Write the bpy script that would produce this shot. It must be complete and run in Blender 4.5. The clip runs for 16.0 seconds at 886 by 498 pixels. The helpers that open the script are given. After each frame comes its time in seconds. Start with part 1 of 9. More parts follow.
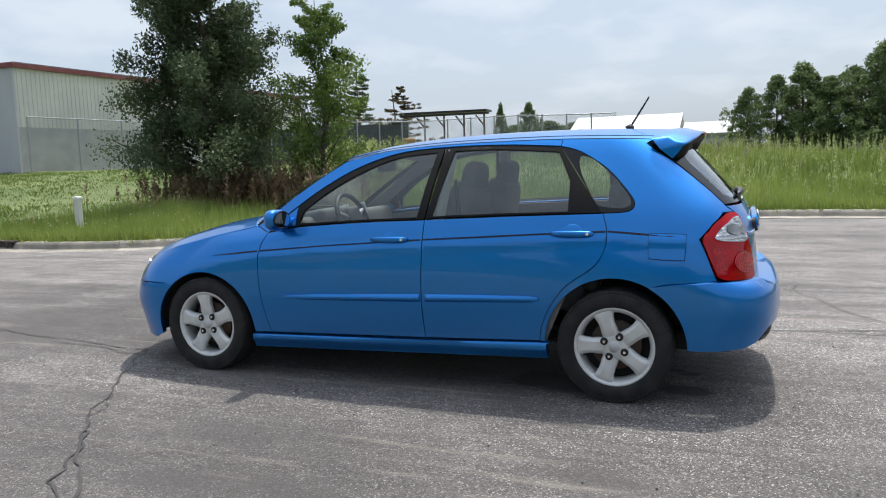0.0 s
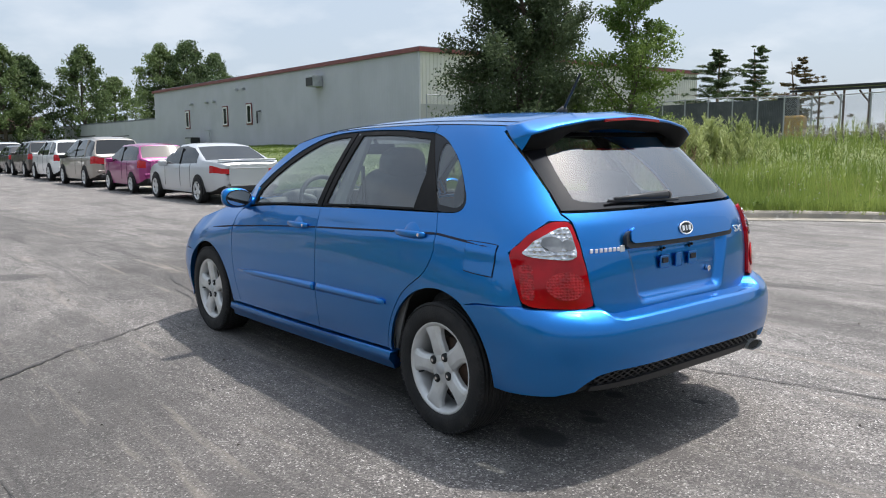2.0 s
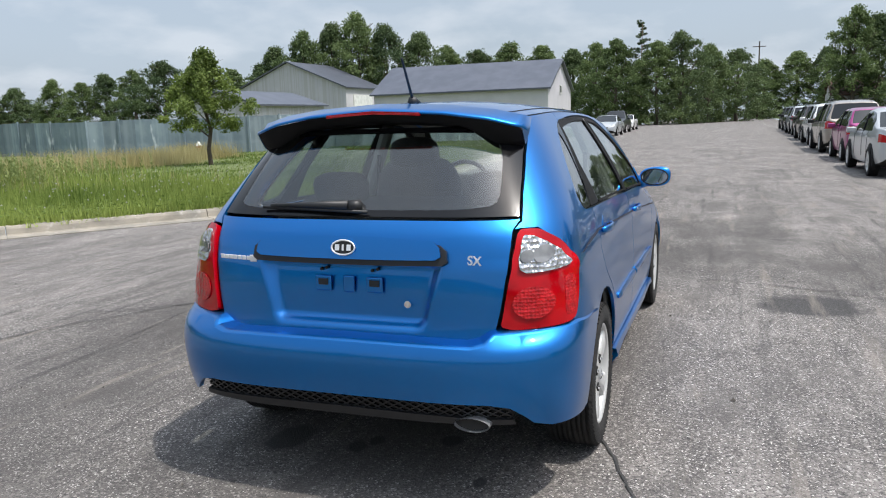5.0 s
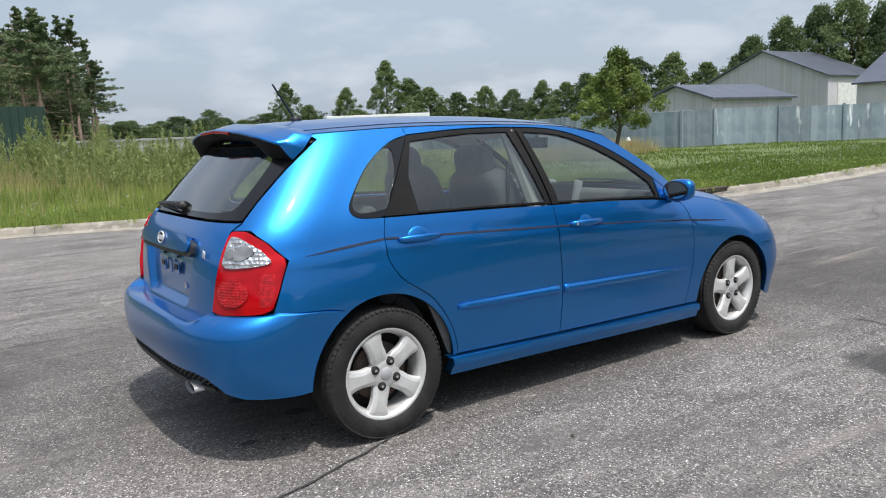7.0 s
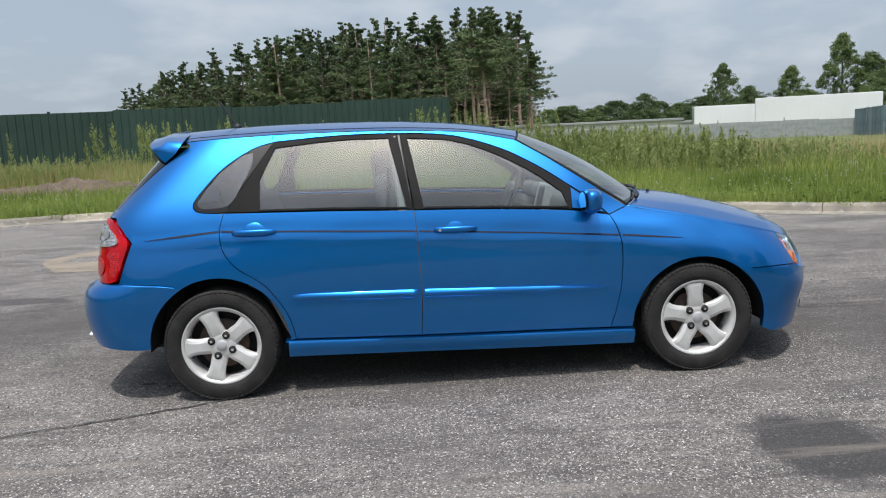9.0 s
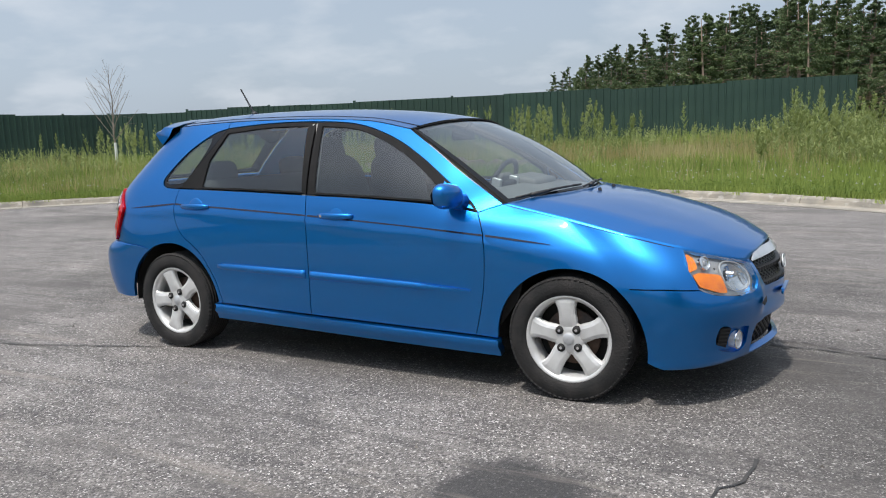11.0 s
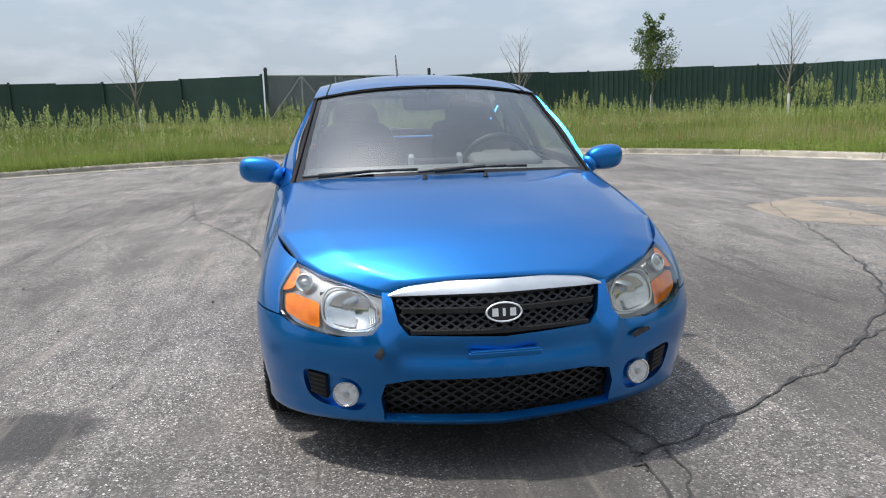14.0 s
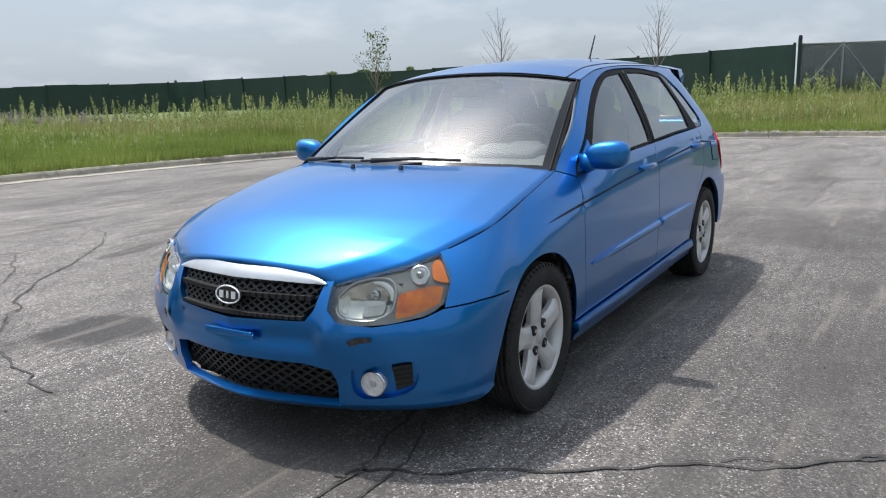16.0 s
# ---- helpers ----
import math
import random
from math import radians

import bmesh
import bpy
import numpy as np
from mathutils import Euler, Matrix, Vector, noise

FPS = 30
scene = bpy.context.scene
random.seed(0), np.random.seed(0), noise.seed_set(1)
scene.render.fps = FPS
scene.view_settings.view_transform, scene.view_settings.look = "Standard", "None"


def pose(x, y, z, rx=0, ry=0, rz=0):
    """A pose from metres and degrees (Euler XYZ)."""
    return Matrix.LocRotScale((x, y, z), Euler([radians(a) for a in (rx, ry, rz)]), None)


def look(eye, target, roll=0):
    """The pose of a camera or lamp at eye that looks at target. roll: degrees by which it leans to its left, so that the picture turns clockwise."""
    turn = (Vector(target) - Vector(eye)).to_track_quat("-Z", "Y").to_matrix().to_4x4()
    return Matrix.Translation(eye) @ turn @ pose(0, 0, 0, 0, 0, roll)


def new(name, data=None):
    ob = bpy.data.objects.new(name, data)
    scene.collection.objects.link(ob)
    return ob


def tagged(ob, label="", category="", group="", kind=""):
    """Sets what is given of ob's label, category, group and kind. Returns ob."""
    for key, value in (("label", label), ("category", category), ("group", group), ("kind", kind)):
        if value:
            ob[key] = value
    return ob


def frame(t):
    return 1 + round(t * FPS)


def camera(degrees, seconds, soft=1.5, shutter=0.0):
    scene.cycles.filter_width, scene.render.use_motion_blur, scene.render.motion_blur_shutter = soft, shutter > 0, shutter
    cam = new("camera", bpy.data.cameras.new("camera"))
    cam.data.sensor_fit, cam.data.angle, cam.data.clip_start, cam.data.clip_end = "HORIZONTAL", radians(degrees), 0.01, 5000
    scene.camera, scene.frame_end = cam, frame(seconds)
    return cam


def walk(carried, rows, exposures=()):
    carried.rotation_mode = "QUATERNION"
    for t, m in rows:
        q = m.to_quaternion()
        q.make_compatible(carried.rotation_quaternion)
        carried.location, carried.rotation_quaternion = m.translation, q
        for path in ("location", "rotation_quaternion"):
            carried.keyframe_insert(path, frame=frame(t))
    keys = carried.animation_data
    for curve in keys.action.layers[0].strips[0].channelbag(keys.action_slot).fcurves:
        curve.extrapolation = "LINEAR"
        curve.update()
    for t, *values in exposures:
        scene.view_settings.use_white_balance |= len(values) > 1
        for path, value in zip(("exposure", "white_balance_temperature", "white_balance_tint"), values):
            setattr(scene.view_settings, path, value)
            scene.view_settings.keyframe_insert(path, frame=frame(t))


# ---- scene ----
cam = camera(59.8, 16.0, 1.1)
PATH = [
    (0, (-1.907, 4.867, 1.323), (-1.194, 3.013, 1.09), -1.8),
    (0.5, (-2.567, 4.531, 1.329), (-1.611, 2.79, 1.096), -1.6),
    (1, (-3.131, 4.108, 1.318), (-1.961, 2.503, 1.08), -1.1),
    (1.5, (-3.637, 3.59, 1.319), (-2.271, 2.15, 1.07), -0.7),
    (2, (-3.97, 2.952, 1.322), (-2.429, 1.707, 1.049), -0.5),
    (2.5, (-4.218, 2.262, 1.326), (-2.519, 1.249, 1.029), -0.5),
    (3, (-4.351, 1.562, 1.351), (-2.52, 0.827, 1.022), -0.5),
    (3.5, (-4.511, 0.868, 1.363), (-2.581, 0.462, 1.032), -0.8),
    (4, (-4.565, 0.164, 1.384), (-2.594, 0.123, 1.045), -1.2),
    (4.5, (-4.6, -0.565, 1.39), (-2.656, -0.233, 1.058), -1.6),
    (4.7, (-4.575, -0.858, 1.391), (-2.661, -0.381, 1.06), -1.7),
    (6.8, (-3.253, -3.57, 1.361), (-2.028, -2.019, 1.054), -2.3),
    (7, (-3.014, -3.754, 1.378), (-1.88, -2.134, 1.078), -2.5),
    (7.5, (-2.402, -4.214, 1.355), (-1.504, -2.449, 1.077), -2.7),
    (8, (-1.724, -4.498, 1.38), (-1.083, -2.626, 1.091), -2.5),
    (8.5, (-1.033, -4.783, 1.378), (-0.655, -2.841, 1.085), -2.5),
    (9, (-0.307, -4.909, 1.366), (-0.203, -2.933, 1.074), -2.7),
    (9.2, (-0.028, -4.951, 1.354), (-0.023, -2.973, 1.055), -2.6),
    (11.3, (2.884, -3.968, 1.285), (1.789, -2.321, 0.991), -2.0),
    (11.5, (3.12, -3.765, 1.307), (1.932, -2.183, 1.01), -2.0),
    (12, (3.604, -3.172, 1.305), (2.206, -1.776, 0.995), -1.9),
    (12.5, (4.001, -2.562, 1.277), (2.422, -1.375, 0.963), -1.7),
    (13, (4.265, -1.898, 1.259), (2.524, -0.969, 0.934), -1.6),
    (13.5, (4.492, -1.223, 1.253), (2.62, -0.607, 0.911), -1.5),
    (14, (4.576, -0.549, 1.262), (2.629, -0.265, 0.9), -1.6),
    (14.5, (4.607, 0.153, 1.272), (2.645, 0.081, 0.895), -1.8),
    (15, (4.47, 0.828, 1.265), (2.553, 0.407, 0.88), -2.0),
    (15.5, (4.327, 1.51, 1.274), (2.516, 0.757, 0.885), -2.0),
    (16, (4.022, 2.101, 1.272), (2.367, 1.049, 0.88), -1.8),
]
EXPOSURES = [(0.0, 0.16), (2.0, 0.18), (4.5, 0.06), (7.0, -0.05), (8.0, -0.12), (9.0, -0.2), (11.5, -0.05), (12.5, 0.0), (16.0, 0.03)]
walk(cam, [(t, look(eye, target, roll)) for t, eye, target, roll in PATH], EXPOSURES)

# ---- light ----
SUN_AZ, SUN_EL = -96.0, 67.5
sun_dir = Vector((math.cos(radians(SUN_AZ)) * math.cos(radians(SUN_EL)), math.sin(radians(SUN_AZ)) * math.cos(radians(SUN_EL)), math.sin(radians(SUN_EL))))
world = bpy.data.worlds.new("world")
scene.world = world
world.use_nodes = True
wn, wl = world.node_tree.nodes, world.node_tree.links
wn.clear()
w_out, w_bg = wn.new("ShaderNodeOutputWorld"), wn.new("ShaderNodeBackground")
w_sky = wn.new("ShaderNodeTexSky")
w_sky.sky_type, w_sky.sun_disc = "NISHITA", False
w_sky.sun_elevation, w_sky.sun_rotation = radians(SUN_EL), radians(90 - SUN_AZ)
w_sky.air_density, w_sky.dust_density, w_sky.ozone_density = 1.0, 3.5, 1.0
w_co = wn.new("ShaderNodeTexCoord")
w_sep = wn.new("ShaderNodeSeparateXYZ")
w_div = wn.new("ShaderNodeVectorMath")
w_div.operation = "DIVIDE"
w_add = wn.new("ShaderNodeMath")
w_add.inputs[1].default_value = 0.30
w_comb = wn.new("ShaderNodeCombineXYZ")
w_n1, w_n2 = wn.new("ShaderNodeTexNoise"), wn.new("ShaderNodeTexNoise")
w_n1.inputs["Scale"].default_value, w_n1.inputs["Detail"].default_value, w_n1.inputs["Roughness"].default_value = 3.0, 8, 0.50
w_n2.inputs["Scale"].default_value, w_n2.inputs["Detail"].default_value = 0.45, 4
w_r1, w_r2 = wn.new("ShaderNodeValToRGB"), wn.new("ShaderNodeValToRGB")
w_r1.color_ramp.elements[0].position, w_r1.color_ramp.elements[1].position = 0.47, 0.67
w_r2.color_ramp.elements[0].position, w_r2.color_ramp.elements[1].position = 0.25, 0.75
w_r2.color_ramp.elements[0].color, w_r2.color_ramp.elements[1].color = (0.55, 0.55, 0.55, 1), (0.85, 0.85, 0.85, 1)
w_scale = wn.new("ShaderNodeVectorMath")
w_scale.operation, w_scale.inputs["Scale"].default_value = "SCALE", 0.11
w_haze, w_cloud = wn.new("ShaderNodeMix"), wn.new("ShaderNodeMix")
w_haze.data_type = w_cloud.data_type = "RGBA"
w_haze.inputs["B"].default_value = (0.47, 0.552, 0.655, 1)
w_cloud.inputs["B"].default_value = (0.67, 0.71, 0.765, 1)
wl.new(w_co.outputs["Generated"], w_sep.inputs[0])
wl.new(w_sep.outputs["Z"], w_add.inputs[0])
for axis in "XYZ":
    wl.new(w_add.outputs[0], w_comb.inputs[axis])
wl.new(w_co.outputs["Generated"], w_div.inputs[0])
wl.new(w_comb.outputs[0], w_div.inputs[1])
wl.new(w_div.outputs[0], w_n1.inputs["Vector"])
wl.new(w_div.outputs[0], w_n2.inputs["Vector"])
wl.new(w_n1.outputs["Fac"], w_r1.inputs[0])
wl.new(w_n2.outputs["Fac"], w_r2.inputs[0])
wl.new(w_sky.outputs[0], w_scale.inputs[0])
wl.new(w_scale.outputs[0], w_haze.inputs["A"])
wl.new(w_r2.outputs[0], w_haze.inputs["Factor"])
wl.new(w_haze.outputs["Result"], w_cloud.inputs["A"])
w_cf = wn.new("ShaderNodeMath")
w_cf.operation, w_cf.inputs[1].default_value = "MULTIPLY", 0.46
wl.new(w_r1.outputs[0], w_cf.inputs[0])
wl.new(w_cf.outputs[0], w_cloud.inputs["Factor"])
# thin cloud glows round the veiled sun
w_dot, w_pos, w_pow, w_gain, w_glow = wn.new("ShaderNodeVectorMath"), wn.new("ShaderNodeMath"), wn.new("ShaderNodeMath"), wn.new("ShaderNodeMath"), wn.new("ShaderNodeVectorMath")
w_dot.operation, w_pos.operation, w_pow.operation, w_gain.operation, w_glow.operation = "DOT_PRODUCT", "MAXIMUM", "POWER", "MULTIPLY_ADD", "SCALE"
w_dot.inputs[1].default_value = tuple(sun_dir)
w_pos.inputs[1].default_value, w_pow.inputs[1].default_value = 0.0, 11.0
w_gain.inputs[1].default_value = 2.7
wl.new(w_co.outputs["Generated"], w_dot.inputs[0])
wl.new(w_dot.outputs["Value"], w_pos.inputs[0])
wl.new(w_pos.outputs[0], w_pow.inputs[0])
wl.new(w_pow.outputs[0], w_gain.inputs[0])
# cloud is brighter overhead than near the horizon
w_zen = wn.new("ShaderNodeMapRange")
w_zen.interpolation_type = "SMOOTHSTEP"
for key, value in (("From Min", 0.40), ("From Max", 0.95), ("To Min", 1.0), ("To Max", 1.45)):
    w_zen.inputs[key].default_value = value
wl.new(w_sep.outputs["Z"], w_zen.inputs["Value"])
wl.new(w_zen.outputs[0], w_gain.inputs[2])
wl.new(w_cloud.outputs["Result"], w_glow.inputs[0])
wl.new(w_gain.outputs[0], w_glow.inputs["Scale"])
wl.new(w_glow.outputs[0], w_bg.inputs["Color"])
w_bg.inputs["Strength"].default_value = 1.2
wl.new(w_bg.outputs[0], w_out.inputs[0])

sun = new("sun", bpy.data.lights.new("sun", "SUN"))
sun.data.energy, sun.data.angle, sun.data.color = 3.8, radians(1.6), (1.0, 0.962, 0.91)
sun.matrix_world = look(sun_dir * 50, (0, 0, 0))


# ---- material helpers ----
def material(name, color, rough=0.5, metal=0.0, second=None, scale=5.0, mix=(0.4, 0.65), bump=0.0, bump_scale=40.0, detail=6, **extra):
    """A principled material: a base colour, a second one laid in by noise, and fine relief."""
    m = bpy.data.materials.new(name)
    m.use_nodes = True
    n, l = m.node_tree.nodes, m.node_tree.links
    b = n["Principled BSDF"]
    b.inputs["Base Color"].default_value = (*color, 1)
    b.inputs["Roughness"].default_value, b.inputs["Metallic"].default_value = rough, metal
    for key, value in extra.items():
        b.inputs[key.replace("_", " ")].default_value = value
    co = n.new("ShaderNodeTexCoord")
    if second:
        tex, ramp, mx = n.new("ShaderNodeTexNoise"), n.new("ShaderNodeValToRGB"), n.new("ShaderNodeMix")
        tex.inputs["Scale"].default_value, tex.inputs["Detail"].default_value = scale, detail
        ramp.color_ramp.elements[0].position, ramp.color_ramp.elements[1].position = mix
        mx.data_type = "RGBA"
        mx.inputs["A"].default_value, mx.inputs["B"].default_value = (*color, 1), (*second, 1)
        l.new(co.outputs["Object"], tex.inputs["Vector"])
        l.new(tex.outputs["Fac"], ramp.inputs[0])
        l.new(ramp.outputs[0], mx.inputs["Factor"])
        l.new(mx.outputs["Result"], b.inputs["Base Color"])
    if bump:
        tex, bp = n.new("ShaderNodeTexNoise"), n.new("ShaderNodeBump")
        tex.inputs["Scale"].default_value, tex.inputs["Detail"].default_value = bump_scale, 4
        bp.inputs["Strength"].default_value, bp.inputs["Distance"].default_value = bump, 0.02
        l.new(co.outputs["Object"], tex.inputs["Vector"])
        l.new(tex.outputs["Fac"], bp.inputs["Height"])
        l.new(bp.outputs[0], b.inputs["Normal"])
    return m


def layer(m, color, stretch, scale, lo, hi, most=1.0, detail=5):
    """Lays another colour over a material by noise in world space, stretched along its axes."""
    n, l = m.node_tree.nodes, m.node_tree.links
    b = n["Principled BSDF"]
    geo, mp, tex, rp, mx = n.new("ShaderNodeNewGeometry"), n.new("ShaderNodeMapping"), n.new("ShaderNodeTexNoise"), n.new("ShaderNodeMapRange"), n.new("ShaderNodeMix")
    mp.inputs["Scale"].default_value = stretch
    tex.inputs["Scale"].default_value, tex.inputs["Detail"].default_value = scale, detail
    rp.inputs["From Min"].default_value, rp.inputs["From Max"].default_value, rp.inputs["To Max"].default_value = lo, hi, most
    mx.data_type = "RGBA"
    mx.inputs["B"].default_value = (*color, 1)
    l.new(geo.outputs["Position"], mp.inputs["Vector"])
    l.new(mp.outputs[0], tex.inputs["Vector"])
    l.new(tex.outputs["Fac"], rp.inputs["Value"])
    l.new(rp.outputs[0], mx.inputs["Factor"])
    old = b.inputs["Base Color"]
    if old.links:
        l.new(old.links[0].from_socket, mx.inputs["A"])
    else:
        mx.inputs["A"].default_value = old.default_value
    l.new(mx.outputs["Result"], old)
    return m


def per_piece(m, amount):
    """Gives each object that wears the material a tone of its own."""
    n, l = m.node_tree.nodes, m.node_tree.links
    old = n["Principled BSDF"].inputs["Base Color"]
    info, rp, mul = n.new("ShaderNodeObjectInfo"), n.new("ShaderNodeMapRange"), n.new("ShaderNodeVectorMath")
    rp.inputs["To Min"].default_value, rp.inputs["To Max"].default_value = 1 - amount, 1 + amount
    mul.operation = "SCALE"
    l.new(info.outputs["Random"], rp.inputs["Value"])
    l.new(rp.outputs[0], mul.inputs["Scale"])
    l.new(old.links[0].from_socket, mul.inputs[0])
    l.new(mul.outputs[0], old)
    return m


def leafy(name, dark, light, rough=0.6, through_light=0.35):
    """Leaves and blades: each island takes its own shade, with some light let through."""
    m = bpy.data.materials.new(name)
    m.use_nodes = True
    n, l = m.node_tree.nodes, m.node_tree.links
    b = n["Principled BSDF"]
    b.inputs["Roughness"].default_value, b.inputs["Specular IOR Level"].default_value = rough, 0.28
    geo, co, tex, add, ramp = n.new("ShaderNodeNewGeometry"), n.new("ShaderNodeTexCoord"), n.new("ShaderNodeTexNoise"), n.new("ShaderNodeMath"), n.new("ShaderNodeMix")
    tex.inputs["Scale"].default_value, tex.inputs["Detail"].default_value = 0.35, 3
    ramp.data_type = "RGBA"
    ramp.inputs["A"].default_value, ramp.inputs["B"].default_value = (*dark, 1), (*light, 1)
    add.operation = "MULTIPLY_ADD"
    add.inputs[1].default_value = 0.6
    info, own = n.new("ShaderNodeObjectInfo"), n.new("ShaderNodeMath")
    own.operation, own.inputs[1].default_value = "MULTIPLY_ADD", 0.45
    sub = n.new("ShaderNodeMath")
    sub.operation, sub.inputs[1].default_value, sub.inputs[2].default_value = "MULTIPLY_ADD", 2.2, -1.05
    l.new(co.outputs["Object"], tex.inputs["Vector"])
    l.new(tex.outputs["Fac"], sub.inputs[0])
    l.new(geo.outputs["Random Per Island"], add.inputs[0])
    l.new(sub.outputs[0], own.inputs[2])
    l.new(info.outputs["Random"], own.inputs[0])
    l.new(own.outputs[0], add.inputs[2])
    l.new(add.outputs[0], ramp.inputs["Factor"])
    l.new(ramp.outputs["Result"], b.inputs["Base Color"])
    tr, mx, out = n.new("ShaderNodeBsdfTranslucent"), n.new("ShaderNodeMixShader"), n["Material Output"]
    l.new(ramp.outputs["Result"], tr.inputs["Color"])
    mx.inputs[0].default_value = through_light
    l.new(b.outputs[0], mx.inputs[1])
    l.new(tr.outputs[0], mx.inputs[2])
    l.new(mx.outputs[0], out.inputs["Surface"])
    return m


# ---- mesh helpers ----
def mesh_of(name, verts, faces, mat=None, smooth=False):
    me = bpy.data.meshes.new(name)
    me.from_pydata([tuple(map(float, v)) for v in verts], [], [tuple(map(int, f)) for f in faces])
    if mat:
        me.materials.append(mat)
    if smooth:
        me.polygons.foreach_set("use_smooth", [True] * len(me.polygons))
    me.update()
    return me


def tri_mesh(name, verts, mat):
    """A quick mesh of loose triangles from an array of n x 3 x 3."""
    v = np.asarray(verts, dtype=np.float32).reshape(-1, 3)
    k = len(v) // 3
    me = bpy.data.meshes.new(name)
    me.vertices.add(len(v))
    me.vertices.foreach_set("co", v.ravel())
    me.loops.add(len(v))
    me.loops.foreach_set("vertex_index", np.arange(len(v), dtype=np.int32))
    me.polygons.add(k)
    me.polygons.foreach_set("loop_start", np.arange(0, len(v), 3, dtype=np.int32))
    me.update(calc_edges=True)
    me.materials.append(mat)
    return me


def thing(name, label, category, at=(0, 0, 0), turn=0, group="", kind=""):
    ob = new(name)
    ob.matrix_basis = pose(*at, 0, 0, turn)
    ob.empty_display_size = 0.2
    return tagged(ob, label, category, group, kind)


def part(name, bm, mat, parent, label="", smooth=False):
    """Links a bmesh (or mesh data) as one mesh object under a thing or part."""
    if isinstance(bm, bpy.types.Mesh):
        me = bm
    else:
        me = bpy.data.meshes.new(name)
        bm.normal_update()
        bm.to_mesh(me)
        bm.free()
    if mat and not me.materials:
        me.materials.append(mat)
    if smooth:
        me.polygons.foreach_set("use_smooth", [True] * len(me.polygons))
    ob = new(name, me)
    if parent:
        ob.parent = parent
    if label:
        ob["label"] = label
    return ob


def box(size, at=(0, 0, 0), bevel=0.0, turn=0.0, bm=None, segments=2):
    """A bevelled box into a new or given bmesh."""
    own = bmesh.new()
    bmesh.ops.create_cube(own, size=1.0, matrix=Matrix.Diagonal((*size, 1)))
    if bevel:
        bmesh.ops.bevel(own, geom=own.edges[:], offset=bevel, segments=segments, profile=0.5, affect="EDGES")
    own.transform(pose(*at, 0, 0, turn))
    if bm is None:
        return own
    me = bpy.data.meshes.new("t")
    own.to_mesh(me)
    own.free()
    bm.from_mesh(me)
    bpy.data.meshes.remove(me)
    return bm


def rod(a, b, r0, r1=None, sides=8, bm=None, caps=True):
    """A tapered rod from a to b."""
    bm = bm or bmesh.new()
    a, b = Vector(a), Vector(b)
    d = b - a
    bmesh.ops.create_cone(bm, cap_ends=caps, segments=sides, radius1=r0, radius2=r0 if r1 is None else r1, depth=d.length,
                          matrix=Matrix.Translation((a + b) / 2) @ d.to_track_quat("Z", "Y").to_matrix().to_4x4())
    return bm


def tube(points, r, sides=8, bm=None):
    """A pipe of one skin along the points."""
    bm = bm or bmesh.new()
    pts = [Vector(p) for p in points]
    rings = []
    closed = len(pts) > 3 and (pts[0] - pts[-1]).length < 1e-5
    side = None
    for i, p in enumerate(pts):
        a = pts[i - 1] if i else (pts[-2] if closed else p)
        c = pts[i + 1] if i < len(pts) - 1 else (pts[1] if closed else p)
        d = (c - a).normalized()
        if side is None or abs(side.dot(d)) > 0.95:
            side = Vector((0, 0, 1)) if abs(d.z) < 0.9 else Vector((1, 0, 0))
        u = d.cross(side).normalized()
        side = u.cross(d)
        rings.append([bm.verts.new(p + (u * math.cos(2 * math.pi * k / sides) + side * math.sin(2 * math.pi * k / sides)) * r) for k in range(sides)])
    for p, q in zip(rings, rings[1:]):
        for k in range(sides):
            bm.faces.new((p[k], p[(k + 1) % sides], q[(k + 1) % sides], q[k]))
    if not closed:
        bm.faces.new(rings[0][::-1]), bm.faces.new(rings[-1])
    return bm


def spline(points, per=8):
    """Catmull-Rom through the points, as an array."""
    p = np.array(points, dtype=float)
    p = np.vstack([2 * p[0] - p[1], p, 2 * p[-1] - p[-2]])
    out = []
    for i in range(1, len(p) - 2):
        for k in range(per):
            t = k / per
            out.append(0.5 * (2 * p[i] + (p[i + 1] - p[i - 1]) * t + (2 * p[i - 1] - 5 * p[i] + 4 * p[i + 1] - p[i + 2]) * t * t
                              + (3 * p[i] - p[i - 1] - 3 * p[i + 1] + p[i + 2]) * t ** 3))
    out.append(p[-2])
    return np.array(out)

# ---- ground ----
KERB = spline([(160, -9.5), (90, -8.2), (50, -7.1), (28, -6.4), (18, -6.15), (13.5, -6.0), (11, -5.65), (8.9, -5.75), (6.9, -7.1), (4.9, -9.0), (2.7, -11.2), (0.2, -12.4),
               (-3.2, -12.9), (-6.4, -12.5), (-9.8, -11.6), (-13.6, -9.9), (-17.0, -5.6), (-18.6, -1.0), (-18.5, 2.0), (-17.3, 5.4), (-14.9, 8.4), (-11.6, 10.9),
               (-8.4, 12.2), (-5.2, 12.5), (-2.6, 12.1), (0.4, 11.1), (3.2, 9.4), (5.5, 7.6), (7.3, 6.4), (9.8, 5.7), (13.4, 5.75), (18, 6.3), (26, 7.0), (45, 8.0), (90, 9.4), (160, 10.6)], 10)
KERB_H = 0.14


def gutter(x, y):
    """Height of the crowned asphalt."""
    r = np.hypot(np.maximum(np.abs(x) - 0.0, 0) * np.where(x > 0, 0.25, 0.62), y)
    return -0.125 * np.clip((r - 1.5) / 5.0, 0, 1) ** 1.4


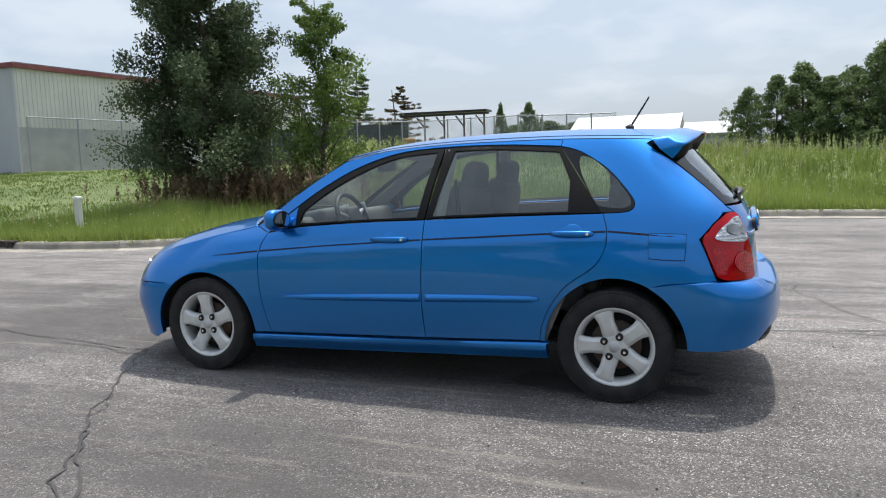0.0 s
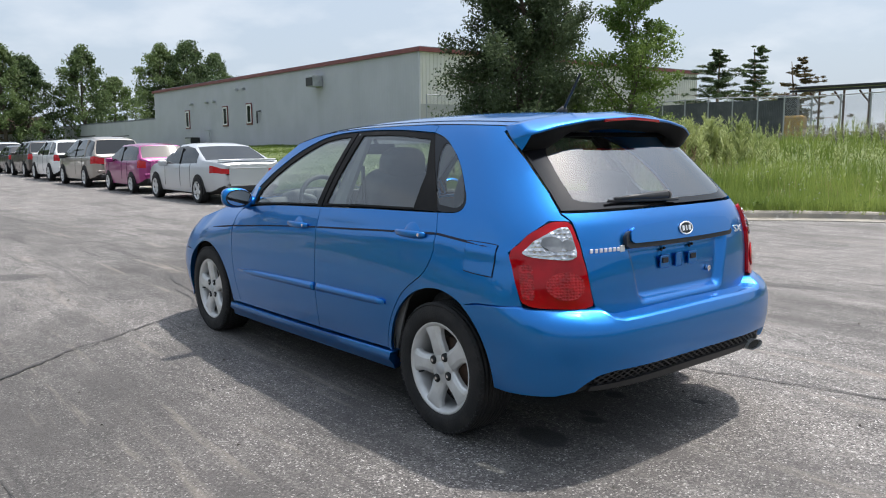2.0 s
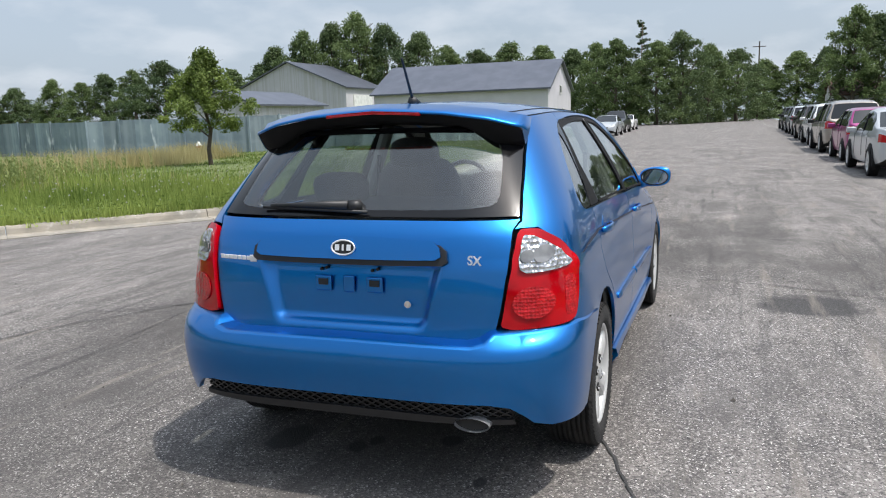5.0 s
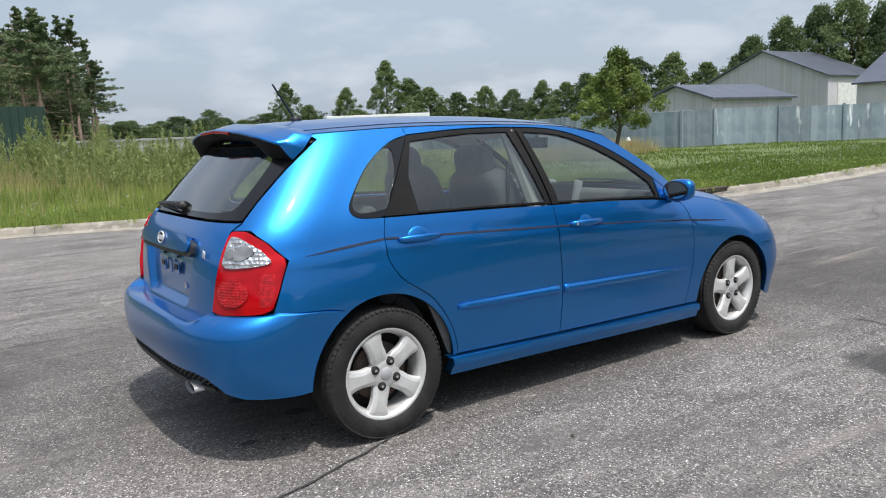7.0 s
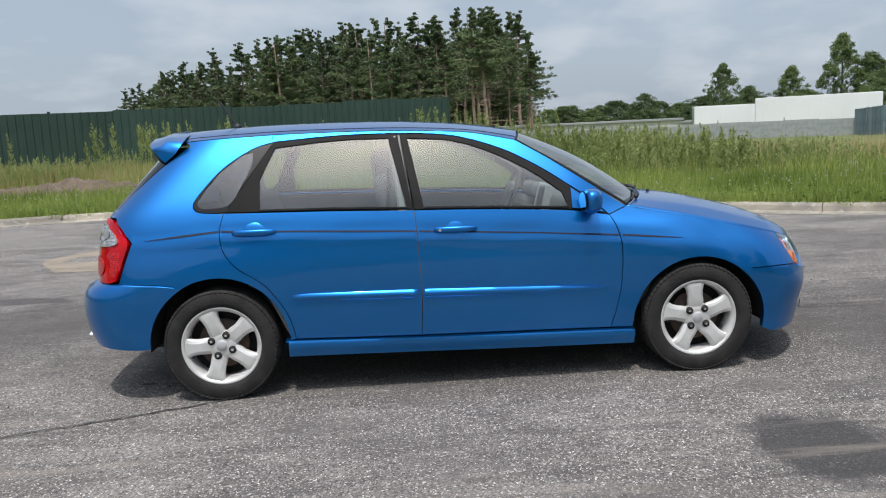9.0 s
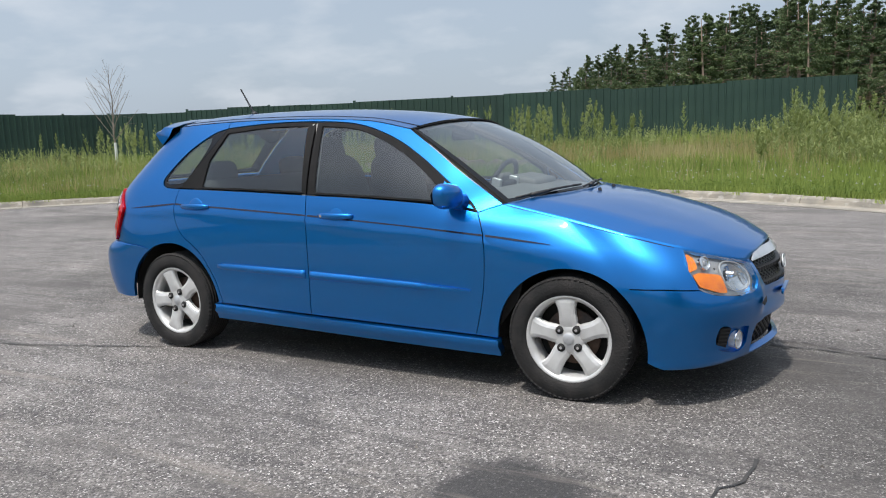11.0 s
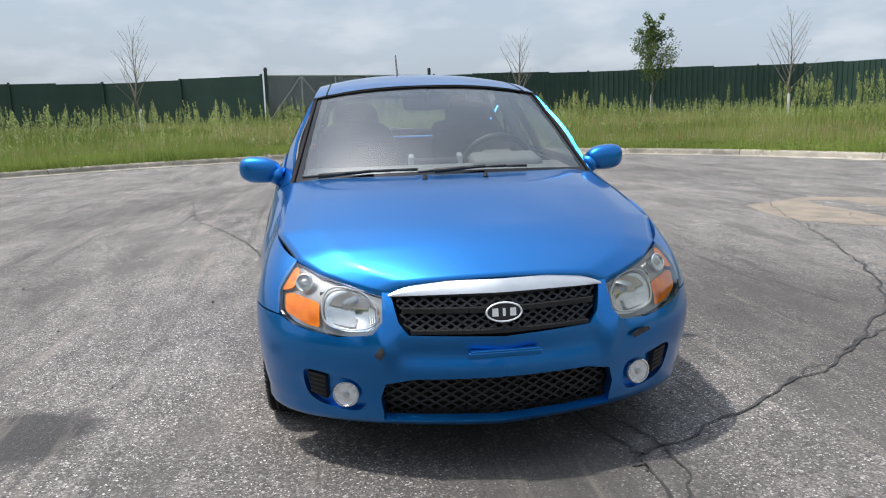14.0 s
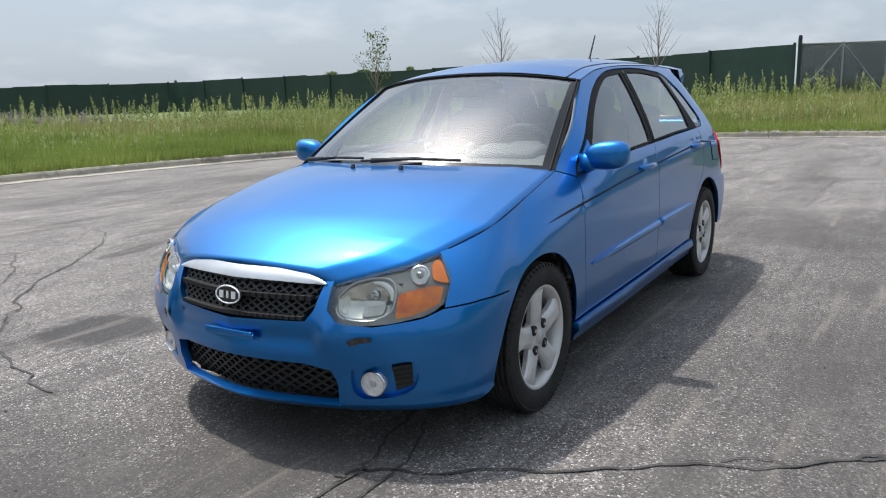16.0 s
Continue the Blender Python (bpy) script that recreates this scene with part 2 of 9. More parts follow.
def kerb_distance(x, y):
    """Distance from the kerb line to points outside it."""
    p = np.stack([np.ravel(x), np.ravel(y)], 1).astype(float)
    best = np.full(len(p), 1e9)
    a, b = KERB[:-1], KERB[1:]
    for i in range(0, len(a), 1):
        ab = b[i] - a[i]
        t = np.clip(((p - a[i]) @ ab) / (ab @ ab), 0, 1)
        best = np.minimum(best, np.hypot(*(p - a[i] - t[:, None] * ab).T))
    return best.reshape(np.shape(x))


def on_road(x, y):
    """Whether points lie inside the kerb line."""
    x, y = np.asarray(x, float), np.asarray(y, float)
    inside = np.zeros(x.shape, bool)
    px, py = KERB[:, 0], KERB[:, 1]
    j = len(px) - 1
    for i in range(len(px)):
        if py[i] != py[j]:
            c = ((py[i] > y) != (py[j] > y)) & (x < (px[j] - px[i]) * (y - py[i]) / (py[j] - py[i]) + px[i])
            inside ^= c
        j = i
    return inside


def land(x, y, d):
    """Height of the verges and fields: d metres behind the kerb."""
    x, y = np.asarray(x, float), np.asarray(y, float)
    south = np.clip((-y - 5) / 22, 0, 1) * np.clip((x + 20) / 20, 0, 1) * np.clip((d - 0.8) / 12, 0, 1)
    west = np.clip((-x - 15) / 20, 0, 1) * np.clip((d - 0.5) / 12, 0, 1)
    north = np.clip((y - 8) / 20, 0, 1) * np.clip((14 - x) / 14, 0, 1) * np.clip((d - 0.5) / 10, 0, 1)
    wave = 0.06 * np.sin(x * 0.7 + 1.3 * np.sin(y * 0.31)) * np.sin(y * 0.53 + 0.6) * np.clip(d / 3, 0, 1)
    return 0.015 + np.maximum(np.maximum(1.25 * south, 0.5 * west), 0.55 * north) + wave


m_asphalt = bpy.data.materials.new("asphalt")
m_asphalt.use_nodes = True
an, al = m_asphalt.node_tree.nodes, m_asphalt.node_tree.links
a_b = an["Principled BSDF"]
a_b.inputs["Roughness"].default_value = 0.88
a_co = an.new("ShaderNodeTexCoord")


def asphalt_noise(scale, detail=4, rough=0.55, stretch=None, kind="ShaderNodeTexNoise"):
    t = an.new(kind)
    t.inputs["Scale"].default_value = scale
    if kind == "ShaderNodeTexNoise":
        t.inputs["Detail"].default_value, t.inputs["Roughness"].default_value = detail, rough
    if stretch:
        mp = an.new("ShaderNodeMapping")
        mp.inputs["Scale"].default_value = stretch
        mp.inputs["Rotation"].default_value = (0, 0, radians(-24))
        al.new(a_co.outputs["Object"], mp.inputs["Vector"])
        al.new(mp.outputs[0], t.inputs["Vector"])
    else:
        al.new(a_co.outputs["Object"], t.inputs["Vector"])
    return t


def asphalt_mix(base, color, fac, lo, hi, most=1.0):
    rp, mx = an.new("ShaderNodeMapRange"), an.new("ShaderNodeMix")
    rp.inputs["From Min"].default_value, rp.inputs["From Max"].default_value, rp.inputs["To Max"].default_value = lo, hi, most
    mx.data_type = "RGBA"
    mx.inputs["B"].default_value = (*color, 1)
    al.new(fac, rp.inputs["Value"])
    al.new(rp.outputs[0], mx.inputs["Factor"])
    if isinstance(base, tuple):
        mx.inputs["A"].default_value = (*base, 1)
    else:
        al.new(base, mx.inputs["A"])
    return mx.outputs["Result"]


def asphalt_blot(base, color, cx, cy, rx, ry, turn, most, grain=1.3, lo=1.75, hi=0.95):
    """A broad patch of wear, stain or painted shade with a soft, ragged rim."""
    mp, ln, ad, nz = an.new("ShaderNodeMapping"), an.new("ShaderNodeVectorMath"), an.new("ShaderNodeMath"), asphalt_noise(grain, 5, 0.6)
    mp.vector_type = "TEXTURE"
    mp.inputs["Location"].default_value = (cx, cy, 0)
    mp.inputs["Rotation"].default_value = (0, 0, radians(turn))
    mp.inputs["Scale"].default_value = (rx, ry, 100)
    ln.operation, ad.operation, ad.inputs[1].default_value = "LENGTH", "MULTIPLY_ADD", 1.1
    al.new(a_co.outputs["Object"], mp.inputs["Vector"])
    al.new(mp.outputs[0], ln.inputs[0])
    al.new(nz.outputs["Fac"], ad.inputs[0])
    al.new(ln.outputs["Value"], ad.inputs[2])
    return asphalt_mix(base, color, ad.outputs[0], lo, hi, most)


a_col = asphalt_mix((0.156, 0.142, 0.133), (0.100, 0.091, 0.086), asphalt_noise(0.55, 5).outputs["Fac"], 0.42, 0.64, 0.7)
a_col = asphalt_mix(a_col, (0.070, 0.066, 0.062), asphalt_noise(0.9, 5, 0.6, (0.30, 1.8, 1)).outputs["Fac"], 0.53, 0.68, 0.75)
a_col = asphalt_mix(a_col, (0.252, 0.231, 0.214), asphalt_noise(1.7, 6, 0.65).outputs["Fac"], 0.50, 0.66, 0.65)
a_col = asphalt_mix(a_col, (0.050, 0.046, 0.043), asphalt_noise(0.75, 9, 0.72).outputs["Fac"], 0.50, 0.64, 0.50)
a_col = asphalt_mix(a_col, (0.060, 0.055, 0.051), asphalt_noise(2.6, 8, 0.7, (0.6, 1.5, 1)).outputs["Fac"], 0.54, 0.64, 0.5)
a_col = asphalt_mix(a_col, (0.060, 0.057, 0.055), asphalt_noise(4.2, 8, 0.7, (0.5, 1.6, 1)).outputs["Fac"], 0.51, 0.60, 0.42)
a_col = asphalt_mix(a_col, (0.245, 0.223, 0.206), asphalt_noise(3.1, 8, 0.7, (0.4, 1.8, 1)).outputs["Fac"], 0.53, 0.62, 0.45)
# stone chips: pale and dark
a_chip = asphalt_noise(150, kind="ShaderNodeTexVoronoi")
a_col = asphalt_mix(a_col, (0.39, 0.362, 0.335), a_chip.outputs["Color"], 0.62, 0.90, 0.70)
a_col = asphalt_mix(a_col, (0.040, 0.038, 0.036), a_chip.outputs["Color"], 0.42, 0.12, 0.80)
a_glint = asphalt_noise(160, kind="ShaderNodeTexVoronoi")
a_col = asphalt_mix(a_col, (0.80, 0.76, 0.72), a_glint.outputs["Color"], 0.83, 0.89, 0.8)
a_big = asphalt_noise(85, kind="ShaderNodeTexVoronoi")
a_col = asphalt_mix(a_col, (0.58, 0.55, 0.51), a_big.outputs["Color"], 0.82, 0.90, 0.42)
a_col = asphalt_mix(a_col, (0.030, 0.029, 0.028), a_big.outputs["Color"], 0.22, 0.15, 0.65)
# smooth worn film between the rough patches
a_col = asphalt_mix(a_col, (0.088, 0.080, 0.075), asphalt_noise(1.15, 7, 0.66, (0.55, 1.3, 1)).outputs["Fac"], 0.50, 0.62, 0.66)
# worn and oily areas, where the chips are blackened; (0, 0.15) also paints in the car's shade
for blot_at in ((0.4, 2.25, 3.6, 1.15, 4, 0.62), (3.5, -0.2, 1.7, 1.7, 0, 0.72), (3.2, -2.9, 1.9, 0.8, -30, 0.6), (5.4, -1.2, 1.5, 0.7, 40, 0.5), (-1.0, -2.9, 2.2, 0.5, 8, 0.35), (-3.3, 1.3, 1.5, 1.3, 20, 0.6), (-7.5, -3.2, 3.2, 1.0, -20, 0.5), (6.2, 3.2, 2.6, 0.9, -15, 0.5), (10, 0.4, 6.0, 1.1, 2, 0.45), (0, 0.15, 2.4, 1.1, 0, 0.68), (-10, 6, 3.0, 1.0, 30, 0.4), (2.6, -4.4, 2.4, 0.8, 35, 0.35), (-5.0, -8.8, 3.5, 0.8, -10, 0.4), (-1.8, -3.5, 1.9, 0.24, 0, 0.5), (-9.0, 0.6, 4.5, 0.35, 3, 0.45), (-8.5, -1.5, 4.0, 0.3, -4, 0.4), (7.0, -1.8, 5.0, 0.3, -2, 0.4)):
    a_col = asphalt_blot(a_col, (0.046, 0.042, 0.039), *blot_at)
# tar and oil stains with ragged rims
for stain_at in ((1.45, -1.90, 0.36, 0.42, 20, 0.85), (-1.66, 0.50, 0.17, 0.11, 0, 0.92), (-0.95, 0.52, 0.36, 0.22, 0, 0.85), (-1.66, 0.17, 0.075, 0.05, 20, 0.9), (-1.58, 0.11, 0.06, 0.04, 0, 0.9), (-1.49, -0.21, 0.06, 0.05, 0, 0.9), (-1.84, -0.44, 0.05, 0.03, 0, 0.9), (3.0, -3.4, 0.5, 0.16, 30, 0.7), (-3.9, 2.6, 0.6, 0.2, -20, 0.7), (4.9, 1.6, 0.5, 0.25, 60, 0.6), (-0.4, -4.1, 0.5, 0.15, 15, 0.6)):
    a_col = asphalt_blot(a_col, (0.032, 0.031, 0.031), *stain_at, 5.0, 1.55, 1.25)
a_col = asphalt_mix(a_col, (0.035, 0.033, 0.032), asphalt_noise(1.0, 7, 0.68, (0.24, 5.5, 1)).outputs["Fac"], 0.56, 0.66, 0.55)
a_col = asphalt_mix(a_col, (0.26, 0.225, 0.19), asphalt_noise(0.8, 5, 0.7, (0.4, 5.0, 1)).outputs["Fac"], 0.57, 0.70, 0.55)
a_col = asphalt_mix(a_col, (0.030, 0.029, 0.028), asphalt_noise(5.5, 4, 0.7).outputs["Fac"], 0.66, 0.74, 0.6)
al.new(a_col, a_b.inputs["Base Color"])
a_bump, a_tex = an.new("ShaderNodeBump"), asphalt_noise(70, 4, 0.8)
a_bump.inputs["Strength"].default_value, a_bump.inputs["Distance"].default_value = 0.75, 0.012
al.new(a_tex.outputs["Fac"], a_bump.inputs["Height"])
al.new(a_bump.outputs[0], a_b.inputs["Normal"])

m_concrete = material("kerb_concrete", (0.34, 0.305, 0.25), 0.9, second=(0.24, 0.225, 0.195), scale=3.0, bump=0.5, bump_scale=60)
layer(m_concrete, (0.13, 0.12, 0.10), (1, 1, 2.5), 1.6, 0.50, 0.72, 0.75)
layer(m_concrete, (0.50, 0.47, 0.42), (1, 1, 1), 7.0, 0.58, 0.70, 0.6)
per_piece(m_concrete, 0.14)
m_soil = material("field_soil", (0.085, 0.118, 0.030), 0.95, second=(0.125, 0.150, 0.046), scale=0.6, bump=0.6, bump_scale=6)
m_bare = material("bare_soil", (0.135, 0.100, 0.070), 0.95, second=(0.085, 0.065, 0.048), scale=2.5, bump=0.8, bump_scale=8)
m_sealant = material("crack_sealant", (0.028, 0.027, 0.026), 0.75, second=(0.05, 0.047, 0.044), scale=9)
m_iron = material("cast_iron", (0.05, 0.04, 0.035), 0.7, second=(0.10, 0.055, 0.035), scale=8, bump=0.4)

# the asphalt: a grid cut by the kerb line, slightly crowned
road_bm = bmesh.new()
inner = []
for i, p in enumerate(KERB):
    a, b = KERB[max(0, i - 1)], KERB[min(len(KERB) - 1, i + 1)]
    t = (b - a) / np.hypot(*(b - a))
    inner.append((p, np.array([t[1], -t[0]])))
KERB_N = np.array([n for p, n in inner])
probe = KERB + 0.3 * KERB_N
if on_road(probe[150:151, 0], probe[150:151, 1])[0]:
    KERB_N = -KERB_N
from mathutils.geometry import delaunay_2d_cdt


def fill_outline(outline, step, holes=(), jitter=0.0):
    """Triangles that fill an outline in the plane, with a grid of points inside. Returns points and faces."""
    outline = np.asarray(outline, float)
    lo, hi = outline.min(0), outline.max(0)
    step = (step, step) if np.isscalar(step) else step
    gx, gy = np.meshgrid(np.arange(lo[0] + step[0] / 2, hi[0], step[0]), np.arange(lo[1] + step[1] / 2, hi[1], step[1]))
    g = np.stack([gx.ravel(), gy.ravel()], 1)
    keep = np.zeros(len(g), bool)
    loops = [outline] + [np.asarray(h, float) for h in holes]
    near = np.full(len(g), 1e9)
    for k, loop in enumerate(loops):
        q = np.roll(loop, -1, 0)
        c = np.zeros(len(g), bool)
        for (x0, y0), (x1, y1) in zip(loop, q):
            if y0 != y1:
                c ^= ((y0 > g[:, 1]) != (y1 > g[:, 1])) & (g[:, 0] < (x1 - x0) * (g[:, 1] - y0) / (y1 - y0) + x0)
            ab = np.array([(x1 - x0) / step[0], (y1 - y0) / step[1]])
            d = (g - (x0, y0)) / step
            t = np.clip((d @ ab) / max(ab @ ab, 1e-12), 0, 1)
            near = np.minimum(near, np.hypot(*(d - t[:, None] * ab).T))
        keep = c if k == 0 else keep & ~c
    g = g[keep & (near > 0.35)]
    pts, edges, n = [], [], 0
    for loop in loops:
        pts += [Vector(p) for p in loop]
        edges += [(n + i, n + (i + 1) % len(loop)) for i in range(len(loop))]
        n += len(loop)
    pts += [Vector(p) for p in g]
    v, e, f, _, _, _ = delaunay_2d_cdt(pts, edges, [], 0 if holes else 1, 1e-6)
    v = np.array([tuple(p) for p in v])
    if holes:
        c = v[np.array([tuple(t) for t in f])].mean(1)
        keep = np.zeros(len(c), bool)
        for k, loop in enumerate(loops):
            inside = np.zeros(len(c), bool)
            for (x0, y0), (x1, y1) in zip(loop, np.roll(loop, -1, 0)):
                if y0 != y1:
                    inside ^= ((y0 > c[:, 1]) != (y1 > c[:, 1])) & (c[:, 0] < (x1 - x0) * (c[:, 1] - y0) / (y1 - y0) + x0)
            keep = inside if k == 0 else keep & ~inside
        f = [t for t, ok in zip(f, keep) if ok]
    return v, [tuple(t) for t in f]


road_v, road_f = fill_outline(KERB, 1.0)
road_z = gutter(road_v[:, 0], road_v[:, 1])
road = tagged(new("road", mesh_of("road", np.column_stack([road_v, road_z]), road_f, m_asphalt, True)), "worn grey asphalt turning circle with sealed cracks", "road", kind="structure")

# the kerb: stones of cast concrete, each about three metres long
KERB_ARC = np.concatenate([[0], np.cumsum(np.hypot(*np.diff(KERB, axis=0).T))])
kerb_root = tagged(new("kerb"), "pale concrete kerb with open joints and weeds", "kerb", kind="structure")


def kerb_stone(s0, s1):
    rows = []
    for s in np.linspace(s0 + 0.006, s1 - 0.006, max(3, int((s1 - s0) / 0.5) + 1)):
        p = np.array([np.interp(s, KERB_ARC, KERB[:, k]) for k in (0, 1)])
        n = np.array([np.interp(s, KERB_ARC, KERB_N[:, k]) for k in (0, 1)])
        n /= np.hypot(*n)
        z = float(gutter(p[0], p[1]))
        # pan in front, face, rounded top, back
        prof = [(-0.42, -0.10), (-0.42, 0.012), (-0.03, 0.006), (0.0, 0.02), (0.025, 0.10), (0.05, 0.132), (0.09, KERB_H), (0.19, KERB_H + 0.004), (0.20, KERB_H - 0.02), (0.20, -0.1)]
        rows.append([(*(p + n * o), z + h) for o, h in prof])
    k = len(rows[0])
    v = [q for r in rows for q in r]
    f = [(i * k + j, i * k + j + 1, (i + 1) * k + j + 1, (i + 1) * k + j) for i in range(len(rows) - 1) for j in range(k - 1)]
    f += [tuple(range(k))[::-1], tuple((len(rows) - 1) * k + j for j in range(k))]
    return mesh_of("kerb_stone", v, f, m_concrete)


rng = random.Random(3)
s = 95.0
while s < KERB_ARC[-1] - 95:
    e = s + 2.9 + rng.random() * 0.5
    part("kerb_stone", kerb_stone(s, e), m_concrete, kerb_root)
    s = e

# the land beyond the kerb: one sheet to the horizon
rings_d = [0.17, 0.5, 1.0, 1.8, 3.0, 4.5, 6.5, 9.0, 12, 16, 21, 28, 38]
lv, lf = [], []
for i in range(0, len(KERB), 2):
    for d in rings_d:
        lv.append(KERB[i] + KERB_N[i] * d)
out_v = [(3000, -3000), (-3000, -3000), (-3000, 3000), (3000, 3000)]
land_outline = np.vstack([KERB + 0.17 * KERB_N, [(3000, 30), (3000, 3000), (-3000, 3000), (-3000, -3000), (3000, -3000), (3000, -30)]])
lg = [(x, y) for x in np.arange(-70, 130, 3.0) for y in np.arange(-70, 80, 3.0)] + [(x, y) for x in np.arange(-1500, 1501, 150.0) for y in np.arange(-1500, 1501, 150.0) if abs(x) > 140 or abs(y) > 140]
lg = np.array(lg)
lg = lg[~on_road(lg[:, 0], lg[:, 1])]
lg = lg[kerb_distance(lg[:, 0], lg[:, 1]) > 1.2]
near_ring = np.vstack([KERB + d * KERB_N for d in (0.6, 1.1)])
near_ring = near_ring[(~on_road(near_ring[:, 0], near_ring[:, 1])) & (kerb_distance(near_ring[:, 0], near_ring[:, 1]) > 0.4)]
lpts = [Vector(p) for p in np.vstack([land_outline, near_ring, lg])]
lv, _, lf, _, _, _ = delaunay_2d_cdt(lpts, [(i, (i + 1) % len(land_outline)) for i in range(len(land_outline))], [], 1, 1e-6)
lv = np.array([tuple(p) for p in lv])
ld = kerb_distance(lv[:, 0], lv[:, 1])
lz = np.where(ld < 0.3, gutter(lv[:, 0], lv[:, 1]) + KERB_H - 0.01, land(lv[:, 0], lv[:, 1], ld))
ground = tagged(new("ground", mesh_of("ground", np.column_stack([lv, lz]), lf, m_soil, True)), "rough grass-covered verges and fields", "ground", kind="structure")


def land_z(x, y):
    x, y = np.atleast_1d(np.asarray(x, float)), np.atleast_1d(np.asarray(y, float))
    return land(x, y, kerb_distance(x, y))


def soil_z(x, y):
    return float(land_z(x, y)[0])


# sealed cracks, each a thin uneven strip on the asphalt
cracks_root = tagged(new("road_cracks"), "dark sealed cracks wandering over the asphalt", "road cracks", kind="structure")


def crack(points, width=0.03, seed=0, mat=None):
    r = random.Random(seed)
    p = spline(points, 14)
    jog = np.array([[r.gauss(0, 0.03), r.gauss(0, 0.03)] for _ in p])
    jog = (np.roll(jog, 1, 0) + jog + np.roll(jog, -1, 0)) / 3
    p = p + jog * min(1.0, np.hypot(*(p[1] - p[0])) / 0.06)
    v, f = [], []
    for i in range(len(p)):
        t = p[min(i + 1, len(p) - 1)] - p[max(i - 1, 0)]
        n = np.array([-t[1], t[0]]) / max(np.hypot(*t), 1e-6)
        w = width * (0.3 + 0.7 * r.random()) / 5.4
        for sgn in (-1, 1):
            q = p[i] + sgn * w * n
            v.append((*q, float(gutter(q[0], q[1])) + 0.006))
    f = [(2 * i, 2 * i + 1, 2 * i + 3, 2 * i + 2) for i in range(len(p) - 1)]
    return part("crack", mesh_of("crack", v, f, mat or m_sealant), None, cracks_root)

# ---- buildings and fences ----
m_siding = material("grey_metal_siding", (0.435, 0.440, 0.475), 0.6, second=(0.395, 0.400, 0.430), scale=0.4, bump=0.08, bump_scale=3)
m_siding_light = material("light_metal_siding", (0.60, 0.58, 0.53), 0.6, second=(0.52, 0.51, 0.47), scale=0.5)
m_block = material("concrete_block", (0.40, 0.40, 0.39), 0.9, second=(0.32, 0.32, 0.31), scale=1.0, bump=0.3, bump_scale=20)
m_red_trim = material("dark_red_trim", (0.16, 0.035, 0.035), 0.5, second=(0.20, 0.06, 0.05), scale=2)
m_white = material("white_paint", (0.75, 0.75, 0.73), 0.5, second=(0.62, 0.62, 0.60), scale=2)
m_dark_glass = material("dark_window_glass", (0.02, 0.023, 0.026), 0.08)
m_galv = material("galvanised_metal", (0.45, 0.46, 0.47), 0.45, 0.6, second=(0.36, 0.37, 0.38), scale=3)
m_roof_dark = material("dark_blue_roof_metal", (0.070, 0.078, 0.100), 0.38, second=(0.095, 0.103, 0.128), scale=0.8)
m_tan = material("tan_siding", (0.55, 0.53, 0.56), 0.65, second=(0.50, 0.485, 0.51), scale=0.6)
m_fence_green = material("dark_green_fence_metal", (0.014, 0.040, 0.030), 0.55, second=(0.022, 0.052, 0.038), scale=0.8, bump=0.05)
m_fence_grey = material("weathered_grey_fence", (0.165, 0.215, 0.25), 0.7, second=(0.215, 0.27, 0.30), scale=1.4, mix=(0.45, 0.6))
layer(m_fence_grey, (0.28, 0.335, 0.37), (1.6, 1.6, 0.05), 1.5, 0.48, 0.62, 0.7)
layer(m_fence_grey, (0.66, 0.70, 0.72), (1.2, 1.2, 0.28), 1.7, 0.62, 0.68, 0.9, 8)
layer(m_siding, (0.36, 0.365, 0.385), (1, 1, 0.06), 0.7, 0.52, 0.72, 0.5)
m_mesh_wire = material("galvanised_wire", (0.35, 0.36, 0.37), 0.5, 0.7)
m_black = material("black_plastic", (0.015, 0.015, 0.016), 0.5)
m_trunk = material("bark", (0.11, 0.085, 0.065), 0.9, second=(0.06, 0.05, 0.04), scale=9, bump=0.7, bump_scale=30)
m_trunk_white = material("white_tree_guard", (0.72, 0.72, 0.70), 0.7, second=(0.55, 0.55, 0.52), scale=8)
m_twig = material("grey_twigs", (0.22, 0.18, 0.15), 0.9)


def ribs(length, height, pitch, depth, mat, name="panel"):
    """A ribbed sheet along x, standing on z 0, its ribs proud towards -y."""
    v, f = [], []
    x = 0.0
    prof = []
    while x < length - 1e-6:
        e = min(x + pitch, length)
        prof += [(x, 0), (x + 0.72 * (e - x), 0), (x + 0.78 * (e - x), -depth), (x + 0.94 * (e - x), -depth)]
        x = e
    prof.append((length, 0))
    for px, py in prof:
        v += [(px, py, 0), (px, py, height)]
    f = [(2 * i, 2 * i + 2, 2 * i + 3, 2 * i + 1) for i in range(len(prof) - 1)]
    n = len(v)
    v += [(0, 0.04, 0), (0, 0.04, height), (length, 0.04, 0), (length, 0.04, height)]
    f += [(n + 2, n, n + 1, n + 3), (0, 1, n + 1, n), (n - 2, n + 2, n + 3, n - 1)]
    f += [(1, n - 1, n + 3, n + 1)]
    return mesh_of(name, v, f, mat)


def place_panel(name, data, parent, at, turn, label=""):
    ob = part(name, data, None, parent, label)
    ob.matrix_basis = pose(*at, 0, 0, turn)
    return ob


def window_unit(parent, at, turn, w, h, frame_mat, glass_mat=None):
    fr = bmesh.new()
    for sx in (-1, 1):
        box((0.09, 0.08, h + 0.1), (sx * w / 2, 0, 0), 0.008, bm=fr)
    for sz in (-1, 1):
        box((w + 0.1, 0.08, 0.09), (0, 0, sz * h / 2), 0.008, bm=fr)
    ob = part("window", fr, frame_mat, parent)
    ob.matrix_basis = pose(*at, 0, 0, turn)
    part("pane", box((w, 0.03, h)), glass_mat or m_dark_glass, ob)
    return ob


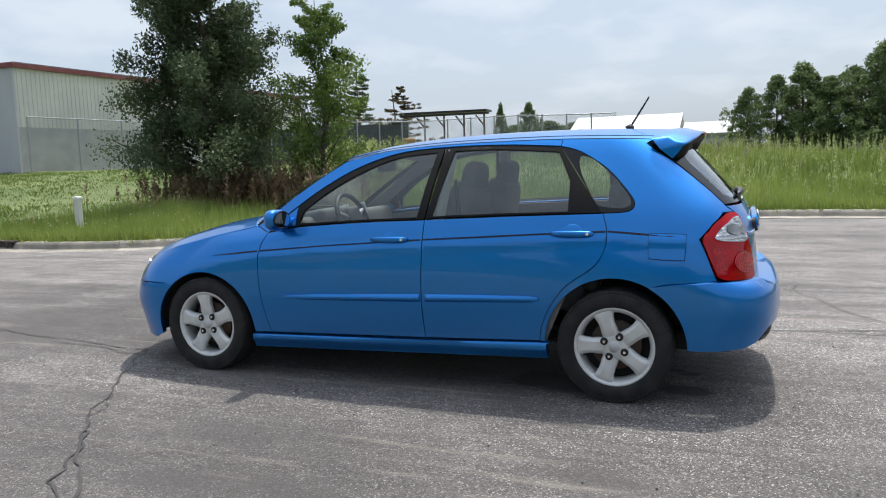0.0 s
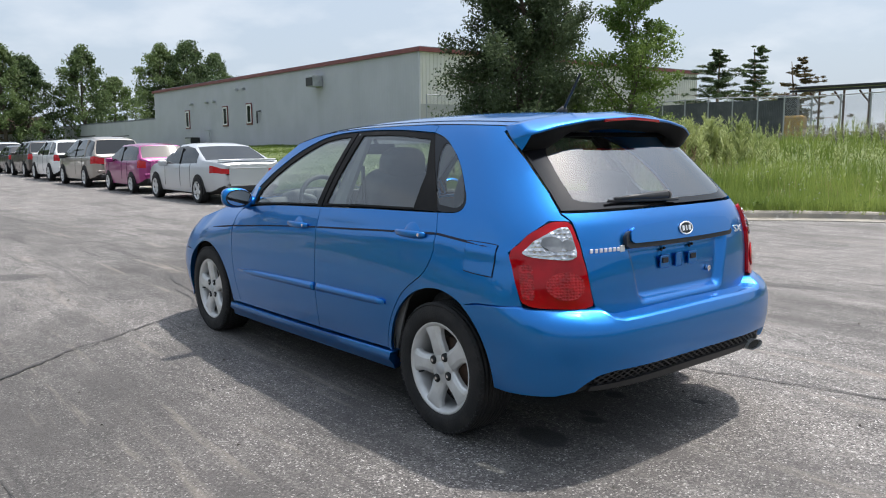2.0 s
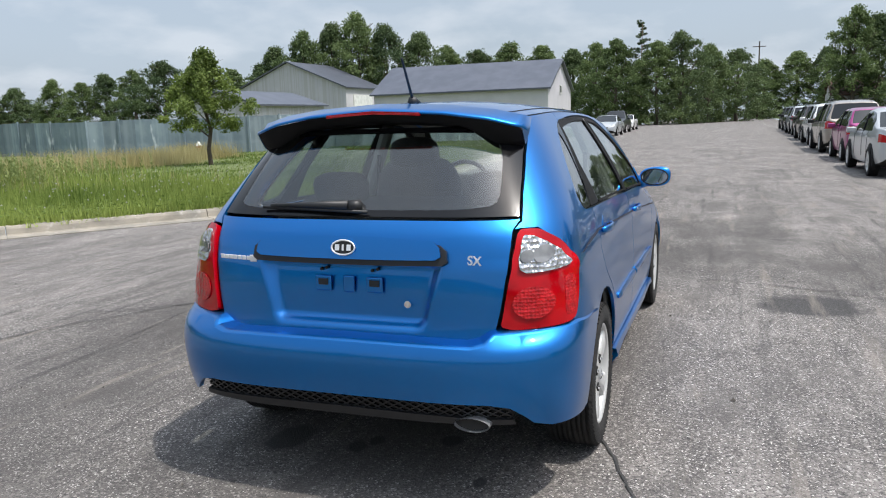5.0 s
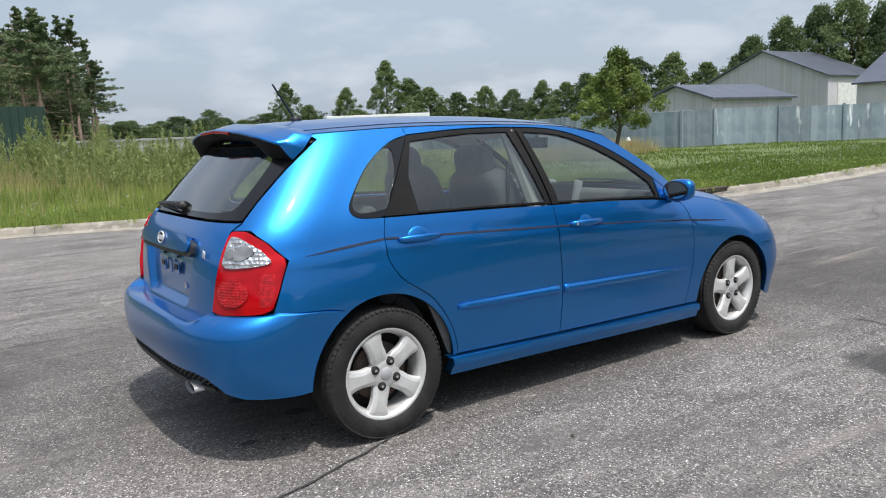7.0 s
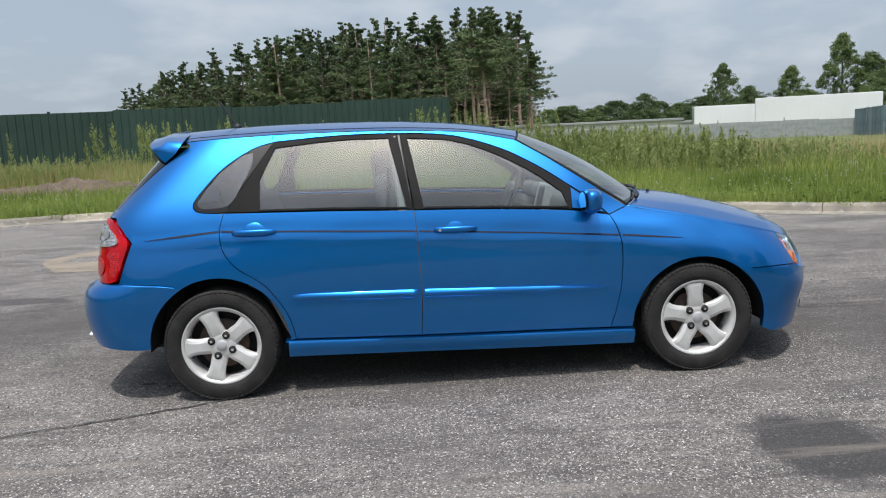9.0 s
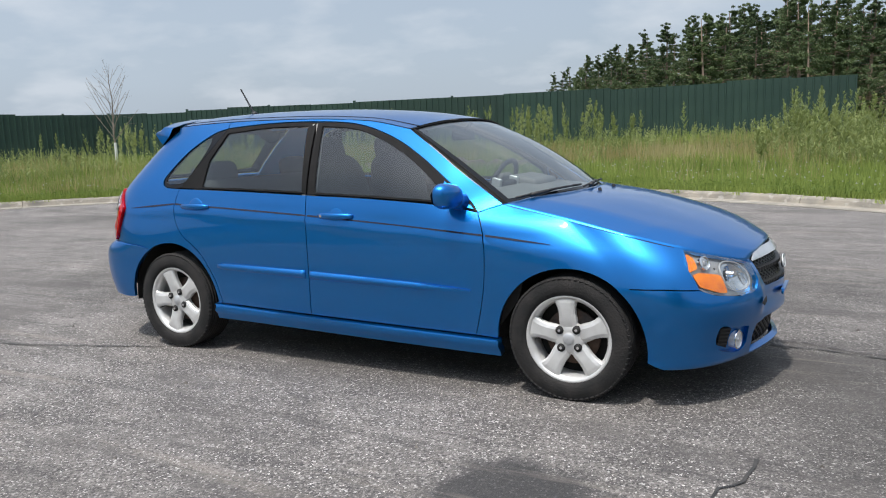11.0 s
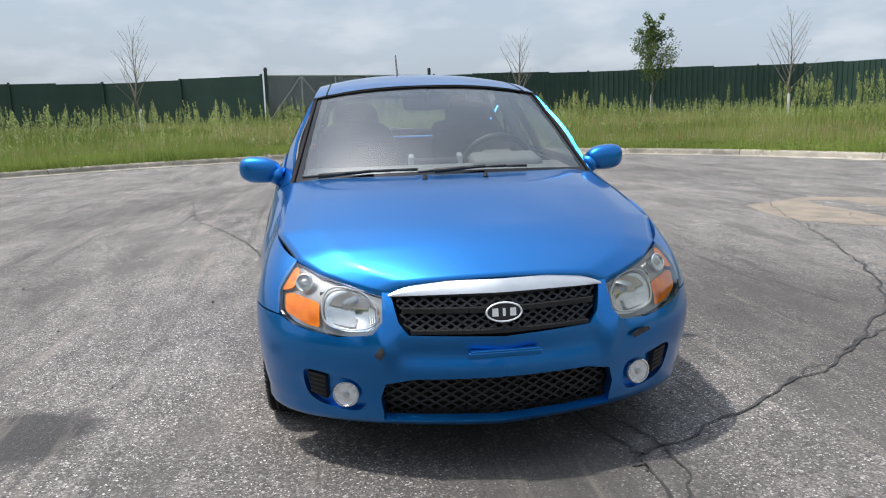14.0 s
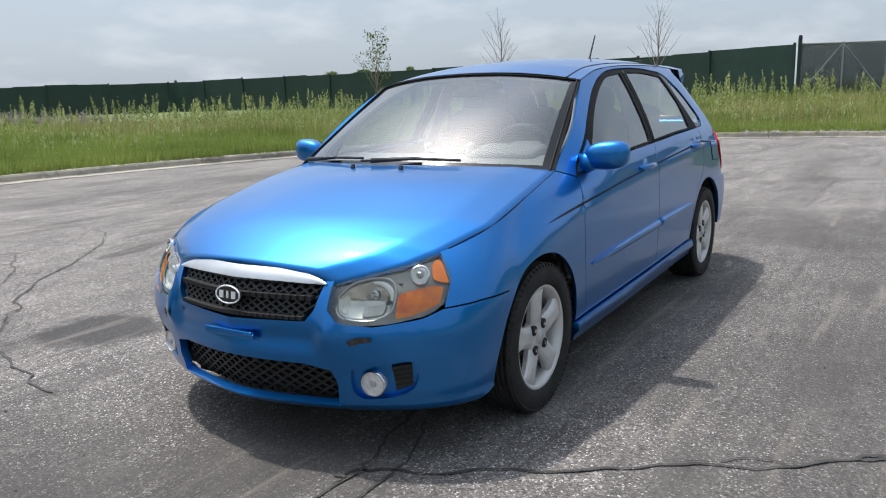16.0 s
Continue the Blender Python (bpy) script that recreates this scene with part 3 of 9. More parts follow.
# the long grey hall south of the street: front wall faces the street
hall = thing("industrial_hall", "long grey metal-sided hall with dark red roof trim", "building", (34.8, -26.6, 0.9))
HL, HH, HD = 48.0, 6.1, 30.0
place_panel("wall", ribs(HL, HH, 0.3, 0.010, m_siding), hall, (HL, 0, 0), 180)
place_panel("wall", ribs(HD, 2.85, 0.3, 0.0, m_block), hall, (0, 0, 0), -90, "bare grey concrete lower wall")
place_panel("wall", ribs(HD, HH - 2.85, 0.3, 0.035, m_siding_light), hall, (0, 0, 2.85), -90, "lighter ribbed upper wall")
part("roof", box((HL + 0.3, HD, 0.3), (HL / 2, -HD / 2, HH + 0.10), 0.02), m_roof_dark, hall)
part("fascia", box((HL + 0.5, 0.12, 0.26), (HL / 2, 0.10, HH + 0.06), 0.01), m_red_trim, hall, "dark red roof fascia")
part("fascia", box((0.12, HD, 0.26), (-0.12, -HD / 2, HH + 0.06), 0.01), m_red_trim, hall, "dark red roof fascia")
part("corner_trim", box((0.12, 0.12, HH), (-0.02, 0.03, HH / 2)), m_siding, hall)
for wx, wz in ((24.2, 3.05), (29.2, 3.0), (38.4, 2.95)):
    hw_ob = window_unit(hall, (wx, 0.06, wz), 0, 1.0, 1.75, m_red_trim)
    for dx in (-0.40, 0.40):
        part("sash", box((0.13, 0.10, 1.62), (dx, 0.01, 0), 0.01), m_white, hw_ob)
    for dz in (-0.75, 0.75):
        part("sash", box((0.68, 0.10, 0.12), (0, 0.01, dz), 0.01), m_white, hw_ob)
duct = bmesh.new()
box((1.1, 0.8, 0.8), (12.2, 0.45, 5.0), 0.03, bm=duct)
part("vent_hood", duct, m_galv, hall, "galvanised vent hood")
part("hood_opening", box((0.95, 0.05, 0.6), (12.2, 0.86, 4.95)), m_black, hall)
for lx in (25.0, 26.4, 31.5, 33.2, 37.0):
    part("wall_light", box((0.35, 0.3, 0.22), (lx, 0.2, 4.4 if lx > 30 else 5.2), 0.03), m_galv, hall)
part("downpipe", tube([(21.9, 0.15, 3.2), (22.5, 0.15, 3.2), (22.5, 0.15, 2.2)], 0.07), m_black, hall)
part("gas_meter", tube([(32.5, 0.3, 0), (32.5, 0.3, 1.8), (33.6, 0.3, 1.8)], 0.07), m_galv, hall)
side_fence = thing("chain_link_fence", "tall galvanised chain-link fence before the hall's end wall", "fence", (0, 0, 0))
sf_z = soil_z(33.8, -26.5)
for k in range(5):
    part("post", rod((33.7, -26.3 - 3.4 * k, sf_z - 0.2), (33.7, -26.3 - 3.4 * k, sf_z + 3.0), 0.05), m_mesh_wire, side_fence)
part("top_rail", rod((33.7, -26.3, sf_z + 2.98), (33.7, -39.9, sf_z + 2.98), 0.035), m_mesh_wire, side_fence)
cond = thing("condenser_unit", "dark grey outdoor air conditioning unit by the hall", "air conditioner", (69.8, -25.6, 0.85))
part("cabinet", box((1.6, 0.9, 1.2), (0, 0, 0.6), 0.05), m_black, cond)
part("grille", box((1.4, 0.04, 1.0), (0, 0.47, 0.6), 0.01), m_galv, cond)
annex = thing("hall_annex", "lower grey metal annex behind the long hall", "building", (83.0, -27.5, 0.9))
place_panel("wall", ribs(45, 3.4, 0.3, 0.010, m_siding), annex, (45, 0, 0), 180)
part("roof", box((45, 12, 0.2), (22.5, -6, 3.4), 0.02), m_roof_dark, annex)


def gable(name, label, at, turn, w, length, eave, rise, wall_mat, roof_mat, group=""):
    """A gabled building: the gable faces -y, the length runs to +y."""
    th = thing(name, label, "building", at, turn, group)
    v = [(-w / 2, 0, 0), (w / 2, 0, 0), (w / 2, 0, eave), (0, 0, eave + rise), (-w / 2, 0, eave)]
    v += [(x, length, z) for x, _, z in v]
    part("wall", mesh_of("wall", v, [(0, 1, 2, 3, 4), (9, 8, 7, 6, 5), (1, 6, 7, 2), (5, 0, 4, 9)], wall_mat), None, th)
    o = 0.35
    sl = rise / (w / 2)
    r = []
    for sx in (-1, 1):
        r = [(0, -o, eave + rise + 0.05), (sx * (w / 2 + o), -o, eave - o * sl + 0.05), (sx * (w / 2 + o), length + o, eave - o * sl + 0.05), (0, length + o, eave + rise + 0.05)]
        q = [(x, y, z + 0.16) for x, y, z in r]
        part("roof", mesh_of("roof", r + q, [(3, 2, 1, 0), (4, 5, 6, 7), (0, 1, 5, 4), (1, 2, 6, 5), (2, 3, 7, 6)], roof_mat), None, th)
    return th


m_barn_wall = material("beige_ribbed_siding", (0.50, 0.485, 0.53), 0.6, second=(0.45, 0.44, 0.48), scale=0.6)
layer(m_barn_wall, (0.40, 0.385, 0.39), (2.2, 2.2, 0.001), 1.6, 0.48, 0.56, 0.7, 1)
barn = gable("storage_barn", "tan metal storage barn with a dark roof", (86.1, 52.9, -0.2), -92, 17, 11, 6.1, 3.5, m_barn_wall, m_roof_dark)
part("lean_wall", box((0.05, 11, 6.0), (8.53, 5.5, 3.0)), m_tan, barn)
part("garage_door", box((0.06, 5.2, 5.0), (8.60, 4.6, 2.7), 0.01), m_white, barn, "white roll-up garage door")
part("door_surround", box((0.05, 5.4, 5.1), (8.58, 4.6, 2.7), 0.01), m_siding_light, barn)
long_barn = gable("long_barn", "long tan building with a dark metal roof", (77, 15.0, -0.2), 0, 12, 18.6, 4.4, 2.9, m_tan, m_roof_dark)
for wy in (2.6, 6.5):
    window_unit(long_barn, (-6.04, wy, 2.2), 90, 0.9, 1.0, m_white)
for wx in (-2.2, 1.5):
    window_unit(long_barn, (wx, -0.05, 1.5), 0, 0.7, 1.9, m_white)
window_unit(long_barn, (0.0, -0.05, 4.4), 0, 0.9, 0.8, m_white)
shed = gable("garden_shed", "small light-walled shed with a dark roof", (52.1, 39.4, -0.2), -92, 7.5, 11, 3.3, 1.2, m_barn_wall, m_roof_dark)
part("shed_door", box((2.6, 0.05, 2.4), (0.6, -0.04, 1.3), 0.01), m_white, shed)


def fence_run(name, label, a, b, height, panel, data, post_mat, parent=None, drop=0.1, sink=0.1):
    """A straight run of fence panels and posts from a to b."""
    a, b = Vector(a), Vector(b)
    n = max(1, round((b - a).length / panel))
    turn = math.degrees(math.atan2(b.y - a.y, b.x - a.x))
    root = tagged(new(name), label, "fence", kind="")
    post = box((0.10, 0.10, height + 0.15), (0, 0.07, height / 2))
    post_me = bpy.data.meshes.new("post")
    post.to_mesh(post_me)
    post.free()
    post_me.materials.append(post_mat)
    for i in range(n + 1):
        p = a.lerp(b, i / n)
        z = soil_z(p.x, p.y) - sink
        if i < n:
            place_panel("panel", data, root, (p.x, p.y, z), turn).scale.x = (b - a).length / n / panel * 1.002
        if i % (2 if panel > 2 else 4) == 0:
            place_panel("post", post_me, root, (p.x, p.y, z), turn)
    return root


green = ribs(2.40, 2.6, 0.30, 0.035, m_fence_green)
NF = [(2.2, 31.2), (-10, 30.2), (-20, 28.2), (-33, 24.0), (-37.5, 14.0), (-39.2, 5.6)]
for a, b in zip(NF, NF[1:]):
    fence_run("green_fence", "tall dark green ribbed metal fence", b, a, 2.6, 2.4, green, m_fence_green)
SF = [(-36.0, -3.6), (-39.0, -12), (-40.5, -31), (-41, -54), (-26, -66), (-5, -72)]
for a, b in zip(SF, SF[1:]):
    fence_run("green_fence", "tall dark green ribbed metal fence", a, b, 2.6, 2.4, green, m_fence_green)

# sliding mesh gate between the two fences
gate = thing("mesh_gate", "galvanised chain-link gate between green fences", "gate", (0, 0, 0))
ga, gb = Vector((-39.0, 5.3, soil_z(-39, 5.3))), Vector((-36.0, -3.4, soil_z(-36, -3.4)))
gd = (ga - gb)
for z in (0.15, 2.5):
    part("rail", rod(gb + Vector((0, 0, z)), ga + Vector((0, 0, z)), 0.045), m_mesh_wire, gate)
for k in range(6):
    p = gb + gd * (k / 5)
    part("upright", rod(p + Vector((0, 0, 0.1)), p + Vector((0, 0, 2.55)), 0.04), m_mesh_wire, gate)
    if k < 5:
        q = gb + gd * ((k + 1) / 5)
        part("brace", rod(p + Vector((0, 0, 2.5 if k % 2 else 0.15)), q + Vector((0, 0, 0.15 if k % 2 else 2.5)), 0.025), m_mesh_wire, gate)


def wire_mesh(a, b, z0, z1, pitch=0.11, r=0.006):
    tris = []
    a, b = np.array(a, float), np.array(b, float)
    L = np.hypot(*(b - a)[:2])
    u = (b - a)[:2] / L
    n = int((L + (z1 - z0)) / pitch)
    for sgn in (1, -1):
        for k in range(n):
            s0 = -(z1 - z0) + k * pitch
            s_a, s_b, za, zb = s0, s0 + (z1 - z0), z0, z1
            if s_a < 0:
                za, s_a = z0 - s_a, 0.0
            if s_b > L:
                zb, s_b = z1 - (s_b - L), L
            if zb <= za:
                continue
            if sgn < 0:
                za, zb = z0 + z1 - za, z0 + z1 - zb
            p, q = (a[0] + u[0] * s_a, a[1] + u[1] * s_a), (a[0] + u[0] * s_b, a[1] + u[1] * s_b)
            o = r * 1.4
            tris.append([(p[0], p[1], za - o), (q[0], q[1], zb - o), (q[0], q[1], zb + o)])
            tris.append([(p[0], p[1], za - o), (q[0], q[1], zb + o), (p[0], p[1], za + o)])
    return tris


m_gate_wire = material("dark_coated_wire", (0.03, 0.05, 0.045), 0.6)
part("chain_link", tri_mesh("chain_link", wire_mesh((33.7, -26.3), (33.7, -39.9), sf_z + 0.05, sf_z + 2.95, 0.12, 0.005), m_mesh_wire), None, side_fence)
gz = float(gb.z)
part("chain_link", tri_mesh("chain_link", wire_mesh(gb[:2], ga[:2], gz + 0.15, gz + 2.5, 0.06, 0.015), m_gate_wire), None, gate)
for p in (ga, gb):
    gp = thing("gate_post", "dark square gate post with a round cap", "post", (p.x, p.y, p.z - 0.1))
    part("shaft", box((0.16, 0.16, 2.85), (0, 0, 1.42), 0.01), m_fence_green, gp)
    part("cap", rod((0, 0, 2.85), (0, 0, 3.0), 0.10, 0.07, 12), m_black, gp)

# weathered grey fence on the far side of the street
per_piece(m_fence_grey, 0.22)
per_piece(m_fence_green, 0.12)
grey = ribs(0.85, 2.25, 0.425, 0.05, m_fence_grey)
GF = [(33, 50), (28.5, 31), (31.2, 22.6), (38, 17.6), (47, 13.4)]
for a, b in zip(GF[1:], GF[2:]):
    fence_run("grey_fence", "weathered blue-grey metal fence with flaking paint", b, a, 2.25, 0.85, grey, m_fence_grey, sink=0.35)
fence_run("grey_fence", "weathered blue-grey metal fence with flaking paint", GF[1], GF[0], 2.25, 0.85, grey, m_fence_grey, sink=0.35)
fence_run("grey_fence", "low dark grey fence before parked trailers", (33, 50), (10, 62), 1.7, 2.4, ribs(2.4, 1.55, 0.4, 0.02, m_galv), m_galv, sink=0.3)

# chain-link fence and machines in the yard south of the street
yard = thing("chain_link_fence", "dark slatted chain-link fence round a work yard", "fence", (0, 0, 0))
m_slat = material("dark_privacy_slats", (0.045, 0.05, 0.055), 0.7, second=(0.07, 0.075, 0.08), scale=2)
ya, yb = (24.0, -32.6), (4.0, -36.0)
for i in range(16):
    p, q = [(ya[0] + (yb[0] - ya[0]) * k / 16, ya[1] + (yb[1] - ya[1]) * k / 16) for k in (i, i + 1)]
    z = soil_z(*p)
    part("post", rod((*p, z - 0.2), (*p, z + 2.2), 0.04), m_mesh_wire, yard)
    if i < 7:
        d = Vector((q[0] - p[0], q[1] - p[1], 0))
        sl = bmesh.new()
        for k in range(15):
            c = Vector((*p, z + 1.0)) + d * ((k + 0.5) / 15)
            box((d.length / 15 * 0.96, 0.012, 1.95), c, 0, math.degrees(math.atan2(d.y, d.x)), bm=sl)
        part("slats", sl, m_slat, yard)
    else:
        part("wire", tri_mesh("wire", wire_mesh(p, q, z + 0.05, z + 2.1, 0.10, 0.005), m_mesh_wire), None, yard)
    part("top_rail", rod((*p, z + 2.15), (*q, soil_z(*q) + 2.15), 0.03), m_mesh_wire, yard)
m_rust = material("rusty_steel", (0.10, 0.045, 0.025), 0.8, second=(0.05, 0.03, 0.025), scale=5)
m_yellow = material("machine_yellow", (0.42, 0.24, 0.04), 0.6, second=(0.25, 0.15, 0.05), scale=4)
frame_th = thing("steel_frame_shelter", "dark steel frame shelter with a ragged roof", "shelter", (12.3, -39.6, 1.0), 4)
for k in range(5):
    part("post", rod((k * 1.25, 0, 0), (k * 1.25, 0, 2.9), 0.06), m_rust, frame_th)
    part("bracket", rod((k * 1.25, 0, 2.2), (k * 1.25 + 0.5, 0, 2.85), 0.05), m_rust, frame_th)
part("beam", box((5.6, 0.3, 0.12), (2.5, 0, 2.95), 0.02), m_black, frame_th)
part("beam", box((5.2, 1.4, 0.12), (2.4, -0.5, 3.12), 0.02), m_black, frame_th)
dig = thing("yellow_excavator", "yellow construction machine with a dark cab", "machine", (17.6, -38.2, 1.0), 20)
part("body", box((2.6, 1.6, 1.2), (0, 0, 1.0), 0.12), m_yellow, dig)
part("cab", box((1.0, 1.2, 1.2), (-0.4, 0, 2.1), 0.1), m_black, dig)
part("track", box((3.0, 1.8, 0.5), (0, 0, 0.3), 0.2), m_black, dig)
for wx, wy, wl2, wh, lab in ((4.0, -82, 10.5, 4.6, "far white metal building with a pale roof"), (-2.6, -80, 5.6, 3.4, "far low grey building")):
    fb = gable("far_building", lab, (wx, wy, 1.0), -90, 10, wl2, wh * 0.55, wh * 0.35, m_white if wl2 > 10 else m_siding, m_white if wl2 > 10 else m_galv)

# trailers beyond the north field
m_trailer = material("white_trailer_skin", (0.74, 0.75, 0.76), 0.4, second=(0.70, 0.71, 0.72), scale=0.3)


def trailer(at, turn, length, h=2.8):
    th = thing("box_trailer", "long white box trailer parked beyond the field", "trailer", at, turn)
    part("box", box((length, 2.5, h), (0, 0, 1.1 + h / 2), 0.05), m_trailer, th)
    for k in range(int(length / 1.2)):
        part("seam", box((0.03, 2.53, h - 0.2), (-length / 2 + 0.8 + 1.2 * k, 0, 1.1 + h / 2)), m_white, th)
    for sx in (-1, 1):
        part("end_door", box((0.05, 2.36, h - 0.16), (sx * (length / 2 + 0.015), 0, 1.1 + h / 2), 0.01), m_siding, th, "grey roll-up end door")
    part("rail", box((length - 0.2, 2.4, 0.15), (0, 0, 1.02)), m_galv, th)
    for wx in (-length / 2 + 1.2, -length / 2 + 2.3, length / 2 - 2.5):
        part("wheel", rod((wx, -1.25, 0.5), (wx, 1.25, 0.5), 0.5, sides=16), m_black, th)
    return th


trailer((47.9, 82.2, 0.0), -25, 13.0)
trailer((42.5, 95, 0.0), -15, 7.6, 2.4)
for x, y, w, h in ((23, 110, 36, 2.0), (38, 118, 20, 1.6)):
    fb = thing("far_depot", "long low pale depot building in the distance", "building", (x, y, 0), -8)
    part("wall", box((w, 6, h), (0, 0, h / 2), 0.02), m_siding_light, fb)
    part("roof", box((w + 0.6, 6.6, 0.3), (0, 0, h + 0.1), 0.02), m_galv, fb)

# ---- the blue hatchback ----
def paint(name, color, second, flake=0.55, rough=0.32):
    m = material(name, color, rough, flake, second=second, scale=0.8, mix=(0.3, 0.8), detail=2)
    b = m.node_tree.nodes["Principled BSDF"]
    b.inputs["Coat Weight"].default_value, b.inputs["Coat Roughness"].default_value = 0.8, 0.03
    return m


def clear_glass(name, tint, gloss=1.0, base=0.145):
    """A thin pane: tinted see-through with a mirror's share by Fresnel."""
    m = bpy.data.materials.new(name)
    m.use_nodes = True
    n, l = m.node_tree.nodes, m.node_tree.links
    n.remove(n["Principled BSDF"])
    t, g, mx, fr = n.new("ShaderNodeBsdfTransparent"), n.new("ShaderNodeBsdfGlossy"), n.new("ShaderNodeMixShader"), n.new("ShaderNodeLayerWeight")
    pw, ma = n.new("ShaderNodeMath"), n.new("ShaderNodeMath")
    t.inputs["Color"].default_value = (*tint, 1)
    g.inputs["Roughness"].default_value, g.inputs["Color"].default_value = 0.015, (gloss, gloss, gloss, 1)
    fr.inputs["Blend"].default_value = 0.5
    pw.operation, pw.inputs[1].default_value = "POWER", 3.0
    ma.operation, ma.inputs[1].default_value, ma.inputs[2].default_value = "MULTIPLY_ADD", 0.85, base
    l.new(fr.outputs["Facing"], pw.inputs[0])
    l.new(pw.outputs[0], ma.inputs[0])
    l.new(ma.outputs[0], mx.inputs[0])
    l.new(t.outputs[0], mx.inputs[1])
    l.new(g.outputs[0], mx.inputs[2])
    l.new(mx.outputs[0], n["Material Output"].inputs["Surface"])
    return m


m_blue = paint("metallic_blue_paint", (0.005, 0.176, 0.53), (0.006, 0.186, 0.555), 0.94, 0.34)
m_glass = clear_glass("tinted_glass", (0.70, 0.76, 0.73), 1.0, 0.085)
m_glass_rear = clear_glass("rear_glass", (0.66, 0.72, 0.70), 1.0, 0.095)
m_glass_front = clear_glass("windscreen_glass", (0.76, 0.81, 0.79), 1.0, 0.11)
m_trim = material("black_window_trim", (0.010, 0.010, 0.010), 0.62, second=(0.016, 0.015, 0.015), scale=6, Specular_IOR_Level=0.12)
m_frit = material("black_glass_border", (0.006, 0.006, 0.007), 0.12, Specular_IOR_Level=0.35)
m_rubber = material("tyre_rubber", (0.008, 0.008, 0.008), 0.85, second=(0.020, 0.018, 0.017), scale=12, bump=0.2, bump_scale=90)
m_alloy = material("silver_alloy", (0.62, 0.62, 0.61), 0.40, 0.35, second=(0.52, 0.515, 0.50), scale=10)
m_chrome = material("chrome", (0.78, 0.79, 0.80), 0.12, 1.0)
m_dull_chrome = material("worn_chrome", (0.72, 0.73, 0.74), 0.30, 0.75, second=(0.60, 0.61, 0.62), scale=8)
m_inner = material("dark_underbody", (0.012, 0.012, 0.012), 0.85, second=(0.025, 0.022, 0.02), scale=6)
m_seat = material("grey_seat_fabric", (0.085, 0.087, 0.092), 0.9, second=(0.115, 0.117, 0.12), scale=40, bump=0.3, bump_scale=200)
m_dash = material("grey_dash_plastic", (0.16, 0.16, 0.155), 0.7, second=(0.13, 0.13, 0.128), scale=20)
m_headliner = material("pale_headliner", (0.34, 0.335, 0.32), 0.9)
m_silver = material("silver_plastic", (0.48, 0.49, 0.50), 0.35, 0.4)
m_red = material("red_lamp_lens", (0.44, 0.002, 0.007), 0.08, second=(0.30, 0.0, 0.004), scale=9, Coat_Weight=0.15, Coat_Roughness=0.03, Specular_IOR_Level=0.3)
m_red_deep = material("red_reflector", (0.30, 0.002, 0.006), 0.15, second=(0.50, 0.004, 0.010), scale=60, Coat_Weight=0.2)
m_lamp_white = material("clear_lamp_reflector", (0.66, 0.66, 0.66), 0.18, 0.75, second=(0.42, 0.42, 0.43), scale=35, mix=(0.35, 0.6), Coat_Weight=1.0)
m_lamp_haze = material("hazed_lamp_housing", (0.31, 0.305, 0.30), 0.20, 0.45, second=(0.17, 0.17, 0.17), scale=14, Coat_Weight=0.8)
m_lamp_clear = material("pale_lamp_housing", (0.44, 0.43, 0.42), 0.22, 0.55, second=(0.40, 0.39, 0.38), scale=11, Coat_Weight=0.8)
m_bowl = material("lamp_bowl", (0.88, 0.88, 0.88), 0.10, 1.0, second=(0.74, 0.74, 0.75), scale=16, mix=(0.35, 0.65))
m_amber = material("amber_lamp", (0.88, 0.235, 0.002), 0.25, second=(0.66, 0.13, 0.002), scale=38)


def faceted(m, scale, strength):
    """Adds the small cut facets of a moulded lens."""
    n, l = m.node_tree.nodes, m.node_tree.links
    co, vo, bp = n.new("ShaderNodeTexCoord"), n.new("ShaderNodeTexVoronoi"), n.new("ShaderNodeBump")
    vo.inputs["Scale"].default_value, vo.inputs["Randomness"].default_value = scale, 0.35
    bp.inputs["Strength"].default_value, bp.inputs["Distance"].default_value = strength, 0.01
    l.new(co.outputs["Object"], vo.inputs["Vector"])
    l.new(vo.outputs["Distance"], bp.inputs["Height"])
    l.new(bp.outputs[0], n["Principled BSDF"].inputs["Normal"])
    return m


faceted(m_amber, 60, 0.10)
faceted(m_red_deep, 95, 0.25)
faceted(m_lamp_white, 60, 0.7)
m_red_inner = faceted(material("red_inner_lens", (0.50, 0.006, 0.010), 0.15, second=(0.30, 0.001, 0.004), scale=28, Coat_Weight=0.2), 85, 0.45)
m_lens = clear_glass("lamp_lens", (0.96, 0.96, 0.94), 1.0, 0.05)
m_lens_dull = clear_glass("yellowed_lens", (0.80, 0.80, 0.74), 1.0, 0.06)
m_fog = material("fog_lamp_reflector", (0.82, 0.82, 0.82), 0.25, 0.3, second=(0.6, 0.6, 0.6), scale=60)
m_flute = material("fluted_reflector", (0.86, 0.86, 0.86), 0.14, 0.9)
fn, fl = m_flute.node_tree.nodes, m_flute.node_tree.links
f_co, f_wv, f_bp = fn.new("ShaderNodeTexCoord"), fn.new("ShaderNodeTexWave"), fn.new("ShaderNodeBump")
f_wv.bands_direction = "Y"
f_wv.inputs["Scale"].default_value = 45
f_bp.inputs["Strength"].default_value, f_bp.inputs["Distance"].default_value = 0.35, 0.01
fl.new(f_co.outputs["Object"], f_wv.inputs["Vector"])
fl.new(f_wv.outputs["Fac"], f_bp.inputs["Height"])
fl.new(f_bp.outputs[0], fn["Principled BSDF"].inputs["Normal"])
m_letter = material("bright_lettering", (0.80, 0.81, 0.82), 0.3, 0.35)
m_scuff = material("scuffed_primer", (0.025, 0.025, 0.026), 0.9, second=(0.06, 0.06, 0.06), scale=60)

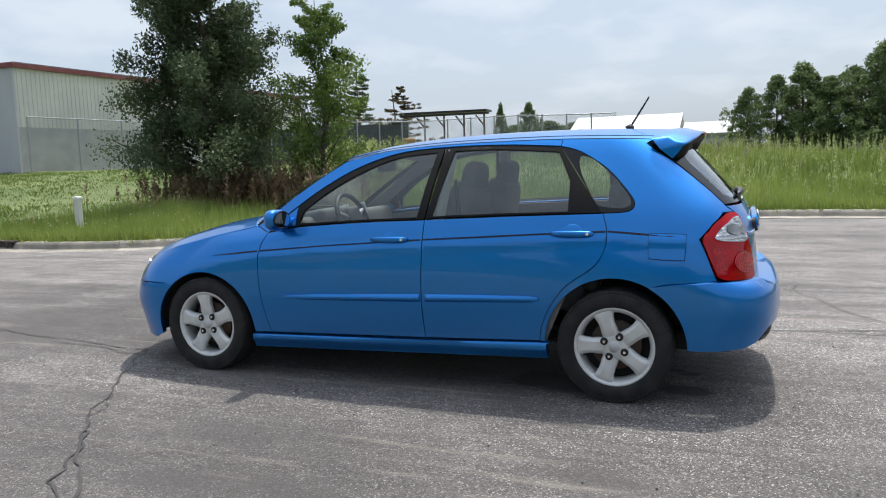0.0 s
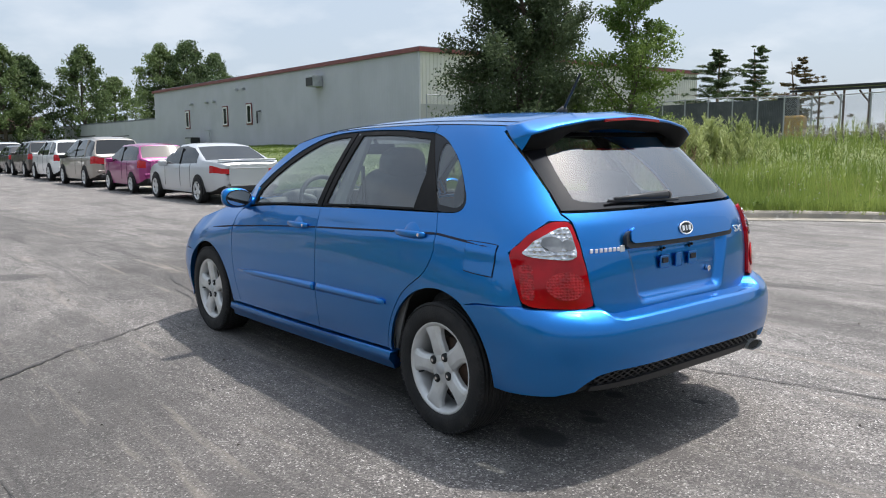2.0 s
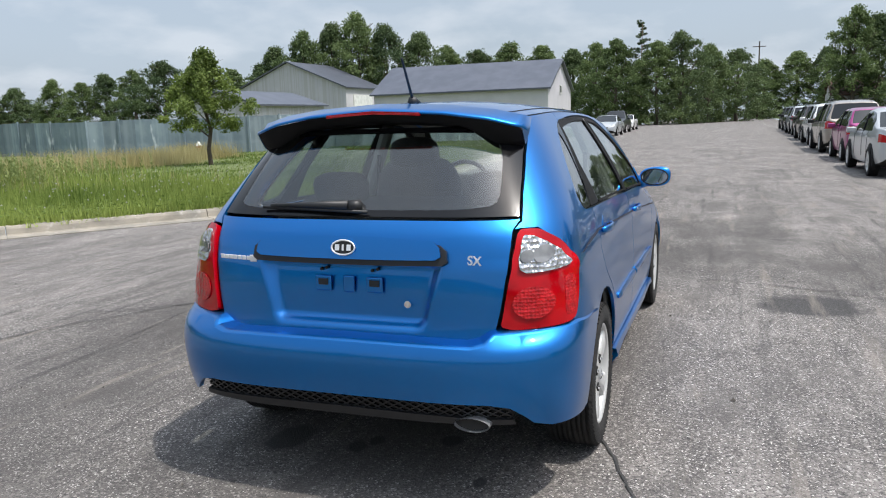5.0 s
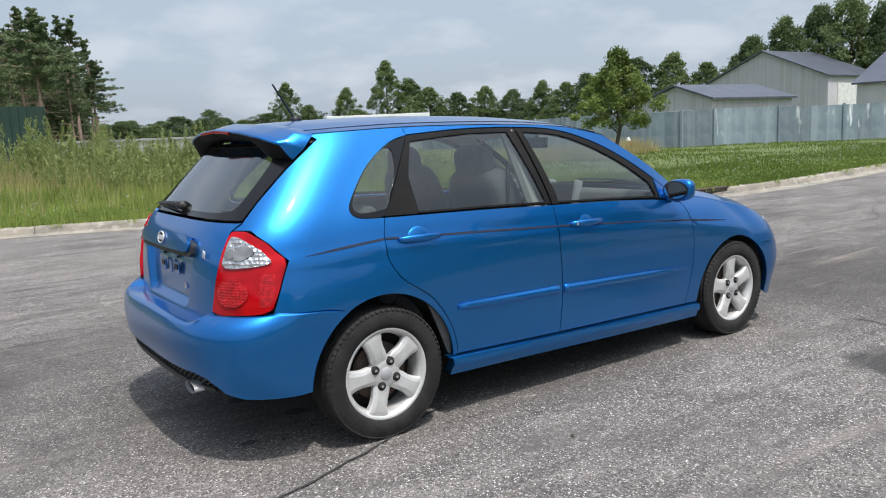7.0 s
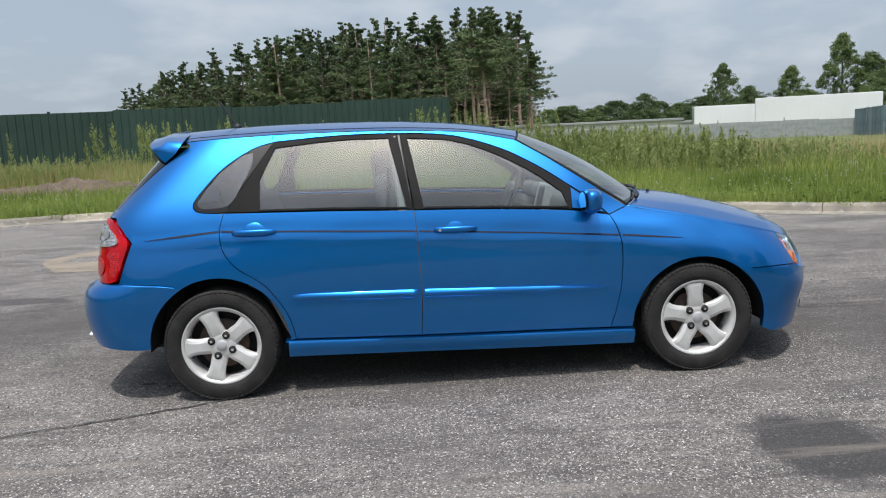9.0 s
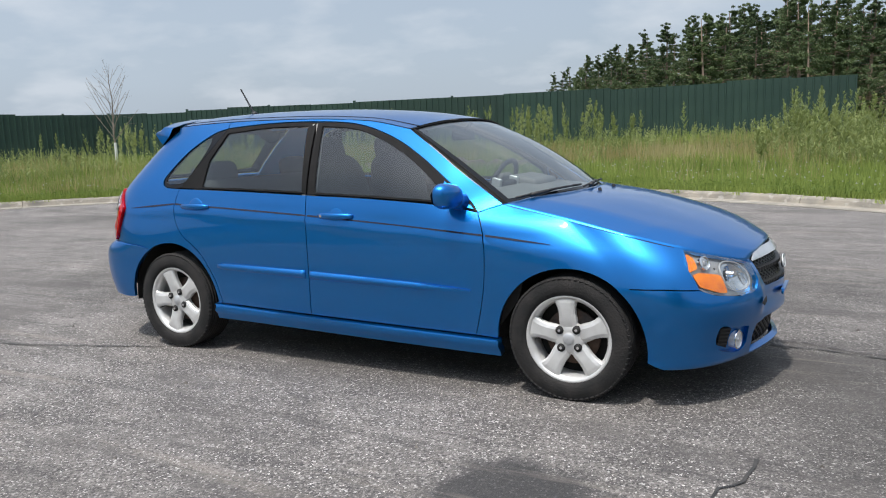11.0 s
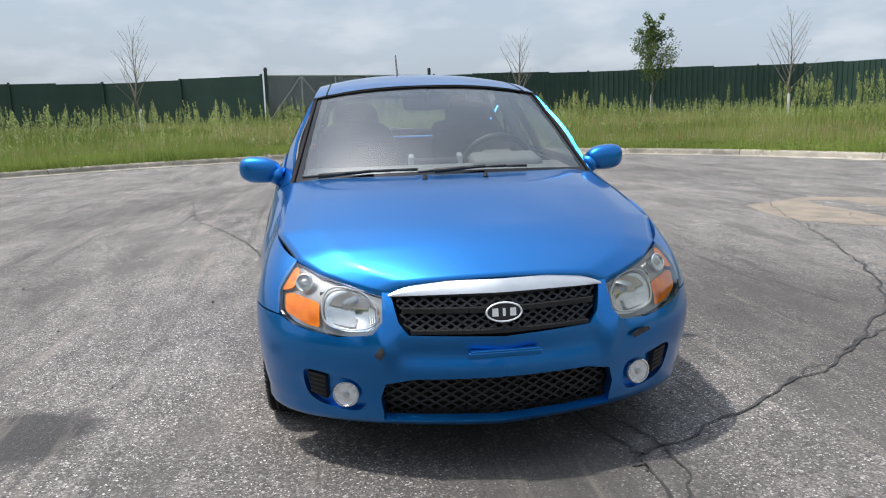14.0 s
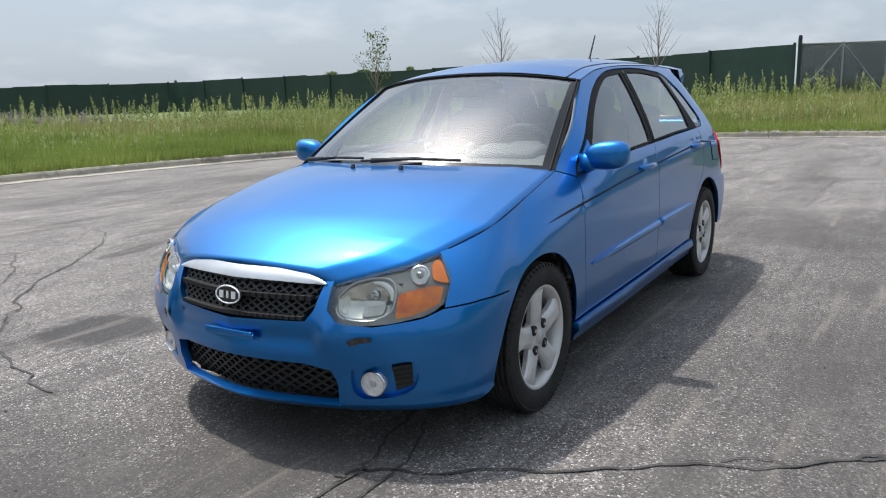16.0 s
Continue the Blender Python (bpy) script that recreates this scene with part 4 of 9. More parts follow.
LEVELS = np.array([0.16, 0.30, 0.45, 0.58, 0.72, 0.85, 0.95, 1.05, 1.20, 1.36, 1.45])
STATIONS = np.array([-2.1, -1.6, -1.2, -0.6, 0.0, 0.6, 0.95, 1.3, 1.6, 2.1])
HALF = np.array([
    (0.79, 0.825, 0.840, 0.842, 0.832, 0.810, 0.785, 0.745, 0.662, 0.568, 0.51),
    (0.79, 0.830, 0.845, 0.848, 0.838, 0.815, 0.790, 0.750, 0.667, 0.573, 0.51),
    (0.80, 0.828, 0.842, 0.846, 0.838, 0.822, 0.800, 0.762, 0.684, 0.588, 0.52),
    (0.80, 0.826, 0.840, 0.844, 0.840, 0.828, 0.806, 0.770, 0.694, 0.598, 0.53),
    (0.80, 0.826, 0.840, 0.845, 0.842, 0.830, 0.808, 0.770, 0.692, 0.592, 0.52),
    (0.80, 0.826, 0.841, 0.846, 0.843, 0.828, 0.795, 0.748, 0.660, 0.560, 0.50),
    (0.80, 0.828, 0.843, 0.847, 0.842, 0.805, 0.712, 0.655, 0.580, 0.500, 0.45),
    (0.80, 0.830, 0.847, 0.850, 0.832, 0.752, 0.640, 0.560, 0.480, 0.400, 0.40),
    (0.80, 0.830, 0.845, 0.840, 0.780, 0.630, 0.520, 0.450, 0.400, 0.350, 0.35),
    (0.79, 0.820, 0.830, 0.820, 0.740, 0.580, 0.450, 0.400, 0.350, 0.300, 0.30)])


def cubic(grid, values, q):
    """Natural-looking cubic (Catmull-Rom) interpolation of values over a grid, along the first axis."""
    q = np.clip(q, grid[0], grid[-1])
    i = np.clip(np.searchsorted(grid, q) - 1, 0, len(grid) - 2)
    h = grid[i + 1] - grid[i]
    t = (q - grid[i]) / h
    slope = np.zeros_like(values)
    slope[1:-1] = (values[2:] - values[:-2]) / (grid[2:] - grid[:-2]).reshape(-1, *([1] * (values.ndim - 1)))
    slope[0], slope[-1] = (values[1] - values[0]) / (grid[1] - grid[0]), (values[-1] - values[-2]) / (grid[-1] - grid[-2])
    if values.ndim > 1:
        t, h = t[:, None], h[:, None]
    return ((2 * t ** 3 - 3 * t ** 2 + 1) * values[i] + (t ** 3 - 2 * t ** 2 + t) * h * slope[i] + (-2 * t ** 3 + 3 * t ** 2) * values[i + 1] + (t ** 3 - t ** 2) * h * slope[i + 1])


def half_width(x, z):
    x, z = np.broadcast_arrays(np.asarray(x, float), np.asarray(z, float))
    shape = x.shape
    x, z = x.ravel(), z.ravel()
    rows = cubic(STATIONS, HALF, x)
    z = np.clip(z, LEVELS[0], LEVELS[-1])
    i = np.clip(np.searchsorted(LEVELS, z) - 1, 0, len(LEVELS) - 2)
    h = LEVELS[i + 1] - LEVELS[i]
    t = (z - LEVELS[i]) / h
    k = np.arange(len(z))
    slope = np.zeros_like(rows)
    slope[:, 1:-1] = (rows[:, 2:] - rows[:, :-2]) / (LEVELS[2:] - LEVELS[:-2])
    slope[:, 0], slope[:, -1] = (rows[:, 1] - rows[:, 0]) / (LEVELS[1] - LEVELS[0]), (rows[:, -1] - rows[:, -2]) / (LEVELS[-1] - LEVELS[-2])
    out = ((2 * t ** 3 - 3 * t ** 2 + 1) * rows[k, i] + (t ** 3 - 2 * t ** 2 + t) * h * slope[k, i] + (-2 * t ** 3 + 3 * t ** 2) * rows[k, i + 1] + (t ** 3 - t ** 2) * h * slope[k, i + 1])
    # a soft crease below the belt line
    zc = np.interp(x, [-1.7, -1.27, -0.2, 0.88, 1.3], [0.885, 0.915, 0.862, 0.785, 0.745])
    fade = np.interp(x, [-1.75, -1.5, 1.1, 1.35], [0, 1, 1, 0])
    out = out + 0.006 * fade * np.exp(-((z - zc + 0.028) / 0.022) ** 2) - 0.004 * fade * np.exp(-((z - zc - 0.008) / 0.010) ** 2)
    return out.reshape(shape)


class End:
    """One end of the body: wraps from the middle of the car's face round the corner on to its side. u is 0 at the middle, pi/2 where the side begins."""

    def __init__(self, sign, zs, xs, length, p, q):
        self.sign, self.zs, self.xs, self.length, self.p, self.q = sign, np.array(zs), np.array(xs), length, p, q

    def face(self, z):
        return cubic(self.zs, self.xs, np.atleast_1d(np.asarray(z, float)))

    def u_of_y(self, y, z):
        start = self.face(z) - self.sign * self.length
        w = half_width(start, z)
        return np.arcsin(np.clip(np.abs(y) / w, 0, 1) ** (self.q / 2))

    def u_of_x(self, x, z):
        start = self.face(z) - self.sign * self.length
        f = self.sign * (x - start) / self.length
        return np.where(f > 0, np.arccos(np.clip(f, 0, 1) ** (self.p / 2)), np.pi / 2 - f)

    def point(self, u, z, inset=0.0):
        u, z = np.broadcast_arrays(np.atleast_1d(np.asarray(u, float)), np.atleast_1d(np.asarray(z, float)))
        start = self.face(z) - self.sign * self.length
        f = np.where(u < np.pi / 2, np.clip(np.cos(u), 0, 1) ** (2 / self.p), np.pi / 2 - u)
        x = start + self.sign * self.length * f
        w = np.where(u < np.pi / 2, half_width(start, z), half_width(x, z))
        y = w * np.where(u < np.pi / 2, np.clip(np.sin(np.abs(u)), 0, 1) ** (2 / self.q), 1.0) * np.where(u < 0, -1, 1)
        return np.stack([x, y, np.broadcast_to(z, np.shape(x))], -1)


FRONT = End(1, [0.14, 0.20, 0.25, 0.32, 0.40, 0.47, 0.54, 0.60, 0.66, 0.72, 0.80, 0.95, 1.3], [2.07, 2.13, 2.155, 2.165, 2.185, 2.19, 2.17, 2.15, 2.115, 2.06, 1.96, 1.75, 1.3], 0.60, 3.0, 1.4)
REAR = End(-1, [0.20, 0.55, 0.68, 0.80, 0.90, 0.98, 1.03, 1.10, 1.20, 1.32, 1.42], [-2.02, -2.03, -2.017, -2.01, -1.995, -1.972, -1.94, -1.88, -1.79, -1.68, -1.59], 0.45, 3.0, 4.0)
BUMPER = End(-1, [0.16, 0.21, 0.27, 0.34, 0.44, 0.54, 0.60, 0.635, 0.655, 0.70], [-1.95, -2.02, -2.075, -2.105, -2.13, -2.135, -2.125, -2.10, -2.065, -2.03], 0.45, 3.0, 3.6)


def outline(end, points, step=0.025, soft=0.0):
    """An outline on an end's surface from points ("x" or "y", place, height), with its edges cut into short steps."""
    uz = []
    for kind, a, z in points:
        u = end.u_of_x(a, z) if kind == "x" else end.u_of_y(abs(a), z) * (1 if a >= 0 else -1)
        uz.append((float(np.ravel(u)[0]), z))
    for _ in range(2 if soft else 0):
        cut = []
        for (u0, z0), (u1, z1) in zip(uz, uz[1:] + uz[:1]):
            cut += [(u0 + (u1 - u0) * soft, z0 + (z1 - z0) * soft), (u1 - (u1 - u0) * soft, z1 - (z1 - z0) * soft)]
        uz = cut
    out = []
    for (u0, z0), (u1, z1) in zip(uz, uz[1:] + uz[:1]):
        k = max(1, int(math.hypot((u1 - u0) * 0.5, z1 - z0) / step))
        out += [(u0 + (u1 - u0) * i / k, z0 + (z1 - z0) * i / k) for i in range(k)]
    return np.array(out)


def shrink(loop, by):
    """The loop moved inwards by a small distance."""
    p, n = np.roll(loop, 1, 0), np.roll(loop, -1, 0)
    area = 0.5 * np.sum(loop[:, 0] * n[:, 1] - n[:, 0] * loop[:, 1])
    d1, d2 = loop - p, n - loop
    d1 /= np.maximum(np.hypot(*d1.T), 1e-9)[:, None]
    d2 /= np.maximum(np.hypot(*d2.T), 1e-9)[:, None]
    m = np.stack([-(d1[:, 1] + d2[:, 1]), d1[:, 0] + d2[:, 0]], 1)
    m /= np.maximum(np.hypot(*m.T), 0.35)[:, None]
    return loop + m * by * (1 if area > 0 else -1)


def shell(loop, point, side=1, step=0.03, gap=0.0025, depth=0.014, inset=0.0, holes=(), proud=None):
    """A thin panel on a surface: its face, and a flange that turns inwards along its edge."""
    loop = shrink(np.asarray(loop, float), gap)
    uv, faces = fill_outline(loop, step, holes)
    pts = point(uv[:, 0], uv[:, 1])
    eps = 1e-3
    n = np.cross(point(uv[:, 0] + eps, uv[:, 1]) - pts, point(uv[:, 0], uv[:, 1] + eps) - pts)
    n /= np.maximum(np.linalg.norm(n, axis=1), 1e-12)[:, None]
    c = pts - np.array([0, 0, 0.5])
    c[:, 0] *= 0.3
    if np.sum(np.einsum("ij,ij->i", n, c)) < 0:
        n = -n
    pts = pts - n * inset
    if proud is not None:
        pts = pts + n * proud(uv)[:, None]
    # orient the faces outwards
    f0 = np.array(faces)
    fn = np.cross(pts[f0[:, 1]] - pts[f0[:, 0]], pts[f0[:, 2]] - pts[f0[:, 0]])
    flip = np.einsum("ij,ij->i", fn, n[f0[:, 0]]) < 0
    f0[flip] = f0[flip][:, ::-1]
    rim = {}
    for t in f0:
        for a, b in ((t[0], t[1]), (t[1], t[2]), (t[2], t[0])):
            if (b, a) in rim:
                del rim[(b, a)]
            else:
                rim[(a, b)] = True
    verts, fl = list(pts), [tuple(t) for t in f0]
    k = len(verts)
    new_id = {}
    for a, b in rim:
        for i in (a, b):
            if i not in new_id:
                new_id[i] = k
                verts += [pts[i], pts[i] - n[i] * depth]
                k += 2
    fl += [(new_id[b], new_id[a], new_id[a] + 1, new_id[b] + 1) for a, b in rim]
    v = np.array(verts)
    if side < 0:
        v = v * np.array([1, -1, 1])
        fl = [t[::-1] for t in fl]
    me = mesh_of("panel", v, fl, None, True)
    # the flange keeps its own flat shading
    return me


def side_point(x, z):
    """The flank of the body from (x, z)."""
    x, z = np.asarray(x, float), np.asarray(z, float)
    return np.where((x < -0.6)[..., None], REAR.point(REAR.u_of_x(x, z), z), FRONT.point(FRONT.u_of_x(x, z), z))


def flank(points, step=0.025):
    """An outline in (x, z) with short steps."""
    out = []
    for (x0, z0), (x1, z1) in zip(points, points[1:] + points[:1]):
        k = max(1, int(math.hypot(x1 - x0, z1 - z0) / step))
        out += [(x0 + (x1 - x0) * i / k, z0 + (z1 - z0) * i / k) for i in range(k)]
    return np.array(out)


def curve(points, per=5):
    return [tuple(p) for p in spline(points, per)]


def arc(cx, cz, r, a0, a1, n=22):
    return [(cx + r * math.cos(radians(a0 + (a1 - a0) * i / n)), cz + r * math.sin(radians(a0 + (a1 - a0) * i / n))) for i in range(n + 1)]


car = thing("blue_hatchback", "metallic blue five-door hatchback with silver alloy wheels", "car")

DOOR_REAR = curve([(-1.245, 1.010), (-1.268, 0.92), (-1.258, 0.82), (-1.20, 0.73), (-1.10, 0.66), (-1.03, 0.60), (-0.95, 0.48), (-0.915, 0.38), (-0.905, 0.318)])
DOOR_MID = curve([(-0.235, 0.978), (-0.222, 0.75), (-0.216, 0.52), (-0.228, 0.298)])
DOOR_FRONT = curve([(0.825, 0.898), (0.858, 0.83), (0.880, 0.72), (0.876, 0.55), (0.850, 0.40), (0.815, 0.277)])
FRAME_TOP = curve([(-0.985, 1.372), (-0.65, 1.390), (-0.30, 1.388), (0.0, 1.362), (0.25, 1.285), (0.45, 1.180), (0.61, 1.072), (0.75, 0.970), (0.825, 0.898)])
RAIL = curve([(0.345, 1.325), (0.15, 1.366), (0.0, 1.385), (-0.35, 1.405), (-0.9, 1.412), (-1.3, 1.402), (-1.56, 1.388)], 6)
SCREEN_EDGE = curve([(0.935, 0.935), (0.70, 1.095), (0.52, 1.217), (0.345, 1.325)])
BONNET_CUT = curve([(0.935, 0.935), (1.25, 0.868), (1.56, 0.796), (1.80, 0.735)])
QUARTER_EDGE = curve([(-0.985, 1.372), (-1.10, 1.338), (-1.25, 1.245), (-1.365, 1.125), (-1.405, 1.06), (-1.372, 1.02), (-1.245, 1.010)])
ARCH_R = (-1.305, 0.300, 0.372)
ARCH_F = (1.310, 0.275, 0.370)


def X(points):
    return [("x", a, b) for a, b in points]


def both(make):
    for sd in (1, -1):
        make(sd)


def car_side(sd):
    # front door
    fd = flank(DOOR_MID[::-1] + curve([(-0.235, 0.978), (0.2, 0.962), (0.6, 0.935), (0.825, 0.898)])[1:-1] + DOOR_FRONT + [(0.3, 0.287)])
    door = part("front_door", shell(fd, side_point, sd), m_blue, car)
    rd = flank(DOOR_MID + [(-0.6, 0.308)] + DOOR_REAR[::-1] + [(-0.7, 0.996)])
    rdoor = part("rear_door", shell(rd, side_point, sd), m_blue, car)
    # window frames and panes
    glass_f = flank(curve([(-0.182, 0.990), (-0.215, 1.18), (-0.250, 1.362)], 3) + curve([(-0.250, 1.362), (0.0, 1.336), (0.22, 1.258), (0.42, 1.150), (0.575, 1.035)], 4)[1:] + [(0.602, 0.958), (0.2, 0.978)])
    belt_f = curve([(0.60, 0.940), (0.2, 0.967), (-0.232, 0.981)], 3)
    i1 = next(i for i, p in enumerate(FRAME_TOP) if p[0] > -0.30)
    frame_f = flank([(-0.292, 1.386)] + FRAME_TOP[i1:] + belt_f)
    part("window_frame", shell(frame_f, side_point, sd, 0.04, 0.002, 0.02, 0.003, [shrink(glass_f, -0.001)]), m_trim, door, "black window frame")
    part("window_glass", shell(glass_f, side_point, sd, 0.06, -0.004, 0.002, 0.009), m_glass, door)
    glass_r = flank([(-1.055, 1.020), (-1.055, 1.180)] + curve([(-0.975, 1.342), (-0.65, 1.366), (-0.358, 1.366)], 4) + [(-0.275, 0.996), (-0.65, 1.010)])
    frame_r = flank([(-0.240, 0.984), (-0.302, 1.386)] + [p for p in FRAME_TOP if p[0] < -0.31][::-1] + [(-1.240, 1.014), (-0.7, 1.000)])
    part("window_frame", shell(frame_r, side_point, sd, 0.04, 0.002, 0.02, 0.003, [shrink(glass_r, -0.001)]), m_trim, rdoor, "black window frame")
    part("window_glass", shell(glass_r, side_point, sd, 0.06, -0.004, 0.002, 0.009), m_glass, rdoor)
    # black belt strips
    for root, a, b in ((door, (-0.18, 0.984), (0.60, 0.947)), (rdoor, (-1.06, 1.012), (-0.26, 0.988))):
        strip = flank([a, ((a[0] + b[0]) / 2, (a[1] + b[1]) / 2 + 0.003), b, (b[0], b[1] + 0.008), ((a[0] + b[0]) / 2, (a[1] + b[1]) / 2 + 0.012), (a[0], a[1] + 0.008)])
        part("belt_strip", shell(strip, side_point, sd, 0.05, 0, 0.008, -0.003), m_trim, root)
    # quarter panel with the rear pillar
    q = outline(REAR, [("y", 0.612, 1.004), ("y", 0.630, 1.03)] + [("y", 0.612, 1.12), ("y", 0.586, 1.25), ("y", 0.552, 1.37)] + X(RAIL[::-1][2:-13]) + X([(-0.99, 1.405)]) + X(QUARTER_EDGE) + X(DOOR_REAR[1:])
                + X([(-0.938, 0.312)]) + X(arc(*ARCH_R, 4, 119)) + X([(-1.60, 0.652)]) + X([(-1.815, 0.668), (-1.775, 0.77), (-1.728, 0.878), (-1.79, 0.95), (-1.838, 1.004)]))
    quarter = part("quarter_panel", shell(q, REAR.point, sd, (0.045, 0.03)), m_blue, car)
    qw = outline(REAR, X([(-1.232, 1.018)]) + X(QUARTER_EDGE[::-1][1:]) )
    lens = outline(REAR, X(curve([(-1.265, 1.042), (-1.350, 1.038), (-1.386, 1.066), (-1.345, 1.14), (-1.245, 1.245), (-1.140, 1.315), (-1.095, 1.310), (-1.115, 1.22), (-1.205, 1.065), (-1.265, 1.042)], 4)[:-1]), 0.03)
    part("quarter_window", shell(qw, REAR.point, sd, (0.06, 0.04), 0.003, 0.015, 0.004, [lens]), m_frit, quarter, "black-bordered quarter window")
    part("window_glass", shell(lens, REAR.point, sd, (0.08, 0.05), -0.002, 0.002, 0.007), m_glass, quarter)
    # front wing
    w = outline(FRONT, X(BONNET_CUT) + X([(1.842, 0.645), (1.890, 0.562)]) + X([(1.75, 0.570), (1.605, 0.567)]) + X(arc(*ARCH_F, 42, 178)) + X([(0.935, 0.272)]) + X(DOOR_FRONT[::-1]))
    wing = part("front_wing", shell(w, FRONT.point, sd, (0.045, 0.03)), m_blue, car)
    # side frame: windscreen pillar and roof rail
    i0 = next(i for i, p in enumerate(RAIL) if p[0] < -0.96)
    sf = flank(SCREEN_EDGE + RAIL[1:i0] + [(-0.99, 1.405)] + FRAME_TOP)
    part("side_frame", shell(sf, side_point, sd, 0.03), m_blue, car)
    part("pillar_lining", shell(sf, side_point, sd, 0.03, -0.004, 0.002, 0.017), m_headliner, car)
    sail = flank([(0.618, 0.944), (0.622, 1.050), (0.70, 0.995), (0.800, 0.910)])
    part("mirror_base", shell(sail, side_point, sd, 0.03, 0.001, 0.03, -0.006), m_blue, door)
    # sill
    sill = flank(curve([(-0.945, 0.306), (-0.90, 0.312), (-0.2, 0.290), (0.80, 0.270), (0.945, 0.266)], 4) + curve([(0.948, 0.180), (0.3, 0.192), (-0.4, 0.210), (-0.95, 0.222)], 4))
    part("sill", shell(sill, side_point, sd, 0.03, 0.001, 0.05, -0.012, proud=lambda uv: 0.022 * np.clip(1 - np.abs(uv[:, 1] - 0.262 + 0.02 * uv[:, 0]) / 0.035, 0, 1)), m_blue, car)
    # thin dark strip along the flank, painting the shade in its crease
    zg = lambda x: float(np.interp(x, [-1.70, -1.27, -0.75, -0.2, 0.4, 0.88, 1.25], [0.882, 0.916, 0.892, 0.864, 0.826, 0.787, 0.750]))
    for root, x0, x1 in ((quarter, -1.66, -1.272), (rdoor, -1.262, -0.226), (door, -0.216, 0.868), (wing, 0.884, 1.22)):
        xs = np.linspace(x0, x1, 16)
        th = [0.0048 * min(1, 0.2 + 4 * (x1 - x)) if root is wing else 0.0048 * min(1, 0.2 + 4 * (x - x0)) if root is quarter else 0.0048 for x in xs]
        gr = flank([(x, zg(x) + t) for x, t in zip(xs, th)] + [(x, zg(x) - t) for x, t in zip(xs[::-1], th[::-1])], 0.05)
        part("groove_shade", shell(gr, side_point, sd, 0.02, 0, 0.001, -0.0042), m_groove, root)
    # rubbing strips
    for root, x0, x1 in ((rdoor, -0.905, -0.240), (door, -0.205, 0.800)):
        zc = lambda x: 0.527 - 0.026 * x
        xs = np.linspace(x0, x1, 15)
        hw = np.interp(xs, [-0.905, -0.85, -0.24, -0.205, 0.5, 0.8], [0.010, 0.018, 0.023, 0.023, 0.018, 0.005])
        st = flank([(x, zc(x) + h) for x, h in zip(xs, hw)] + [(x, zc(x) - h) for x, h in zip(xs[::-1], hw[::-1])])
        part("rubbing_strip", shell(st, side_point, sd, 0.012, 0, 0.02, -0.004, proud=lambda uv: np.interp(uv[:, 0], [-0.905, -0.87, 0.70, 0.8], [0.004, 0.016, 0.015, 0.001]) * np.clip(1 - ((uv[:, 1] - zc(uv[:, 0])) / 0.024) ** 2, 0, 1)), m_blue, root)
    # handles with their bowls
    for root, hx, hz in ((door, -0.02, 0.868), (rdoor, -1.085, 0.905)):
        p = side_point(np.array([hx]), np.array([hz]))[0]
        bowl = bmesh.new()
        bmesh.ops.create_uvsphere(bowl, u_segments=20, v_segments=10, radius=1, matrix=pose(p[0], sd * (p[1] - 0.006), p[2] + 0.004, 12 * sd, 0, 0) @ Matrix.Diagonal((0.062, 0.010, 0.050, 1)))
        part("handle_bowl", bowl, m_blue_dark, root, smooth=True)
        bar = bmesh.new()
        prof = [(-0.115, 0.006, 0.010), (-0.095, 0.016, 0.015), (-0.05, 0.026, 0.017), (0.0, 0.030, 0.017), (0.05, 0.026, 0.017), (0.095, 0.016, 0.014), (0.115, 0.006, 0.009)]
        rings = []
        for dx, out, hh2 in prof:
            rings.append([bar.verts.new((p[0] + dx, sd * (p[1] + out + 0.008 * math.cos(a)), p[2] + hh2 * math.sin(a))) for a in np.linspace(0, 2 * np.pi, 10, endpoint=False)])
        for r0, r1 in zip(rings, rings[1:]):
            for i in range(10):
                bar.faces.new((r0[i], r0[(i + 1) % 10], r1[(i + 1) % 10], r1[i]))
        bar.faces.new(rings[0]), bar.faces.new(rings[-1])
        bmesh.ops.recalc_face_normals(bar, faces=bar.faces)
        h = part("door_handle", bar, m_blue, root, smooth=True)
        if sd > 0 or hx > -0.5:
            part("keyhole", rod((p[0] - 0.085, sd * (p[1] + 0.018), p[2]), (p[0] - 0.085, sd * (p[1] + 0.028), p[2]), 0.008, sides=12), m_chrome, h)
    # door mirror
    mc = (0.690, sd * 0.878, 0.985)
    mb = bmesh.new()
    bmesh.ops.create_uvsphere(mb, u_segments=28, v_segments=18, radius=1)
    for v in mb.verts:
        x, y, z = v.co
        y2 = y * sd
        sx = 0.062 if x > 0 else 0.038
        v.co = (mc[0] + math.copysign(abs(x) ** 0.75, x) * sx + 0.018 * (1 - y2) * 0.5, mc[1] + sd * math.copysign(abs(y2) ** 0.8, y2) * 0.100, mc[2] + math.copysign(abs(z) ** 0.72, z) * 0.064 * (1.0 + 0.06 * y2) + 0.008 * y2)
    mirror = part("door_mirror", mb, m_blue, door, smooth=True)
    mg = bmesh.new()
    bmesh.ops.create_circle(mg, cap_ends=True, segments=28, radius=1, matrix=Matrix.Translation((mc[0] - 0.0315, mc[1], mc[2])) @ pose(0, 0, 0, 0, -90, 0) @ Matrix.Diagonal((0.048, 0.080, 1, 1)))
    part("mirror_glass", mg, m_mirror, mirror)
    mg = bmesh.new()
    bmesh.ops.create_circle(mg, cap_ends=True, segments=28, radius=1, matrix=Matrix.Translation((mc[0] - 0.0300, mc[1], mc[2])) @ pose(0, 0, 0, 0, -90, 0) @ Matrix.Diagonal((0.055, 0.088, 1, 1)))
    part("mirror_rim", mg, m_black, mirror)
